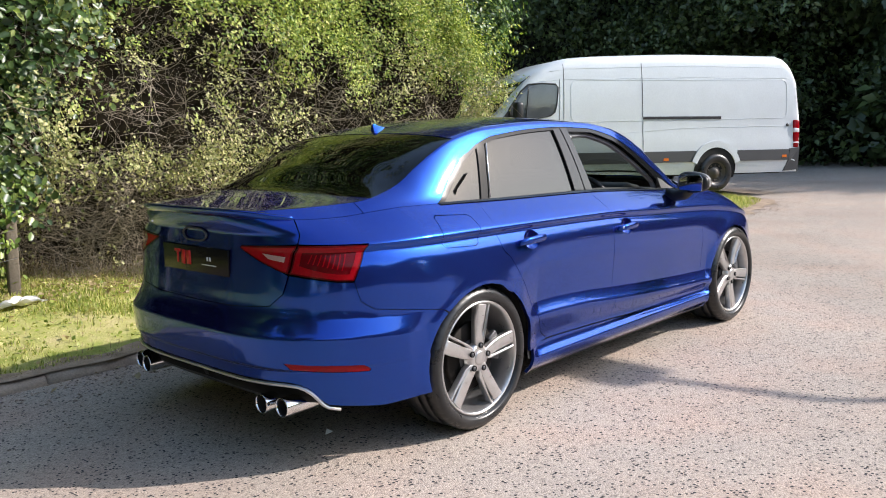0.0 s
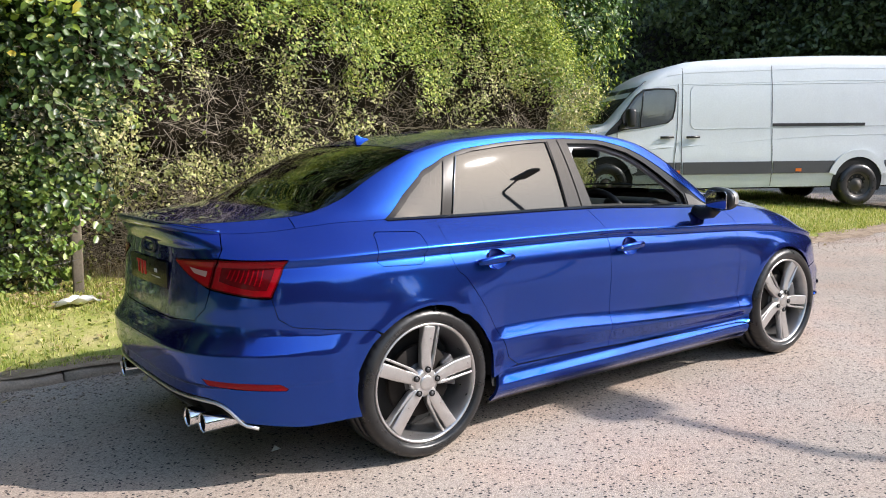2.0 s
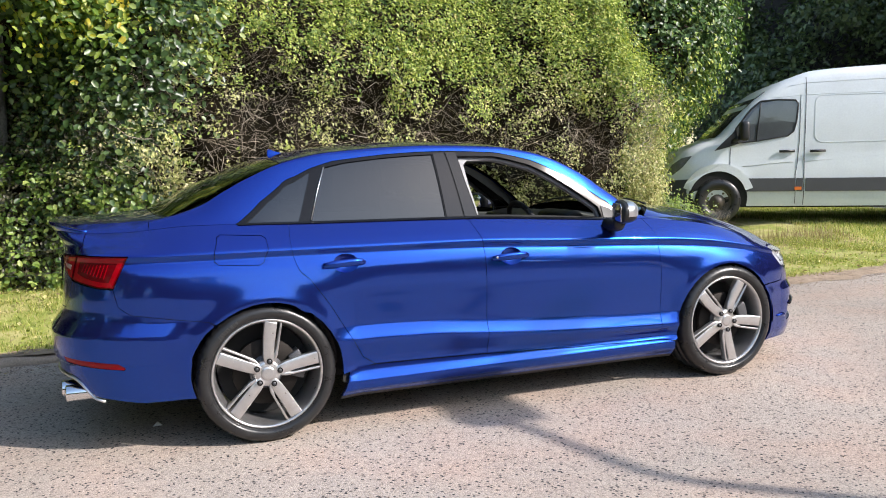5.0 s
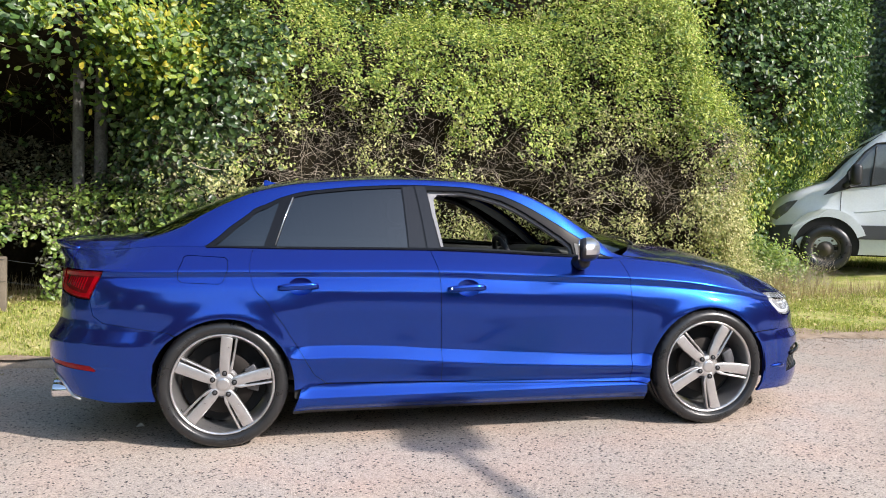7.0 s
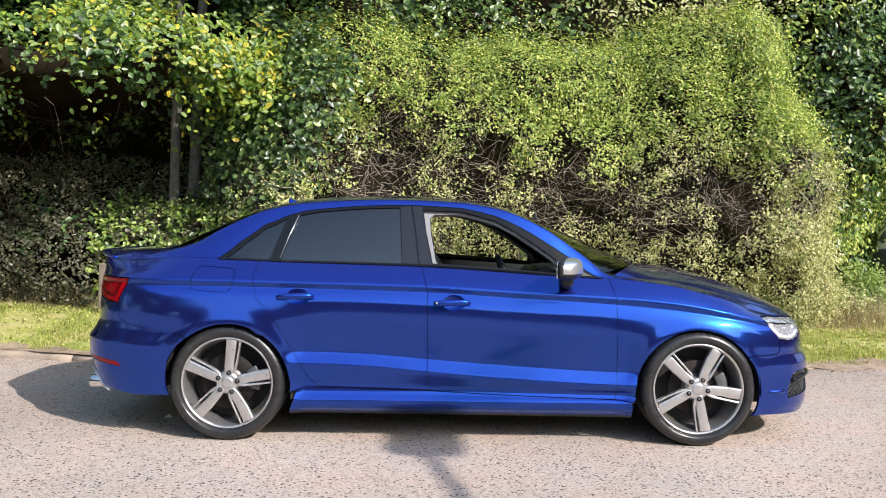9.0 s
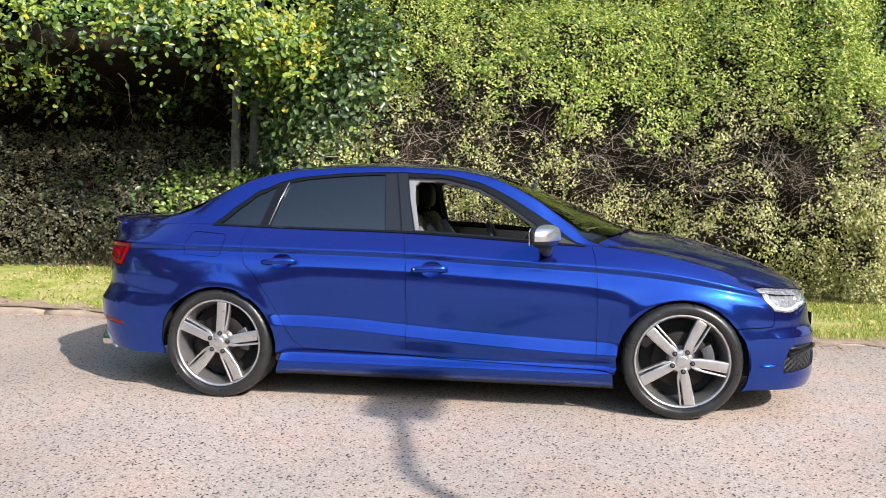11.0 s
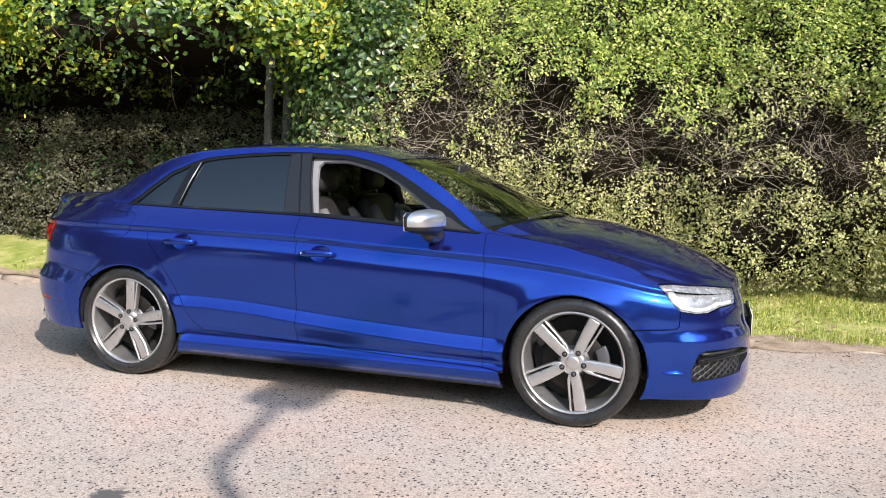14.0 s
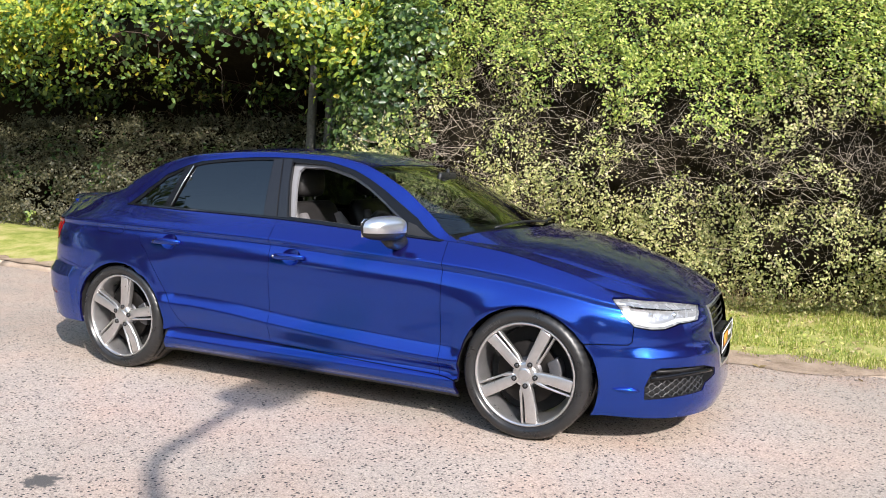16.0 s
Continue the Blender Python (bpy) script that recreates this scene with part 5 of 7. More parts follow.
panel("inner_skin", shell, hood_in, UNDERBODY_SHADE, car, joined=True, gap=0, lift=-0.02, thick=0.002, label="black inner structure")
panel("inner_skin", shell, [(-0.5, 0.02), (-0.5, 2.0), (S_MIN + 0.1, 2.0), (S_MIN + 0.1, 0.02)], UNDERBODY_SHADE, car, joined=True, gap=0, lift=-0.02, thick=0.002, label="black inner structure")
bm = bmesh.new()
box(bm, 1.42, 0, 0.235, 3.4, 1.2, 0.05, 0.01)
box(bm, 1.31, 0, 0.20, 1.75, 1.56, 0.06, 0.01)
part("floor_pan", bm, UNDERBODY_SHADE, car)
for hx in HUBS:
    for sg in (1, -1):
        bm = bmesh.new()
        rr = []
        for k in range(25):
            a = radians(-4 + 188 * k / 24)
            rr.append([bm.verts.new((hx + 0.365 * math.cos(a), sg * y, ARCH_CZ + 0.365 * math.sin(a))) for y in (0.845, 0.56)])
        for a, b in zip(rr, rr[1:]):
            bm.faces.new((a[0], a[1], b[1], b[0]))
        bm.faces.new([r[1] for r in rr])
        part("wheel_arch_liner", bm, UNDERBODY_SHADE, car, "black wheel arch liner")


# ---- car: glazing ----
Q_GLASS = [(-0.052, 0.014), (0.063, 0.335), (0.16, 0.52), (0.283, 0.690), (0.272, 0.57), (0.202, 0.014)]
R_GLASS = [(0.266, 0.014), (0.315, 0.40), (0.360, 0.725), (0.46, 0.775), (0.66, 0.805), (0.935, 0.832), (0.957, 0.014)]
F_OPEN = [(1.135, 0.03), (1.095, 0.45), (1.075, 0.81), (1.285, 0.815), (1.495, 0.73), (1.61, 0.625), (1.72, 0.505), (1.82, 0.37), (1.875, 0.26), (1.888, 0.03)]
DLO_T = inset(DLO, 0.0015, (1.0, 0.35))
for sg in (1, -1):
    panel("window_trim", shell, DLO_T, GLOSS_BLACK, car, holes=[Q_GLASS, R_GLASS, F_OPEN], sides=(sg,), gap=0, lift=-0.003, thick=0.02, label="black window surround")
    panel("quarter_window", shell, inset(Q_GLASS, -0.007, (1.0, 0.35)), PRIVACY, car, sides=(sg,), gap=0, lift=-0.009, thick=0.003, label="dark tinted quarter window")
    panel("rear_door_window", shell, inset(R_GLASS, -0.007, (1.0, 0.35)), PRIVACY, car, sides=(sg,), gap=0, lift=-0.010, thick=0.003, label="dark tinted rear door window")
panel("front_door_window", shell, inset(F_OPEN, -0.007, (1.0, 0.35)), CLEAR, car, sides=(-1,), gap=0, lift=-0.010, thick=0.003, label="clear closed passenger window")
F_RIM = inset(F_OPEN, -0.012, (1.0, 0.35))
F_CLEAR = [(1.155, 0.04), (1.122, 0.45), (1.115, 0.69), (1.14, 0.765), (1.285, 0.785), (1.49, 0.695), (1.61, 0.585), (1.715, 0.465), (1.81, 0.33), (1.866, 0.22), (1.878, 0.04)]
panel("door_frame", shell, F_RIM, SILVER_FRAME, car, holes=[F_CLEAR], sides=(1, -1), gap=0, lift=-0.030, thick=0.02, label="pale grey inner door frame")
belt = [(-0.09, 0.992), (2.10, 0.991), (2.115, 1.0), (-0.10, 1.0)]
panel("belt_strip", ring, fine(belt, 3), GLOSS_BLACK, car, sides=(1, -1), gap=0, lift=0.004, thick=0.006, label="black strip under the windows")
# polished pillar covers on either side of the door gap, and the corner plate that carries the mirror
for nm, pol, mt, lb in (("pillar_cover", [(0.962, 0.012), (0.941, 0.835), (1.000, 0.865), (1.052, 0.012)], PILLAR_BLACK, "polished black cover on the rear door pillar"),
                        ("pillar_cover", [(1.062, 0.012), (1.010, 0.865), (1.068, 0.865), (1.088, 0.45), (1.128, 0.012)], PILLAR_BLACK, "polished black cover on the front door pillar"),
                        ("mirror_corner", [(1.897, 0.02), (1.892, 0.30), (1.94, 0.30), (2.06, 0.02)], BLACK_PLASTIC, "black corner plate at the mirror")):
    panel(nm, shell, fine(pol, 5), mt, car, sides=(1, -1), gap=0, lift=0.001, thick=0.006, label=lb)
# bright weather strips beside the rear glass
for sg in (1, -1):
    bm = bmesh.new()
    tube(bm, [tuple(shell(np.array([s]), np.array([v]))[0] * [1, sg, 1] + np.array([0, -0.003 * sg, 0])) for s, v in ((0.262, 0.03), (0.309, 0.40), (0.354, 0.725))], 0.003, 6)
    part("window_channel", bm, SATIN, car, "bright strip beside the rear window")

# lamps
panel("headlamp", ring, HEAD, mat("lamp_housing", (0.36, 0.365, 0.375), 0.25, metal=0.4, vary=0.25, scale=24), car, sides=(1, -1), gap=0.003, lift=-0.016, thick=-0.014, label="clear headlamp with bright reflector")
heads = [o for o in car.children if o.name.startswith("headlamp")]
for sg, hd in zip((1, -1), heads):
    panel("lens", ring, HEAD, LENS, hd, sides=(sg,), gap=0.003, lift=0.0, thick=0.003)
    drl = zw([(3.090, 0.708), (3.128, 0.650), (3.168, 0.610), (3.24, 0.596), (3.315, 0.596), (3.41, 0.618), (3.54, 0.618), (3.56, 0.632), (3.40, 0.633), (3.315, 0.613), (3.25, 0.613), (3.19, 0.626), (3.155, 0.660), (3.135, 0.708)], 1)
    panel("light_guide", ring, drl, mat("light_guide_white", (0.50, 0.51, 0.52), 0.3, vary=0.05), hd, sides=(sg,), gap=0, lift=-0.009, thick=0.006, label="white light guide strip")
    for s0, z0, rr in ((3.40, 0.650, 0.022), (3.26, 0.655, 0.018)):
        w0 = to_w(s0, z0)
        p0 = ring(np.array([s0]), np.array([w0]))[0]
        n0 = fn_normal(ring, np.array([s0]), np.array([w0]))[0]
        c0 = Vector((p0 - n0 * 0.030) * [1, sg, 1])
        bm = bmesh.new()
        q = Vector(n0 * [1, sg, 1]).to_track_quat("-Y", "Z").to_matrix().to_4x4()
        spin(bm, [(0.0001, -0.024), (rr * 0.5, -0.020), (rr * 0.85, -0.008), (rr, 0.0), (rr * 1.15, -0.006), (rr * 1.2, 0.01)], 20, Matrix.Translation(c0) @ q)
        part("projector", bm, SATIN, hd, "bright projector lens")

tails = [o for o in car.children if o.name.startswith(("tail_lamp", "boot_lamp"))]
for k, o in enumerate(tails):
    sg = 1 if k % 2 == 0 else -1
    src = T_OUT if o.name.startswith("tail") else T_IN
    a = inset(src, 0.008)
    if src is T_OUT:
        b = inset(src, 0.030)
        panel("light_bar", ring, a, RED_LENS, o, holes=[b], sides=(sg,), gap=0, lift=0.003, thick=0.002, label="bright red light band")
        for j in range(8):                               # thin fins, leaning outwards, that shorten towards the middle of the car
            s0 = -0.735 - 0.019 * j
            pl = zw([(s0 - 0.004, 0.800 + 0.004 * j), (s0 - 0.009, 0.800 + 0.004 * j), (s0 + 0.014, 0.862), (s0 + 0.019, 0.862)], 1)
            panel("light_rib", ring, pl, RED_LENS, o, sides=(sg,), gap=0, lift=0.003, thick=0.002)
        wedge = zw([(-0.745, 0.778), (-0.940, 0.800), (-0.930, 0.826), (-0.860, 0.806)], 2)
        panel("light_wedge", ring, wedge, RED_LENS, o, sides=(sg,), gap=0, lift=0.0035, thick=0.002, label="bright red wedge of light guide")
    else:
        panel("light_bar", ring, a, RED_LENS, o, sides=(sg,), gap=0, lift=0.003, thick=0.002, label="bright red light band")
        rev = zw([(-0.965, 0.853), (-0.975, 0.833), (-1.045, 0.843), (-1.075, 0.864)], 2)
        panel("reversing_light", ring, rev, mat("reversing_lens", (0.42, 0.25, 0.22), 0.15, vary=0.1, coat=0.8), o, sides=(sg,), gap=0, lift=0.0055, thick=0.002, label="pale reversing light")

# grilles
panel("grille", ring, GRILLE, GLOSS_BLACK, car, joined=True, gap=0.002, lift=-0.035, thick=-0.03, label="black radiator grille with chrome bars")
gr = [o for o in car.children if o.name.startswith("grille")][0]
rim_in = [(a if abs(a - S_MAX) < 1e-3 else b, d) for (a, _), (b, d) in zip(GRILLE, inset(GRILLE, 0.020))]
panel("grille_surround", ring, GRILLE, SATIN, gr, holes=[[(min(a, S_MAX + 0.01), b) for a, b in rim_in]], joined=True, gap=0.001, lift=0.003, thick=0.02, label="satin grille surround")


def lattice(name, lines, radius, material, parent, segs=5):
    bm = bmesh.new()
    for ln in lines:
        tube(bm, ln, radius, segs)
    return part(name, bm, material, parent)


def on_ring(s, z, lift, sg=1):
    w = to_w(s, z)
    a, b = np.array([min(s, S_MAX - 1e-3)]), np.array([w])
    return tuple((ring(a, b) + fn_normal(ring, a, b) * lift)[0] * [1, sg, 1])


for z in np.arange(0.36, 0.65, 0.036):
    ss = np.linspace(3.775, S_MAX - 1e-3, 8)
    line = [on_ring(s, z, -0.016) for s in ss] + [on_ring(s, z, -0.016, -1) for s in ss[::-1][1:]]
    lattice("grille_bar", [line], 0.004, TRIM_GREY, gr)
panel("side_intake", ring, SIDE_IN, BLACK_PLASTIC, car, sides=(1, -1), gap=0.001, lift=-0.05, thick=-0.045, label="black honeycomb side intake")
ins = [o for o in car.children if o.name.startswith("side_intake")]
for sg, o in zip((1, -1), ins):
    zz = np.linspace(0.270, 0.352, 6)
    lines = []
    for r, z in enumerate(zz):
        line = []
        for k, s in enumerate(np.linspace(3.205, 3.585, 29)):
            line.append(on_ring(s, z + (0.0075 if (k + 2 * r) % 4 in (0, 1) else -0.0075), -0.018, sg))
        lines.append(line)
    for ln in lines:
        lattice("grille_wire", [ln], 0.0035, TRIM_GREY, o)
    lattice("blade", [[on_ring(s, 0.360 + 0.012 * math.sin((s - 3.24) * 7), 0.002, sg) for s in np.linspace(3.225, 3.63, 12)]], 0.011, GLOSS_BLACK, o, 8)
    lattice("blade", [[on_ring(s, 0.386, -0.02, sg) for s in np.linspace(3.26, 3.62, 8)]], 0.009, BLACK_PLASTIC, o, 8)
    # flick at the bumper's corner
    bm = bmesh.new()
    tube(bm, [on_ring(s, 0.303 - 0.05 * (s - 3.06), 0.002, sg) for s in np.linspace(3.045, 3.172, 6)], [0.002, 0.009, 0.013, 0.014, 0.011, 0.002], 8)
    part("bumper_flick", bm, BLUE, car)

# rear lower valance, blade, tail pipes
diff = zw([(S_MIN, 0.262), (S_MIN, 0.375), (-1.253, 0.375), (-1.053, 0.376), (-0.906, 0.366), (-0.85, 0.325), (-0.83, 0.285), (-0.83, 0.262)], 3)
panel("rear_valance", ring, diff, BLACK_PLASTIC, car, joined=True, gap=0, lift=-0.03, thick=0.02, label="black rear valance with diffuser")
path = [(S_MIN + 1e-3, 0.356), (-1.40, 0.356), (-1.253, 0.355), (-1.15, 0.355), (-1.053, 0.357), (-0.97, 0.358), (-0.915, 0.354), (-0.885, 0.342), (-0.862, 0.322), (-0.845, 0.297), (-0.832, 0.275), (-0.815, 0.262), (-0.77, 0.252)]
line = [on_ring(s, z, 0.002) for s, z in path]
lattice("rear_blade", [line[::-1] + [(a, -b, c) for a, b, c in line[1:]]], 0.0075, SATIN, car, 8)["label"] = "satin silver blade above the valance"
for sg in (1, -1):
    for y in (0.465, 0.570):
        bm = bmesh.new()
        x0 = -0.885 + (0.022 if y > 0.5 else 0.0)
        spin(bm, [(0.034, 0.03), (0.036, -0.002), (0.0375, -0.004), (0.039, 0.0), (0.039, 0.16)], 28, pose(x0, -sg * y, 0.268, 0, 0, -90))
        part("tail_pipe", bm, CHROME, car, "polished oval tail pipe")
        bm = bmesh.new()
        spin(bm, [(0.0001, 0.05), (0.032, 0.05), (0.032, 0.0)], 20, pose(x0 + 0.002, -sg * y, 0.268, 0, 0, -90))
        part("pipe_bore", bm, UNDERBODY_SHADE, car)

# boot lip, roof fin, badge, plates
bm = bmesh.new()
ss = np.linspace(-0.80, S_MIN + 1e-3, 40)
rows_l = []
for sg in (1, -1):
    for s in (ss if sg == 1 else ss[::-1][1:]):
        p0 = Vector(on_ring(s, 2, 0.0, sg))
        q = fn_normal(ring, np.array([s]), np.array([0.93]))[0] * [1, sg, 1]
        o = Vector((q[0], q[1], 0)).normalized()
        k = min(1.0, (-0.80 - s) / 0.22)
        inn = -o
        rows_l.append([bm.verts.new(p0 + v) for v in (inn * 0.075 + Vector((0, 0, 0.004)), inn * 0.02 + Vector((0, 0, 0.010 + 0.006 * k)), o * (0.004 + 0.012 * k) + Vector((0, 0, 0.011 + 0.006 * k)), o * (0.006 + 0.013 * k) + Vector((0, 0, 0.005 + 0.005 * k)), o * 0.002 + Vector((0, 0, -0.016)), inn * 0.03 + Vector((0, 0, -0.016)))])
for a, b in zip(rows_l, rows_l[1:]):
    for q in range(6):
        bm.faces.new((a[q], a[(q + 1) % 6], b[(q + 1) % 6], b[q]))
bm.faces.new(rows_l[0])
bm.faces.new(rows_l[-1])
bmesh.ops.recalc_face_normals(bm, faces=bm.faces)
part("boot_spoiler", bm, BLUE, car, "blue lip spoiler on the boot lid")
bm = bmesh.new()
fin = [(0.29, 1.345), (0.185, 1.320), (0.185, 1.366), (0.198, 1.372), (0.225, 1.360)]
vs_ = []
for k, (wd) in enumerate((-1, 1)):
    vs_.append([bm.verts.new((x, wd * (0.018 if z < 1.35 else 0.005), z)) for x, z in fin])
bm.faces.new(vs_[0])
bm.faces.new(vs_[1][::-1])
for q in range(5):
    bm.faces.new((vs_[0][q], vs_[1][q], vs_[1][(q + 1) % 5], vs_[0][(q + 1) % 5]))
bmesh.ops.recalc_face_normals(bm, faces=bm.faces)
bmesh.ops.bevel(bm, geom=list(bm.edges), offset=0.003, segments=2, affect="EDGES", profile=0.5)
part("roof_aerial", bm, BLUE, car, "small blue shark-fin aerial")
bm = bmesh.new()
tube(bm, [(-0.859, 0.058 * math.cos(a) + (0.034 if math.cos(a) > 0 else -0.034), 0.915 + 0.026 * math.sin(a)) for a in np.linspace(0, 2 * math.pi, 33)], 0.0045, 6)
part("boot_badge", bm, ALLOY_DARK, car, "dull chrome maker's badge")
bm = bmesh.new()
box(bm, -0.862, 0.0, 0.808, 0.012, 0.52, 0.112, 0.003)
plate = part("number_plate", bm, PLATE_BLACK, car, "black plate with red and white marks")
for y, wd, lean_, z, h, m_ in ((0.135, 0.014, 0.0, 0.812, 0.055, RED_PRINT), (0.135, 0.05, 0.0, 0.838, 0.012, RED_PRINT), (0.088, 0.030, 8, 0.812, 0.062, RED_PRINT), (0.045, 0.034, 0, 0.812, 0.060, RED_PRINT), (-0.105, 0.010, 0, 0.816, 0.016, WHITE_PRINT), (-0.125, 0.010, 0, 0.816, 0.016, WHITE_PRINT), (-0.115, 0.11, 0, 0.790, 0.003, WHITE_PRINT)):
    bm = bmesh.new()
    box(bm, 0, 0, 0, 0.003, wd, h, 0.0, pose(-0.8685, y, z, lean_, 0, 0))
    part("mark", bm, m_, plate)
bm = bmesh.new()
box(bm, 3.466, 0.0, 0.47, 0.012, 0.52, 0.112, 0.003)
plate = part("number_plate", bm, PLATE_BLACK, car, "black front plate with amber marks")
for y, wd, z, h, m_ in ((0.0, 0.505, 0.521, 0.004, WHITE_PRINT), (0.0, 0.505, 0.419, 0.004, WHITE_PRINT), (0.252, 0.004, 0.47, 0.1, WHITE_PRINT), (-0.252, 0.004, 0.47, 0.1, WHITE_PRINT), (-0.08, 0.17, 0.47, 0.06, YELLOW_PRINT), (0.12, 0.12, 0.47, 0.02, WHITE_PRINT)):
    bm = bmesh.new()
    box(bm, 3.4735, y, z, 0.003, wd, h)
    part("mark", bm, m_, plate)
bm = bmesh.new()
box(bm, 3.440, 0, 0.47, 0.05, 0.40, 0.09, 0.004)
part("plate_holder", bm, BLACK_PLASTIC, car)

# door handles over shallow bowls
for s0, z0 in HANDLES:
    for sg in (1, -1):
        bm = bmesh.new()
        rows_h = []
        for k in range(13):
            u = k / 12
            s = s0 + (u - 0.5) * 0.205
            h = 0.0185 * (1 - 0.35 * abs(2 * u - 1) ** 3)
            lift = 0.012 + 0.022 * (1 - abs(2 * u - 1) ** 4)
            c0 = Vector(on_ring(s, z0 + 0.006 * (u - 0.5), lift, sg))
            n0 = Vector((0, -sg, 0))
            rows_h.append([bm.verts.new(c0 + Vector((0, 0, 1)) * h * math.sin(a) + n0 * 0.010 * math.cos(a)) for a in [2 * math.pi * j / 10 for j in range(10)]])
        for a, b in zip(rows_h, rows_h[1:]):
            for q in range(10):
                bm.faces.new((a[q], a[(q + 1) % 10], b[(q + 1) % 10], b[q]))
        bm.faces.new(rows_h[0])
        bm.faces.new(rows_h[-1])
        bmesh.ops.recalc_face_normals(bm, faces=bm.faces)
        hd = part("door_handle", bm, BLUE, car, "blue pull handle")
        bm = bmesh.new()
        rings_d = []
        for q in range(5):
            r = q / 4
            rings_d.append([bm.verts.new(on_ring(s0 + 0.012 + 0.062 * r * math.cos(a), z0 + 0.004 + 0.044 * r * math.sin(a), -0.001 - 0.024 * (1 - r * r) ** 0.8, sg)) for a in [2 * math.pi * j / 28 for j in range(28)]])
        for a, b in zip(rings_d[1:], rings_d[2:]):
            for q in range(28):
                bm.faces.new((a[q], a[(q + 1) % 28], b[(q + 1) % 28], b[q]))
        bm.faces.new(rings_d[1])
        bmesh.ops.delete(bm, geom=[v for v in rings_d[0]], context="VERTS")
        bmesh.ops.recalc_face_normals(bm, faces=bm.faces)
        part("handle_bowl", bm, BLUE, hd)
        if s0 > 1:
            bm = bmesh.new()
            spin(bm, [(0.0001, -0.002), (0.006, -0.001), (0.007, 0.004)], 12, Matrix.Translation(Vector(on_ring(s0 - 0.085, z0 - 0.001, 0.036, sg))) @ pose(0, 0, 0, 0, 0, 0 if sg > 0 else 180))
            part("lock", bm, CHROME, hd)

# mirrors
for sg in (1, -1):
    cx, cy, cz = 1.865, -0.945 * sg, 0.988
    bm = bmesh.new()
    bmesh.ops.create_uvsphere(bm, u_segments=28, v_segments=18, radius=1)
    for v in bm.verts:
        x, y, z = v.co
        x, y, z = [math.copysign(abs(c) ** 0.72, c) for c in (x, y, z)]
        v.co = (cx + (0.085 * x if x > 0 else 0.035 * x) + 0.36 * 0.118 * y * sg, cy + 0.118 * y, cz + 0.063 * z * (1 - 0.12 * y * -sg))
    bm2 = bm.copy()
    bmesh.ops.bisect_plane(bm, geom=bm.verts[:] + bm.edges[:] + bm.faces[:], plane_co=(0, 0, cz - 0.020), plane_no=(0, 0, 1), clear_inner=True)
    bmesh.ops.bisect_plane(bm, geom=bm.verts[:] + bm.edges[:] + bm.faces[:], plane_co=(cx + 0.006, cy, 0), plane_no=(1, -0.36 * sg, 0), clear_inner=True)
    mir = part("door_mirror", bm, SATIN, car, "satin silver door mirror cap")
    for v in bm2.verts:
        v.co = Vector((cx, cy, cz)) + (v.co - Vector((cx, cy, cz))) * 0.975
    part("mirror_base", bm2, BLACK_PLASTIC, mir, "black mirror body")
    bm = bmesh.new()
    prism(bm, [(cy - 0.085, cz - 0.045), (cy + 0.085, cz - 0.045), (cy + 0.09, cz + 0.03), (cy + 0.07, cz + 0.048), (cy - 0.07, cz + 0.048), (cy - 0.09, cz + 0.03)], cx - 0.0365, cx - 0.030, "x", 0.002)
    for v in bm.verts:
        v.co.x += 0.36 * (v.co.y - cy) * sg
    part("mirror_glass", bm, CHROME, mir, "mirror glass")
    bm = bmesh.new()
    tube(bm, [(cx + 0.01, cy + 0.03 * sg, cz - 0.045), (cx + 0.02, -0.88 * sg, 0.915), (cx + 0.025, -0.82 * sg, 0.905), (cx + 0.025, -0.77 * sg, 0.91)], [0.034, 0.034, 0.036, 0.04], 14)
    part("mirror_foot", bm, BLACK_PLASTIC, mir)

# wipers
for y0, y1 in ((-0.52, 0.08), (0.08, 0.62)):
    bm = bmesh.new()
    pts_w = []
    for u in np.linspace(0, 1, 10):
        y = y0 + (y1 - y0) * u
        s = 2.41 - 0.16 * (abs(y) / 0.66) ** 2.2 - 0.03 * math.sin(u * 3.1)
        vv_ = 2 - abs(y) / 0.68 * 0.9
        p0 = shell(np.array([s]), np.array([min(vv_, 1.99)]))[0]
        pts_w.append((p0[0], y, p0[2] + 0.014))
    tube(bm, pts_w, 0.006, 6)
    part("wiper", bm, BLACK_PLASTIC, car, "black wiper arm")

# cabin
FABRIC = mat("headlining_grey", (0.05, 0.05, 0.052), 0.9, vary=0.15, bump=0.0006, bump_scale=500)
panel("headlining", shell, [(0.1, 0.95), (1.6, 0.95), (1.65, 2.0), (0.05, 2.0)], FABRIC, car, joined=True, gap=0, lift=-0.045, thick=0.004)
panel("pillar_trim", shell, frame_poly, FABRIC, car, holes=[inset(DLO, -0.008, (1.0, 0.35))], sides=(1, -1), gap=0, lift=-0.035, thick=0.004)
for sg in (1, -1):
    bm = bmesh.new()
    prism(bm, [(1.10, 0.30), (2.12, 0.28), (2.12, 0.90), (1.85, 0.925), (1.10, 0.965)], 0.665 * sg, 0.70 * sg, "y", 0.012)
    box(bm, 1.55, 0.64 * sg, 0.72, 0.62, 0.09, 0.05, 0.015)
    dc = part("door_card", bm, LEATHER, car, "dark door lining")
    bm = bmesh.new()
    tube(bm, [(1.35, 0.655 * sg, 0.84), (1.60, 0.650 * sg, 0.845), (1.85, 0.655 * sg, 0.83)], 0.012, 8)
    part("door_inlay", bm, SATIN, dc, "brushed metal inlay")
    bm = bmesh.new()
    prism(bm, [(0.25, 0.30), (1.06, 0.30), (1.06, 0.965), (0.25, 0.98)], 0.665 * sg, 0.70 * sg, "y", 0.012)
    part("door_card", bm, LEATHER, car, "dark door lining")
bm = bmesh.new()
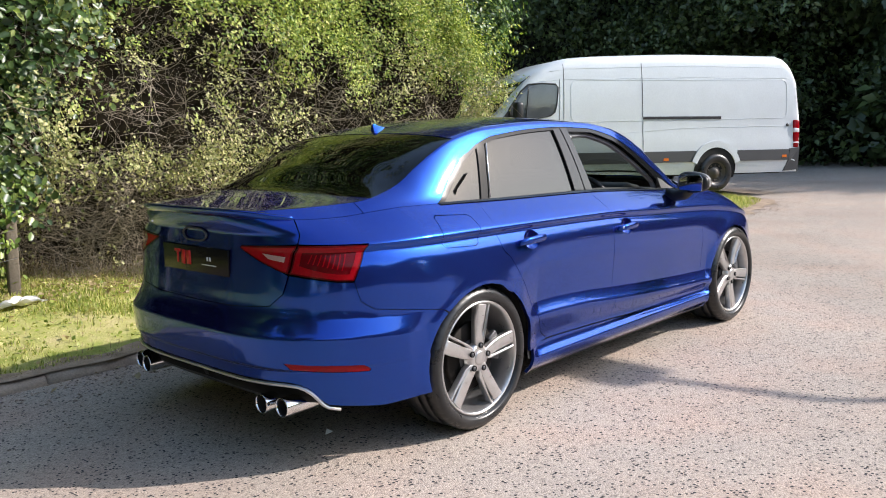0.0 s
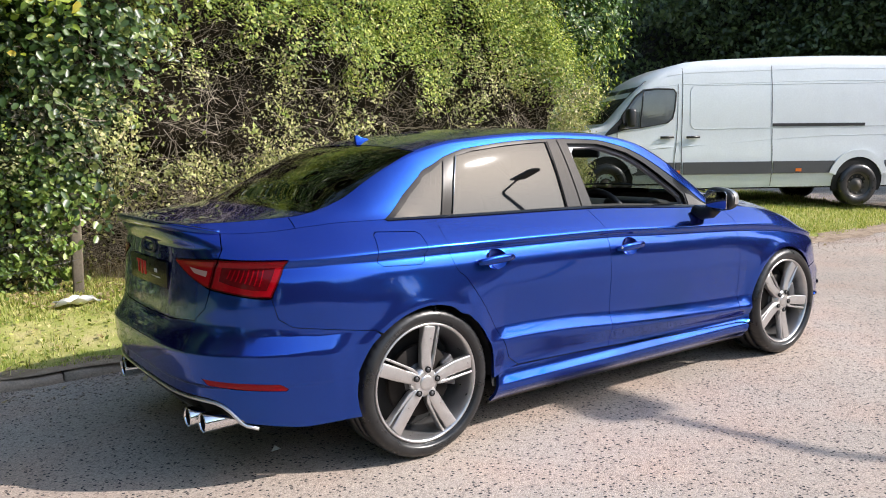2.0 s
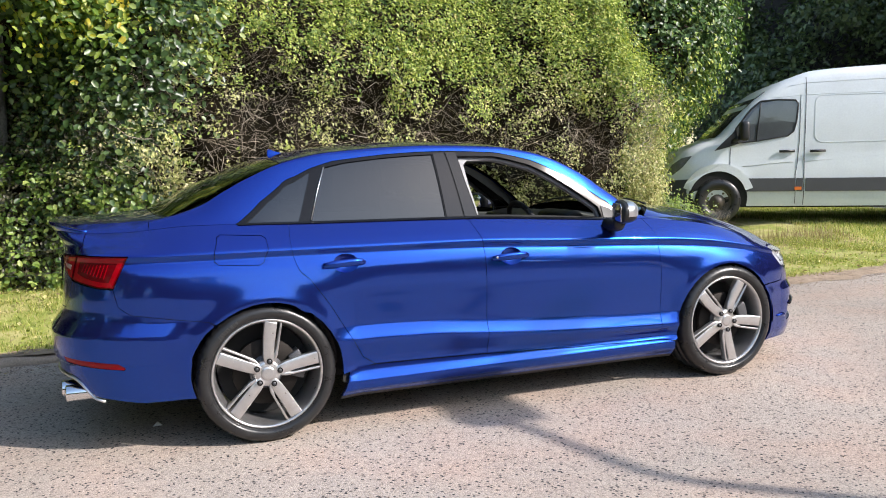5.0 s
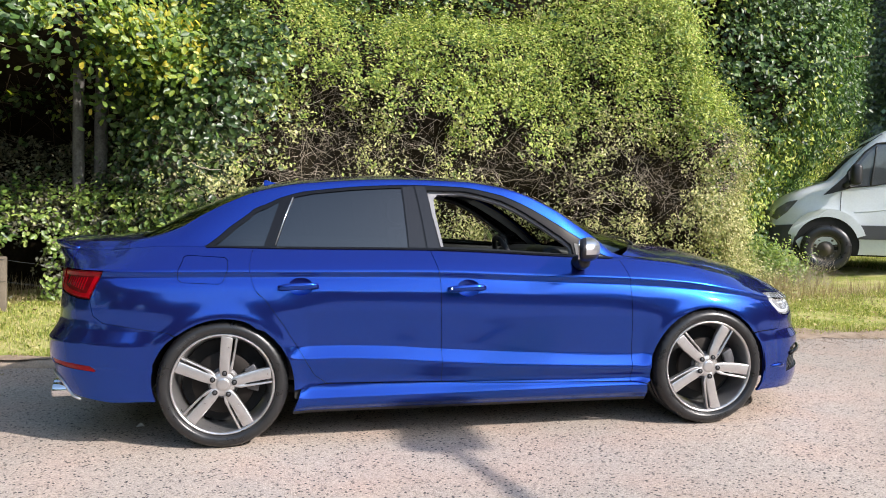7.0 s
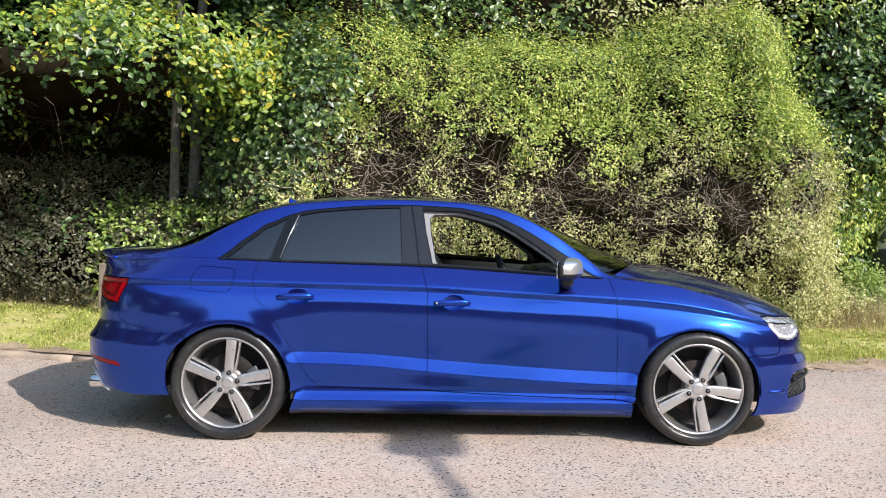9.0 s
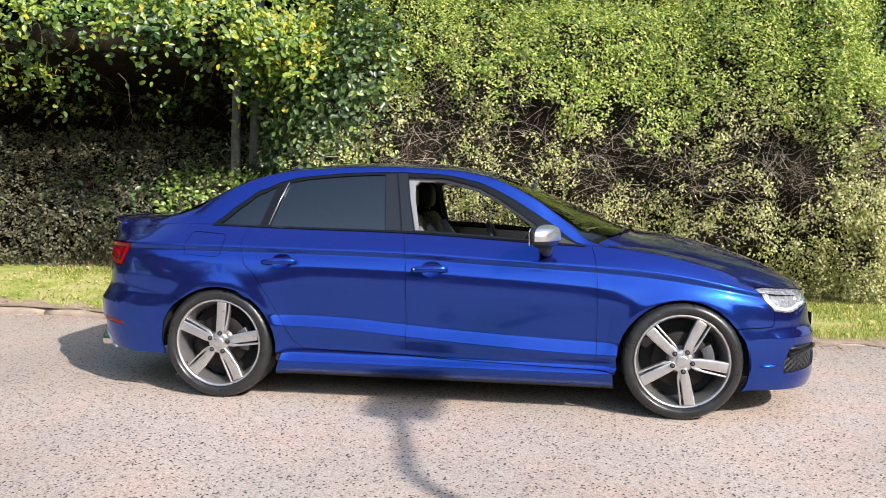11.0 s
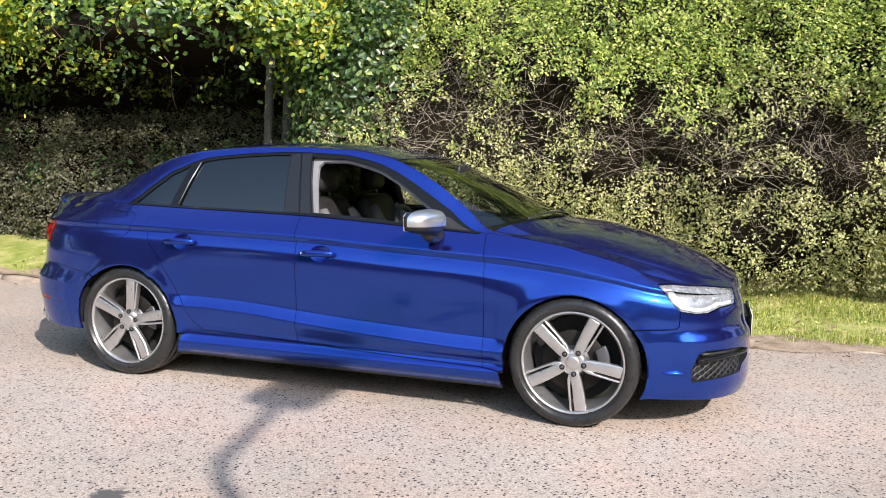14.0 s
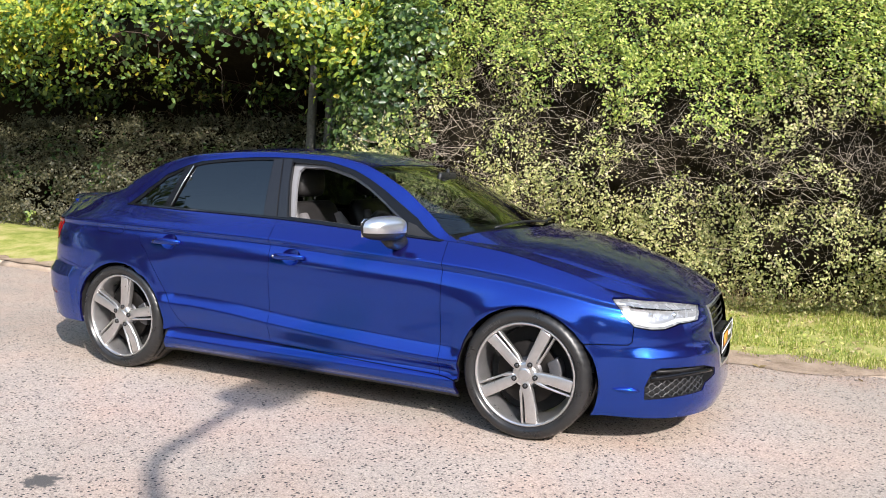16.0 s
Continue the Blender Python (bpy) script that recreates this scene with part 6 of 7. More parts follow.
prism(bm, [(1.78, 0.55), (1.76, 0.86), (1.82, 0.925), (1.95, 0.945), (2.25, 0.925), (2.36, 0.90), (2.36, 0.55)], -0.66, 0.66, "y", 0.02)
dash = part("dashboard", bm, LEATHER, car)
bm = bmesh.new()
prism(bm, [(1.745, 0.86), (1.76, 0.965), (1.82, 0.985), (1.98, 0.955), (1.98, 0.86)], -0.54, -0.20, "y", 0.02)
part("instrument_hood", bm, LEATHER, dash)
bm = bmesh.new()
rings_s = []
for k in range(40):
    a = 2 * math.pi * k / 40
    c0 = Vector((0, math.cos(a) * 0.178, math.sin(a) * 0.178))
    rings_s.append([bm.verts.new(c0 + (Vector((0, math.cos(a), math.sin(a))) * math.cos(b) + Vector((1, 0, 0)) * math.sin(b)) * 0.016) for b in [2 * math.pi * j / 8 for j in range(8)]])
for k in range(40):
    a, b = rings_s[k], rings_s[(k + 1) % 40]
    for q in range(8):
        bm.faces.new((a[q], a[(q + 1) % 8], b[(q + 1) % 8], b[q]))
for ang in (0, 180, 270):
    a = radians(ang)
    tube(bm, [(0.02, math.cos(a) * 0.05, math.sin(a) * 0.05), (0.0, math.cos(a) * 0.17, math.sin(a) * 0.17)], 0.014, 6)
spin(bm, [(0.0001, -0.01), (0.055, 0.0), (0.06, 0.03)], 20, pose(0.0, 0, 0, 0, 0, -90))
bmesh.ops.transform(bm, matrix=pose(1.60, -0.37, 0.865, 0, -22, 0), verts=bm.verts)
part("steering_wheel", bm, LEATHER, car, "black leather steering wheel")


def seat(x, y, front=True):
    bm = bmesh.new()
    w = 0.25
    prism(bm, [(x - 0.02, 0.36), (x + 0.46, 0.40), (x + 0.48, 0.50), (x + 0.40, 0.53), (x, 0.48)], y - w, y + w, "y", 0.04)
    st = part("seat", bm, LEATHER, car, "dark leather seat")
    bm = bmesh.new()
    prism(bm, [(x - 0.02, 0.46), (x + 0.11, 0.50), (x + 0.02, 0.80), (x - 0.085, 1.07), (x - 0.16, 1.08), (x - 0.19, 1.03), (x - 0.10, 0.46)], y - w + 0.01, y + w - 0.01, "y", 0.045)
    part("backrest", bm, LEATHER, st)
    for sgn in (-1, 1):
        bm = bmesh.new()
        tube(bm, [(x + 0.10, y + sgn * 0.21, 0.52), (x + 0.06, y + sgn * 0.225, 0.70), (x + 0.0, y + sgn * 0.215, 0.88), (x - 0.06, y + sgn * 0.18, 1.0)], [0.05, 0.06, 0.055, 0.03], 10)
        part("bolster", bm, LEATHER_GREY if front else LEATHER, st, "grey side bolster" if front else "")
    bm = bmesh.new()
    box(bm, x - 0.145, y, 1.185, 0.10, 0.26, 0.17, 0.045, None, 3)
    hr = part("headrest", bm, LEATHER, st)
    for sgn in (-1, 1):
        bm = bmesh.new()
        tube(bm, [(x - 0.14, y + sgn * 0.06, 1.05), (x - 0.14, y + sgn * 0.06, 1.14)], 0.006, 6)
        part("post", bm, CHROME, hr)


seat(1.18, -0.37)
seat(1.18, 0.37)
seat(0.38, -0.32, False)
seat(0.38, 0.32, False)
bm = bmesh.new()
box(bm, 1.80, -0.02, 1.245, 0.03, 0.24, 0.065, 0.015)
tube(bm, [(1.81, -0.02, 1.26), (1.80, -0.02, 1.30)], 0.012, 8)
part("interior_mirror", bm, BLACK_PLASTIC, car)
bm = bmesh.new()
prism(bm, [(0.95, 0.3), (1.8, 0.3), (1.8, 0.72), (1.5, 0.62), (1.0, 0.66)], -0.11, 0.11, "y", 0.02)
part("centre_console", bm, LEATHER, car)
bm = bmesh.new()
prism(bm, [(-0.46, 0.96), (0.22, 0.94), (0.20, 0.97), (-0.46, 1.0)], -0.665, 0.665, "y", 0.01)
part("parcel_shelf", bm, LEATHER, car)


# wheels
RIM = 1.058


def wheel(hx, sg, turn):
    m = pose(hx, -sg * (HUB_Y + (0.012 if hx > 1 else 0.0)), HUB_Z, 0, 0, 0 if sg > 0 else 180)
    bm = bmesh.new()
    spin(bm, [(0.2435, 0.002), (0.2425, -0.0075), (0.2385, -0.0115), (0.2335, -0.0095), (0.229, -0.002), (0.2255, 0.012), (0.222, 0.03), (0.214, 0.06), (0.212, 0.19), (0.232, 0.205)], 72)
    for v in bm.verts:
        if v.co.y < 0.1:
            v.co.x, v.co.z = v.co.x * RIM, v.co.z * RIM
    wh = part("wheel", bm, ALLOY, car, "silver five-spoke alloy wheel with low-profile tyre")
    wh.matrix_world = m
    segs = 240
    prof = [(0.2565, -0.004), (0.2595, -0.0105), (0.264, -0.0145), (0.2655, -0.019), (0.275, -0.023), (0.287, -0.0245), (0.299, -0.021), (0.309, -0.0125), (0.3165, -0.003), (0.3205, 0.008), (0.3228, 0.022), (0.3235, 0.045), (0.3165, 0.047), (0.3165, 0.055), (0.3235, 0.057), (0.3235, 0.095), (0.3165, 0.097), (0.3165, 0.107), (0.3235, 0.109), (0.3235, 0.16), (0.322, 0.19), (0.312, 0.212), (0.29, 0.222), (0.25, 0.215), (0.232, 0.205)]
    bm = bmesh.new()
    rings_t = []
    for r, y in prof:
        row = []
        for k in range(segs):
            rr = r
            if 0.308 < r and y < 0.046 and k % 5 == 0:
                rr = r - (0.0032 if y > -0.004 else 0.0012)
            a = 2 * math.pi * (k + (0.9 if 0.3 < r and y > 0.0 else 0)) / segs
            row.append(bm.verts.new((rr * math.sin(a), y, rr * math.cos(a))))
        rings_t.append(row)
    for a, b in zip(rings_t, rings_t[1:]):
        for k in range(segs):
            bm.faces.new((a[k], b[k], b[(k + 1) % segs], a[(k + 1) % segs]))
    # the tyre stands flat on the road
    for v in bm.verts:
        v.co.z = max(v.co.z, -HUB_Z + 0.001)
    bmesh.ops.recalc_face_normals(bm, faces=bm.faces)
    part("tyre", bm, RUBBER, wh, "black low-profile tyre")
    for k in range(5):
        rot = pose(0, 0, 0, 0, turn + 72 * k, 0)
        bm = bmesh.new()
        main = [(-0.020, 0.036), (0.018, 0.036), (0.021, 0.075), (0.0175, 0.12), (0.0155, 0.226), (-0.0435, 0.230), (-0.040, 0.16), (-0.032, 0.085)]
        rib = [(0.010, 0.052), (0.026, 0.055), (0.036, 0.085), (0.0385, 0.225), (0.0280, 0.228), (0.0265, 0.115), (0.018, 0.085)]
        prism(bm, main, -0.0015, 0.034, "y", 0.0045)
        prism(bm, rib, 0.0, 0.034, "y", 0.003)
        for v in bm.verts:                                # dished towards the middle of each spoke
            r = v.co.z
            if v.co.y < 0.012:
                v.co.y += 0.010 * math.sin(min(max((r - 0.05) / 0.18, 0), 1) * math.pi) - 0.006 * max(0, (r - 0.16) / 0.07)
            v.co.z *= 1 + (RIM - 1) * min(max((r - 0.05) / 0.15, 0), 1)
        bmesh.ops.transform(bm, matrix=rot, verts=bm.verts)
        part("spoke", bm, ALLOY, wh)
        bm = bmesh.new()
        a = radians(turn + 72 * k)
        mm = Matrix.Translation((0.056 * math.sin(a), -0.004, 0.056 * math.cos(a)))
        spin(bm, [(0.0001, 0.002), (0.0105, 0.002), (0.0115, -0.0035), (0.0132, -0.0028), (0.0132, 0.02)], 16, mm)
        part("bolt_seat", bm, UNDERBODY_SHADE, wh, "dark bolt recess")
        bm = bmesh.new()
        spin(bm, [(0.0001, -0.003), (0.007, -0.0025), (0.009, -0.001), (0.009, 0.006)], 6, mm)
        part("bolt", bm, ALLOY_DARK, wh)
    bm = bmesh.new()
    spin(bm, [(0.030, -0.0015), (0.048, -0.0005), (0.060, 0.004), (0.066, 0.034)], 40)
    part("hub", bm, ALLOY, wh)
    bm = bmesh.new()
    spin(bm, [(0.0001, -0.0060), (0.020, -0.0055), (0.030, -0.0045), (0.0335, -0.001), (0.034, 0.01)], 32)
    part("centre_cap", bm, ALLOY, wh, "plain silver centre cap")
    bm = bmesh.new()
    spin(bm, [(0.07, 0.050), (0.152, 0.050), (0.154, 0.052), (0.154, 0.076), (0.07, 0.078)], 48)
    part("brake_disc", bm, STEEL, wh)
    bm = bmesh.new()
    spin(bm, [(0.0001, 0.047), (0.078, 0.047), (0.08, 0.09)], 32)
    part("disc_bell", bm, ALLOY_DARK, wh)
    # black disc added to close the view through the wheel behind the spokes
    bm = bmesh.new()
    spin(bm, [(0.0001, 0.125), (0.215, 0.125)], 32)
    part("dark_backing", bm, UNDERBODY_SHADE, wh)
    bm = bmesh.new()
    cal = [(0.118 * math.sin(radians(a)), 0.118 * math.cos(radians(a))) for a in range(58, 112, 6)] + [(0.178 * math.sin(radians(a)), 0.178 * math.cos(radians(a))) for a in range(106, 57, -6)]
    prism(bm, cal, 0.028, 0.10, "y", 0.006)
    part("brake_caliper", bm, ALLOY_DARK, wh, "dark brake caliper")
    return wh


wheel(HUBS[0], 1, 9)
wheel(HUBS[1], 1, 28)
wheel(HUBS[0], -1, 30)
wheel(HUBS[1], -1, 12)


def tyre_text(wh, words, mid, radius=0.2835, size=0.021):
    """Raised characters round the side wall, the middle one at so many degrees from the top."""
    cu = bpy.data.curves.new("size_mark", "FONT")
    cu.body, cu.size, cu.align_x, cu.extrude = words, size, "CENTER", 0.0006
    tmp = bpy.data.objects.new("size_mark", cu)
    scene.collection.objects.link(tmp)
    me = bpy.data.meshes.new_from_object(tmp.evaluated_get(bpy.context.evaluated_depsgraph_get()))
    bpy.data.objects.remove(tmp)
    for v in me.vertices:
        a, r = radians(mid) + v.co.x * 1.15 / radius, radius - size * 0.35 + v.co.y
        v.co = (r * math.sin(a), -0.0250 - v.co.z, r * math.cos(a))
    me.materials.append(MARK_GREY)
    ob = new("size_mark", me)
    ob.parent = wh
    return ob


MARK_GREY = mat("moulded_mark", (0.06, 0.06, 0.062), 0.5, vary=0.1)
for o in [c for c in car.children if c.name.startswith("wheel") and "liner" not in c.name and "arch" not in c.name]:
    tyre_text(o, "235/35 R19", -38)


# ---- white panel van on the far verge ----
VAN = pose(11.715, 3.365, 0.14, 0, 0, 150.0) @ pose(0, 0, 0, 0, -0.8, 0)
# its own axes: x forward from the rear axle, y to its left (the side that is seen is y = 0 to +), z up
van = empty("van", VAN, label="white long high-roofed panel van parked on the grass", category="van")
VW = 1.99
VY = 0.0                                                  # plane of the seen side



def van_side(x, z):
    """How far the side stands in from its widest, at x and z."""
    d = 0.10 * max(0, (z - 1.35) / 1.15) ** 2 + 0.05 * max(0, (0.50 - z) / 0.2)
    d += 0.022 * max(0.0, min((z - 0.98) / 0.06, 1.0))
    d += 0.40 * max(0, (x - 4.55) / 0.7) ** 2.4
    return d


bm = bmesh.new()
xs_v = sorted(set([round(a, 3) for a in list(np.arange(-1.83, 5.13, 0.08))]))
top_of = curve1((-1.83, 1.5), (-1.80, 1.9), (-1.74, 2.15), (-1.62, 2.36), (-1.42, 2.48), (0.3, 2.48), (2.0, 2.43), (2.9, 2.37), (3.3, 2.24), (3.57, 2.10), (3.8, 1.93), (4.06, 1.67), (4.35, 1.37), (4.58, 1.28), (4.84, 1.15), (5.02, 0.98), (5.10, 0.75), (5.12, 0.4))


def van_pt(x, k, side):
    t = float(top_of(np.array(x)))
    lo = 0.32
    z = lo + (t - lo) * k
    d = van_side(x, z)
    edge = max(0.0, (z - (t - 0.22)) / 0.22)
    d += 0.16 * (1 - math.sqrt(max(0, 1 - edge ** 2.5)))
    return (x, VY - d if side else VY - VW + d, z)


KS = [0, .06, .12, .2, .28, .36, .45, .55, .65, .74, .82, .88, .92, .95, .975, 1.0]
cols = {}
for side in (True, False):
    cols[side] = [[bm.verts.new(van_pt(x, k, side)) for k in KS] for x in xs_v]
ARCHES = ((0.0, 0.343), (4.31, 0.40))
for side in (True, False):
    c_ = cols[side]
    for i in range(len(xs_v) - 1):
        for j in range(len(KS) - 1):
            bm.faces.new((c_[i][j], c_[i + 1][j], c_[i + 1][j + 1], c_[i][j + 1]))
for i in range(len(xs_v) - 1):
    bm.faces.new((cols[True][i][-1], cols[True][i + 1][-1], cols[False][i + 1][-1], cols[False][i][-1]))
for i in (0, len(xs_v) - 1):
    for j in range(len(KS) - 1):
        bm.faces.new((cols[True][i][j], cols[True][i][j + 1], cols[False][i][j + 1], cols[False][i][j]))
bmesh.ops.remove_doubles(bm, verts=bm.verts, dist=1e-4)
bmesh.ops.recalc_face_normals(bm, faces=bm.faces)
body = part("body", bm, WHITE_PAINT, van, "white painted steel body")


def vy(x, z):
    t = float(top_of(np.array(x)))
    edge = min(max(0.0, (z - (t - 0.22)) / 0.22), 1.0)
    return VY - van_side(x, z) - 0.16 * (1 - math.sqrt(max(0, 1 - edge ** 2.5)))


def side_plate(name, poly, material, lift=0.006, thick=0.02, label="", parent=None, curved=False):
    """A piece that follows the van's side, from an outline in (x, z)."""
    b = bmesh.new()
    c0 = [b.verts.new((x, vy(x, z) + lift, z)) for x, z in poly]
    c1 = [b.verts.new((x, vy(x, z) + lift - thick, z)) for x, z in poly]
    n = len(poly)
    if curved:
        mx, mz = sum(p[0] for p in poly) / n, sum(p[1] for p in poly) / n
        outer = c0
        for f in (0.85, 0.7, 0.55, 0.4, 0.2):
            inner_ = [b.verts.new((mx + (x - mx) * f, vy(mx + (x - mx) * f, mz + (z - mz) * f) + lift, mz + (z - mz) * f)) for x, z in poly]
            for q in range(n):
                b.faces.new((outer[q], outer[(q + 1) % n], inner_[(q + 1) % n], inner_[q]))
            outer = inner_
        b.faces.new(outer)
    else:
        b.faces.new(c0)
    for q in range(n):
        b.faces.new((c0[q], c0[(q + 1) % n], c1[(q + 1) % n], c1[q]))
    bmesh.ops.recalc_face_normals(b, faces=b.faces)
    if b.faces[:][0].normal.y < 0:
        bmesh.ops.reverse_faces(b, faces=b.faces)
    return part(name, b, material, parent or van, label, smooth=False)


def strip(x0, x1, z0, z1, k=14):
    return [(x0 + (x1 - x0) * q / k, z0) for q in range(k + 1)] + [(x1 - (x1 - x0) * q / k, z1) for q in range(k + 1)]


def ring_line(name, poly, r, material, lift=0.004, closed=True, label=""):
    b = bmesh.new()
    if closed:
        poly = list(poly) + list(poly[:2])
    steps = []
    for (xa, za), (xb, zb) in zip(poly, poly[1:]):
        k = max(1, int(math.hypot(xb - xa, zb - za) / 0.08))
        steps += [(xa + (xb - xa) * q / k, za + (zb - za) * q / k) for q in range(k)]
    pts = [(x, vy(x, z) + lift, z) for x, z in steps + [poly[-1]]]
    tube(b, pts, r, 5)
    return part(name, b, material, van, label)


# grey rub strip, broken at the arches
for a, b_ in ((-1.60, -0.47), (0.42, 1.49), (1.52, 3.03), (3.07, 3.16), (3.18, 3.90)):
    side_plate("rub_strip", strip(a, b_, 0.545, 0.745), VAN_TRIM, 0.018, 0.03, "dark grey plastic rub strip")
side_plate("rear_corner_bumper", [(-1.84, 0.36), (-1.52, 0.34), (-1.60, 0.55), (-1.62, 0.76), (-1.84, 0.78)], VAN_TRIM, 0.02, 0.05, "grey rear bumper corner")
for hx, hz in ARCHES:
    # no hole is cut: a black plate stands in for the shaded arch
    pl2 = [(hx + 0.44 * math.cos(a), hz + 0.03 + 0.44 * math.sin(a)) for a in np.linspace(-0.30, math.pi + 0.30, 28)]
    side_plate("arch_shade_plate", pl2, UNDERBODY_SHADE, 0.016, 0.03, "black plate for the shade in the wheel arch")
    al = np.linspace(0.32, math.pi - 0.32, 18)
    lip = [(hx + 0.54 * math.cos(a), hz + 0.03 + 0.55 * math.sin(a)) for a in al] + [(hx + 0.43 * math.cos(a), hz + 0.03 + 0.43 * math.sin(a)) for a in al[::-1]]
    side_plate("arch_flare", lip, WHITE_PAINT, 0.034, 0.05, "white flared wheel arch")
# joints and pressed panels
JOINT = mat("panel_joint", (0.05, 0.05, 0.05), 0.8, vary=0.1)
for poly in ([(3.05, 0.34), (3.055, 1.0), (3.04, 2.26)], [(3.17, 0.36), (3.18, 0.80), (3.15, 1.0), (3.13, 1.30), (3.12, 2.0)], [(1.51, 0.34), (1.51, 1.28)], [(1.52, 1.36), (1.53, 2.30)], [(4.14, 0.90), (4.13, 1.22)]):
    ring_line("panel_gap", poly, 0.005, JOINT, 0.001, False)
for poly in ([(-1.62, 2.06), (0.5, 2.06), (3.05, 2.00), (3.5, 1.96)], [(-1.5, 2.25), (0.5, 2.265), (3.0, 2.18), (3.3, 2.13)]):
    ring_line("swage_line", poly, 0.004, WHITE_PAINT, 0.0, False)
for poly in ([(-1.70, 1.19), (0.6, 1.16), (1.5, 1.11), (3.04, 1.0)], [(3.2, 1.0), (3.55, 0.97), (3.95, 0.93)]):
    ring_line("swage_line", poly, 0.0045, WHITE_PAINT, 0.0, False)


def rounded(x0, x1, z0, z1, r=0.12, k=5):
    out_ = []
    for cx_, cz_, a0 in ((x1 - r, z1 - r, 0), (x0 + r, z1 - r, 90), (x0 + r, z0 + r, 180), (x1 - r, z0 + r, 270)):
        out_ += [(cx_ + r * math.cos(radians(a0 + 90 * q / k)), cz_ + r * math.sin(radians(a0 + 90 * q / k))) for q in range(k + 1)]
    return out_


ring_line("pressed_panel", [(a, b + 0.012 * (2.9 - a)) for a, b in rounded(-1.54, 2.91, 1.28, 1.985)], 0.005, WHITE_PAINT, 0.0)
side_plate("door_rail", strip(-0.10, 1.51, 1.315, 1.365, 6), BLACK_PLASTIC, 0.010, 0.02, "black sliding door rail")
# cab glass
WIN = [(3.30, 1.39), (3.22, 1.45), (3.185, 1.58), (3.155, 1.86), (3.20, 1.92), (3.45, 1.93), (3.70, 1.91), (3.84, 1.79), (4.06, 1.50), (4.02, 1.29), (3.75, 1.315)]
win = side_plate("cab_window", WIN, mat("cab_glass", (0.075, 0.082, 0.088), 0.06, vary=0.3, scale=3, coat=0.8), 0.008, 0.014, "dark cab side window", curved=True)
ring_line("window_seal", WIN, 0.014, BLACK_PLASTIC, 0.004)
ring_line("window_divider", [(3.755, 1.31), (3.70, 1.88)], 0.014, BLACK_PLASTIC, 0.006, False)
side_plate("mirror_corner", [(4.0, 1.28), (4.05, 1.51), (4.12, 1.42), (4.37, 1.17), (4.2, 1.215)], BLACK_PLASTIC, 0.010, 0.02, curved=True)
bm = bmesh.new()
box(bm, 3.97, VY + 0.15, 1.46, 0.14, 0.20, 0.30, 0.05, None, 3)
tube(bm, [(4.04, VY + 0.10, 1.36), (4.10, VY - 0.05, 1.30)], 0.04, 8)
part("mirror", bm, BLACK_PLASTIC, van, "black door mirror")
for x in (2.76, 3.20):
    bm = bmesh.new()
    tube(bm, [(x, vy(x, 1.15) + 0.03, 1.155), (x + 0.22, vy(x + 0.23, 1.15) + 0.03, 1.15)], 0.020, 8)
    part("door_handle", bm, BLACK_PLASTIC, van, "black door handle")
# windscreen, nose, lamps
bm = bmesh.new()
prism(bm, [(3.62, 2.065), (3.80, 1.935), (4.06, 1.675), (4.34, 1.385), (4.32, 1.36), (4.04, 1.65), (3.78, 1.91), (3.60, 2.04)], VY - 1.80, VY - 0.17, "y")
part("windscreen", bm, mat("van_screen", (0.02, 0.022, 0.024), 0.05, vary=0.1, coat=0.8), van, "dark van windscreen")
side_plate("headlamp", [(4.70, 1.10), (4.84, 1.07), (4.98, 0.97), (5.05, 0.84), (4.98, 0.80), (4.84, 0.92)], mat("van_headlamp", (0.10, 0.105, 0.11), 0.12, vary=0.3, scale=12, coat=0.8), 0.012, 0.03, "dark clear van headlamp", curved=True)
side_plate("front_bumper", [(4.73, 0.36), (4.78, 0.55), (4.74, 0.74), (4.90, 0.73), (5.06, 0.71), (5.09, 0.55), (5.08, 0.38), (4.9, 0.36)], VAN_TRIM, 0.02, 0.05, "grey front bumper corner", curved=True)
bm = bmesh.new()
box(bm, -1.80, VY - 1.0, 0.36, 0.20, 1.90, 0.10, 0.04)
part("rear_step", bm, VAN_TRIM, van, "grey rear step bumper")
bm = bmesh.new()
box(bm, -1.765, VY - 0.045, 1.035, 0.13, 0.11, 0.52, 0.02)
lamp = part("tail_lamp", bm, RED_LENS, van, "tall red rear lamp")
bm = bmesh.new()
box(bm, -1.765, VY - 0.043, 1.10, 0.134, 0.112, 0.10, 0.02)
part("clear_section", bm, mat("clear_lamp_band", (0.75, 0.73, 0.72), 0.2, vary=0.1), lamp, "clear band")
bm = bmesh.new()
box(bm, -1.765, VY - 0.043, 0.87, 0.134, 0.112, 0.03, 0.01)
part("clear_section", bm, bpy.data.materials["clear_lamp_band"], lamp, "clear band")
for x, z in ((-1.55, 0.62), (1.0, 0.60), (3.09, 0.59)):
    side_plate("marker_lamp", strip(x, x + 0.10, z - 0.025, z + 0.025, 1), AMBER, 0.024, 0.02, "small amber marker lamp")
bm = bmesh.new()
spin(bm, [(0.0001, -0.01), (0.03, -0.008), (0.032, 0.01)], 14, pose(-1.57, vy(-1.57, 1.20) + 0.004, 1.20, 0, 0, 180))
part("fuel_cap", bm, VAN_TRIM, van)
bm = bmesh.new()
box(bm, 1.6, VY - 1.0, 0.36, 6.4, 1.6, 0.14, 0.02)
part("underframe", bm, UNDERBODY_SHADE, van)
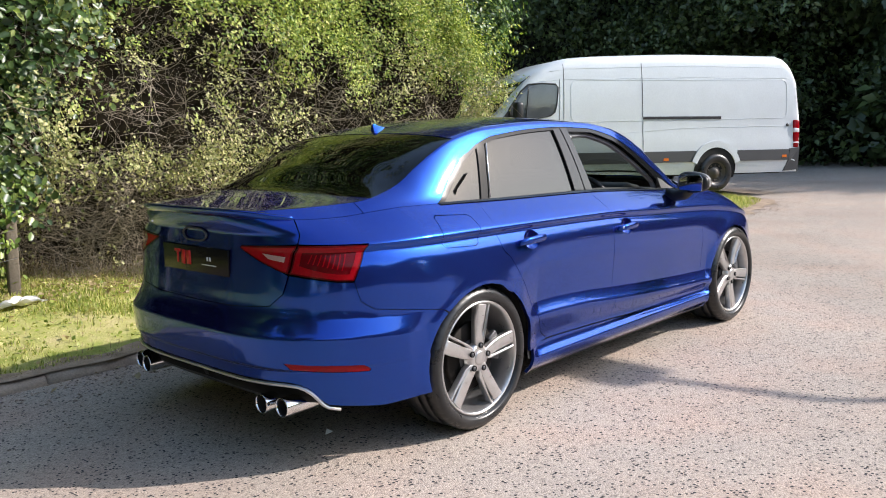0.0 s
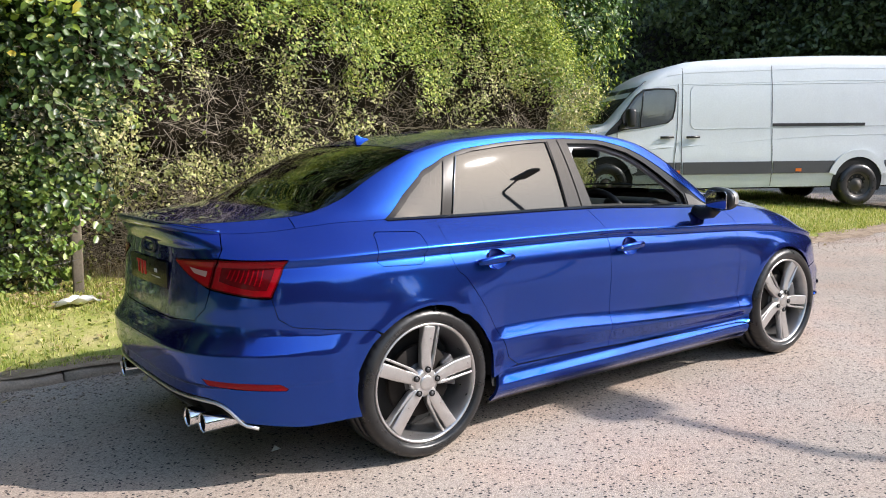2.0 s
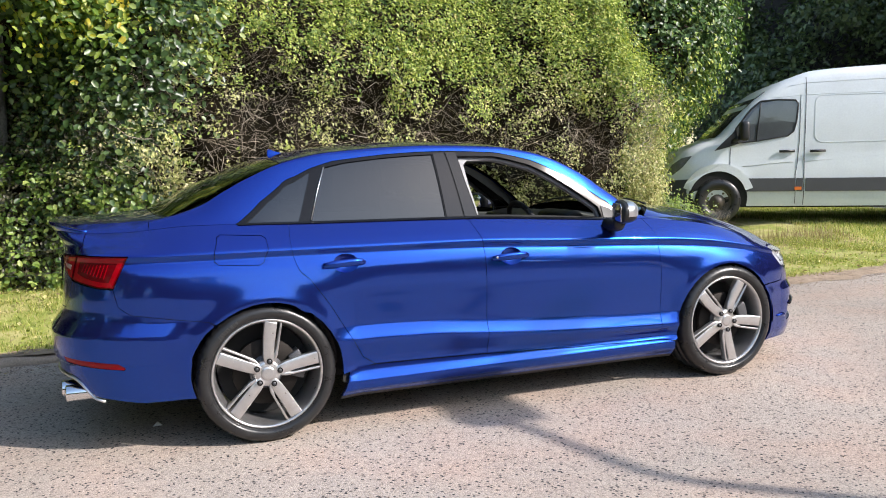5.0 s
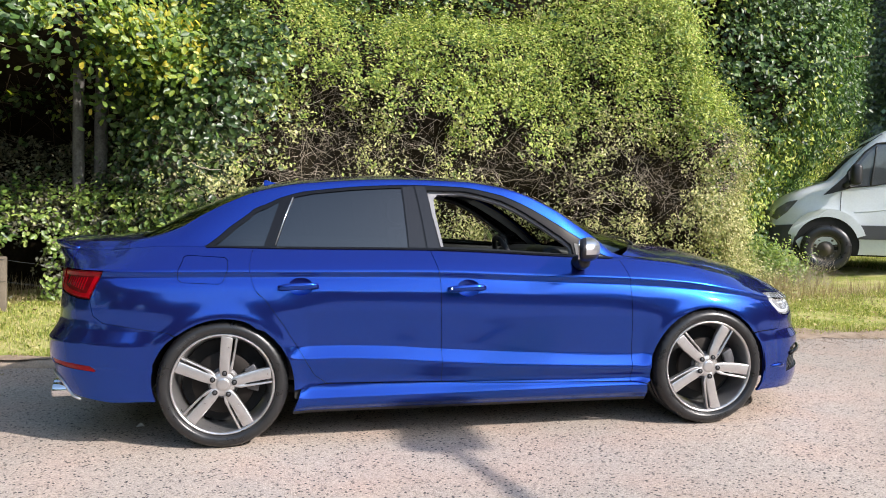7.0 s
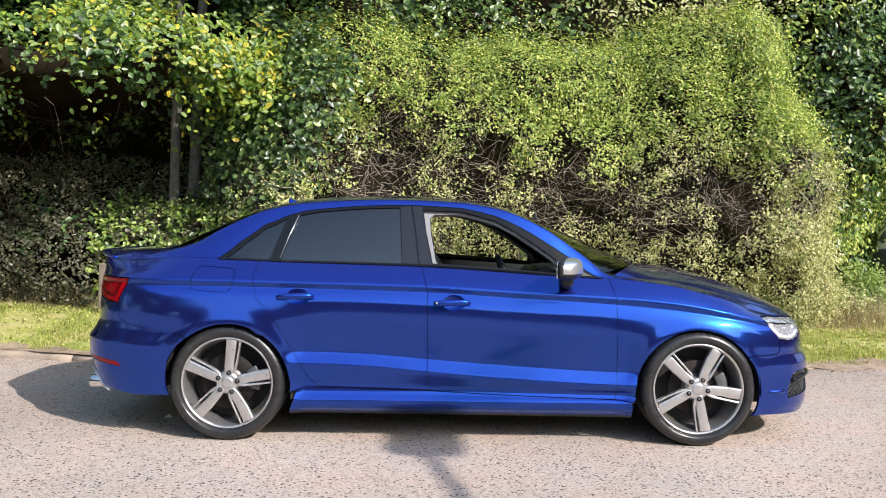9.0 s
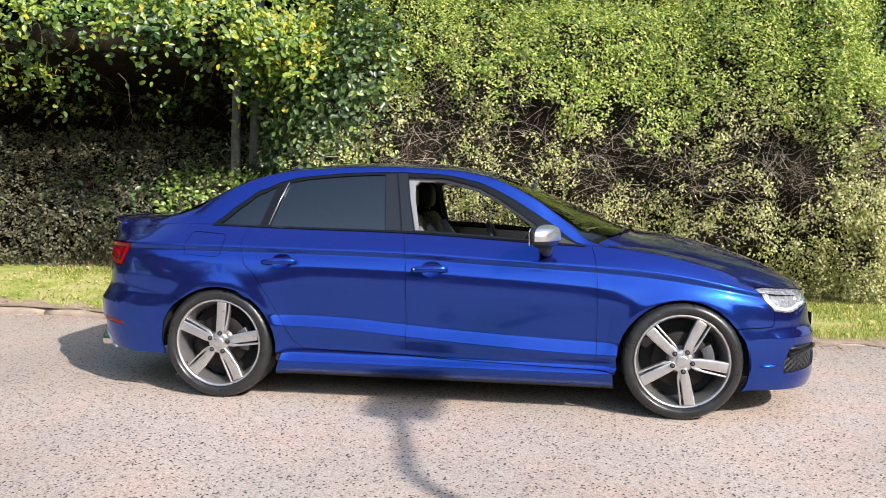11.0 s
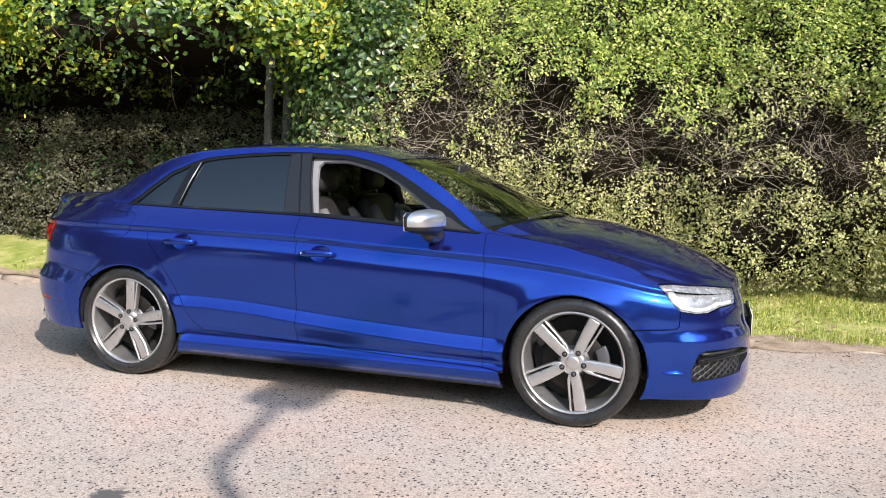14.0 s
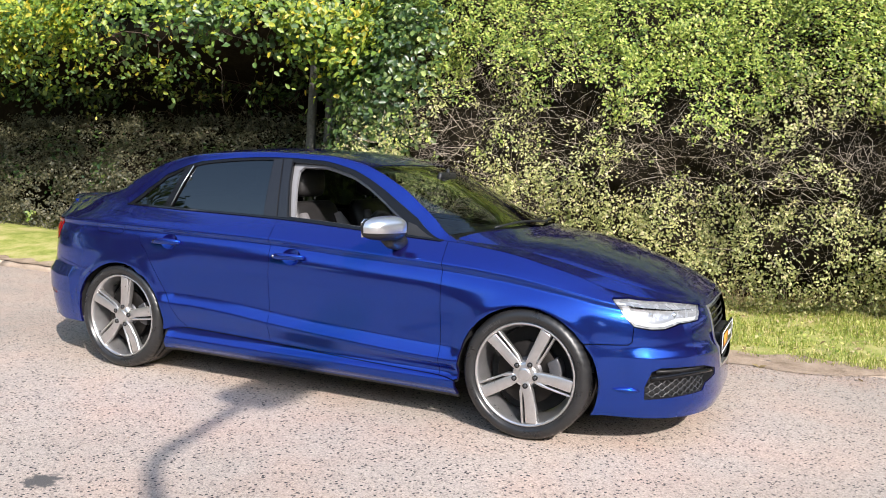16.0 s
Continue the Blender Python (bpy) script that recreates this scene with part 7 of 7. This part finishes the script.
for hx, hz in ARCHES:
    for sd in (0, 1):
        bm = bmesh.new()
        spin(bm, [(0.20, -0.005), (0.215, -0.02), (0.27, -0.03), (0.325, -0.02), (0.343, 0.01), (0.343, 0.2), (0.30, 0.22)], 40)
        wv = part("wheel", bm, RUBBER, van, "steel van wheel with black tyre")
        wv.matrix_local = pose(hx, VY + 0.022 if sd == 0 else VY - VW + 0.008, hz, 0, 0, 180 if sd == 0 else 0)
        bm = bmesh.new()
        spin(bm, [(0.0001, -0.015), (0.05, -0.015), (0.06, 0.005), (0.09, 0.01), (0.12, 0.045), (0.165, 0.04), (0.19, 0.0), (0.205, -0.005), (0.205, 0.12)], 36)
        for k in range(10):
            a = 2 * math.pi * k / 10
            box(bm, 0.145 * math.sin(a), 0.033, 0.145 * math.cos(a), 0.035, 0.02, 0.035, 0.006)
        part("steel_rim", bm, mat("steel_rim_grey", (0.075, 0.062, 0.05), 0.6, metal=0.1, vary=0.3) if hx == 0 and sd == 0 else bpy.data.materials["steel_rim_grey"], wv, "grey steel rim")


# ---- trees, far woods, street lamp, small things ----
def crown(name, blobs, per, size, material, parent, seed, out_w=0.8, aspect=0.6, label=""):
    """Leaves on the skins of many uneven clumps."""
    gg = np.random.default_rng(seed)
    cs, ns, sz = [], [], []
    for (cx_, cy_, cz_, r) in blobs:
        k = int(per * r * r)
        d = gg.normal(0, 1, (k, 3))
        d /= np.linalg.norm(d, axis=1, keepdims=True)
        rad = r * (0.55 + 0.5 * gg.uniform(0, 1, (k, 1)) ** 0.6)
        wob = 1 + 0.22 * np.sin(d[:, :1] * 5 + cx_) * np.sin(d[:, 1:2] * 6 + cy_) + 0.12 * np.sin(d[:, 2:] * 9)
        cs.append(np.array([cx_, cy_, cz_]) + d * rad * wob * [1, 1, 0.8])
        ns.append(d * out_w + [0, 0, 0.5])
        sz.append(gg.uniform(size * 0.6, size * 1.3, k))
    return leaves(name, np.concatenate(cs), np.concatenate(sz), np.concatenate(ns), material, parent, aspect=aspect, seed=seed + 1, label=label)


def trunk(parent, base, height, r, limbs, seed):
    gg = np.random.default_rng(seed)
    bm = bmesh.new()
    pts, x, y = [], base[0], base[1]
    for k in range(9):
        pts.append((x, y, base[2] + height * k / 8))
        x, y = x + gg.normal(0, 0.05), y + gg.normal(0, 0.05)
    tube(bm, pts, [r * (1 - 0.6 * k / 8) * (1.35 if k == 0 else 1) for k in range(9)], 12)
    for j in range(limbs):
        k = int(gg.integers(3, 9))
        p0 = Vector(pts[min(k, 8)])
        a = gg.uniform(0, 2 * math.pi)
        d = Vector((math.cos(a), math.sin(a), gg.uniform(0.2, 0.8)))
        q = [p0]
        for s in range(4):
            q.append(q[-1] + d * height * 0.10)
            d = (d + Vector(gg.normal(0, 0.25, 3))).normalized()
        tube(bm, q, [r * 0.38 * (1 - 0.2 * s) for s in range(5)], 7)
    return part("trunk", bm, BARK, parent)


gt = np.random.default_rng(8)
for px, py, sd, lab in ((2.6, 6.4, 61, "tall tree trunk behind the hedge"), (7.4, 6.9, 63, "tree trunk beyond the end of the hedge")):
    tr = empty("tree", pose(px, py, 0.1), label=lab + ", half hidden in leaves", category="tree")
    trunk(tr, (0, 0, 0), 6.0, 0.16, 8, sd)
    bl = [(gt.uniform(-1.4, 1.4), gt.uniform(-0.6, 0.8), gt.uniform(3.0, 7.0), gt.uniform(0.45, 0.9)) for k in range(24)]
    crown("crown", bl, 900, 0.08, TREE_LEAF, tr, sd + 1)

# dark wood that closes the view beyond the van, and the trees across the road
wood = empty("woodland", label="dark dense woodland beyond the van", category="woodland", kind="stuff")
bl = []
for k in range(170):
    u = gt.uniform(0, 1)
    bl.append((27 + gt.uniform(-2.0, 3.0) - 5 * u, -9 + 34 * u, gt.uniform(0.2, 11.0), gt.uniform(1.0, 2.0)))
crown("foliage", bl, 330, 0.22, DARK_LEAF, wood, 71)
# a near-black slab stands in for the shade between the trees
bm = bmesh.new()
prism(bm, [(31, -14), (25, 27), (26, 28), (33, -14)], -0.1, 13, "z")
part("shade", bm, UNDERBODY_SHADE, wood, "near-black slab for the shade deep in the wood")
far = empty("tree_belt", label="belt of trees across the road", category="trees", kind="stuff")
bl = []
for k in range(430):
    a = radians(gt.uniform(140, 372))
    near = max(0.0, 1 - abs(math.degrees(a) - 185) / 45)
    r = gt.uniform(24, 28) - 9 * min(1, 1.6 * near)
    top = 5.2 + 1.6 * math.sin(5 * a) + 1.3 * math.sin(11 * a + 1) + 11.0 * min(1, 1.6 * near)
    bl.append((1 + r * math.cos(a), -1 + r * math.sin(a), gt.uniform(0.3, top), gt.uniform(1.3, 2.3)))
crown("foliage", bl, 110, 0.45, DARK_LEAF, far, 81)

# street lamp that throws the shadow beside the car
lampp = empty("street_lamp", pose(7.10, -7.22, 0), label="grey street lamp with a curved arm across the road", category="street lamp")
GALV = mat("galvanised_steel", (0.32, 0.33, 0.34), 0.5, metal=0.7, vary=0.2)
bm = bmesh.new()
tube(bm, [(0, 0, 0), (0, 0, 1.2), (0, 0, 1.25), (0, 0, 5.36)], [0.07, 0.07, 0.05, 0.04], 14)
part("column", bm, GALV, lampp)
bm = bmesh.new()
tube(bm, [(0, 0, 5.33), (0.02, 0.015, 5.45), (0.06, 0.054, 5.55), (0.158, 0.159, 5.68), (0.192, 0.282, 5.76), (0.185, 0.443, 5.80), (0.17, 0.60, 5.81)], 0.034, 10)
part("arm", bm, GALV, lampp)
bm = bmesh.new()
prism(bm, [(-0.02, 0.545), (0.32, 0.545), (0.34, 0.72), (0.31, 1.18), (0.25, 1.28), (0.06, 1.28), (0.0, 1.18), (-0.03, 0.72)], 5.76, 5.88, "z", 0.03)
part("lantern", bm, GALV, lampp, "grey lantern housing")

# old fence at the foot of the shrubs: two posts and slack wires
fence = empty("fence", label="old fence of weathered wooden posts and thin wire among the shrubs", category="fence")
for px, py, hh_, tw in ((-2.29, 3.10, 0.66, 12), (-0.53, 3.14, 1.02, -8)):
    bm = bmesh.new()
    box(bm, 0, 0, hh_ / 2 - 0.02, 0.080, 0.075, hh_, 0.012, pose(px, py, 0.10, 1.0, 1.5, tw))
    part("post", bm, FENCE_WOOD, fence, "weathered grey wooden post")
for zw_ in (0.42, 0.62):
    bm = bmesh.new()
    tube(bm, [(-2.29 + 1.76 * u, 3.05 - 0.08 * u, 0.10 + zw_ - 0.09 * math.sin(math.pi * u)) for u in np.linspace(0, 1, 9)], 0.0018, 5)
    part("wire", bm, ALLOY_DARK, fence, "rusty fence wire")

# litter and fallen leaves
LITTER = mat("white_litter", (0.72, 0.70, 0.66), 0.8, vary=0.15)
bm = bmesh.new()
v0 = [bm.verts.new(c) for c in ((-0.505, -0.375, 0.004), (-0.455, -0.372, 0.004), (-0.475, -0.345, 0.018), (-0.482, -0.360, 0.022))]
bm.faces.new((v0[0], v0[1], v0[3]))
bm.faces.new((v0[1], v0[2], v0[3]))
bm.faces.new((v0[2], v0[0], v0[3]))
tagged(part("paper_scrap", bm, LITTER, smooth=False), "small white paper scrap on the asphalt", "litter")
bm = bmesh.new()
bmesh.ops.create_grid(bm, x_segments=14, y_segments=9, size=0.5)
for v in bm.verts:
    a, b = v.co.x, v.co.y
    v.co = (-0.62 + a * 0.26 + 0.03 * math.sin(9 * b), 2.78 + b * 0.14 + 0.03 * math.sin(7 * a), 0.225 + 0.025 * abs(math.sin(6 * a + 2 * b)) + 0.02 * math.cos(11 * b + 3 * a))
tagged(part("rag", bm, LITTER), "crumpled white rag lying on the grass", "rag")
k = 900
x = np.concatenate([g.uniform(-3.5, 8, 420), g.uniform(-1.0, 1.6, 480)])
y = verge_edge(x) + g.uniform(-0.25, 1.0, k) ** 1 * (3.4 - verge_edge(x))
y[420:] = 2.75 + g.uniform(0, 0.7, 480)
z = np.where(y > verge_edge(x), verge_z(x, y) + 0.025, 0.012)
tagged(leaves("fallen_leaves", np.stack([x, y, z], 1), g.uniform(0.03, 0.06, k), np.tile([0.0, 0.0, 1.0], (k, 1)), DRY_GRASS, spread=0.35, aspect=0.7, seed=91), "dry brown fallen leaves on the verge", "leaves", kind="stuff")
# brambles grown round the nose of the van
k = 520
bx, by = g.normal(6.85, 0.26, k), g.normal(5.2, 0.22, k)
br = empty("bramble_bush", label="low brambles and dry weeds round the front of the van", category="bush", kind="stuff")
sprigs("bramble_leaf_mass", np.stack([bx, by, verge_z(bx, by) + g.uniform(0.0, 0.55, k) * np.exp(-((bx - 6.8) / 0.5) ** 2)], 1), np.tile([0.0, -0.5, 0.8], (k, 1)), 9, 0.04, BRAMBLE, br, 97, (0.1, 0.3))
bx, by = g.normal(7.0, 0.35, k), g.normal(5.0, 0.25, k)
twigs("dry_stem_mass", np.stack([bx, by, verge_z(bx, by)], 1), np.stack([g.normal(0, 0.4, k), g.normal(-0.2, 0.4, k), np.ones(k)], 1), g.uniform(0.2, 0.5, k), g.uniform(0.001, 0.003, k), TWIG, br, seed=98, wander=0.3)
# tall dry weeds beyond the end of the hedge
k = 1600
x, y = g.normal(6.1, 0.40, k), g.normal(4.55, 0.30, k)
weeds = empty("tall_weeds", label="mound of tall dry weeds beside the hedge", category="weeds", kind="stuff")
blades("dry_stem_mass", x, y, verge_z(x, y), 0.30, 0.6, DRY_GRASS, 0.003, seed=93, parent=weeds)
k = 420
x, y = g.normal(6.1, 0.38, k), g.normal(4.6, 0.28, k)
sprigs("weed_leaf_mass", np.stack([x, y, verge_z(x, y) + g.uniform(0, 0.45, k) * np.exp(-((x - 6.1) / 0.5) ** 2)], 1), np.tile([0.0, -0.4, 0.8], (k, 1)), 8, 0.032, DRY_LEAF, weeds, 95, (0.08, 0.25))
# clover and broad weeds in the turf
k = 5000
x = g.uniform(-4, 9, k)
y = verge_edge(x) + 0.12 + g.uniform(0, 1, k) * (3.9 - verge_edge(x))
tagged(leaves("clover", np.stack([x, y, verge_z(x, y) + g.uniform(0.015, 0.05, k)], 1), g.uniform(0.015, 0.04, k), np.tile([0.0, 0.0, 1.0], (k, 1)), GRASS_BLADE, spread=0.5, aspect=0.8, seed=99), "small broad leaves of clover in the turf", "clover", kind="stuff")
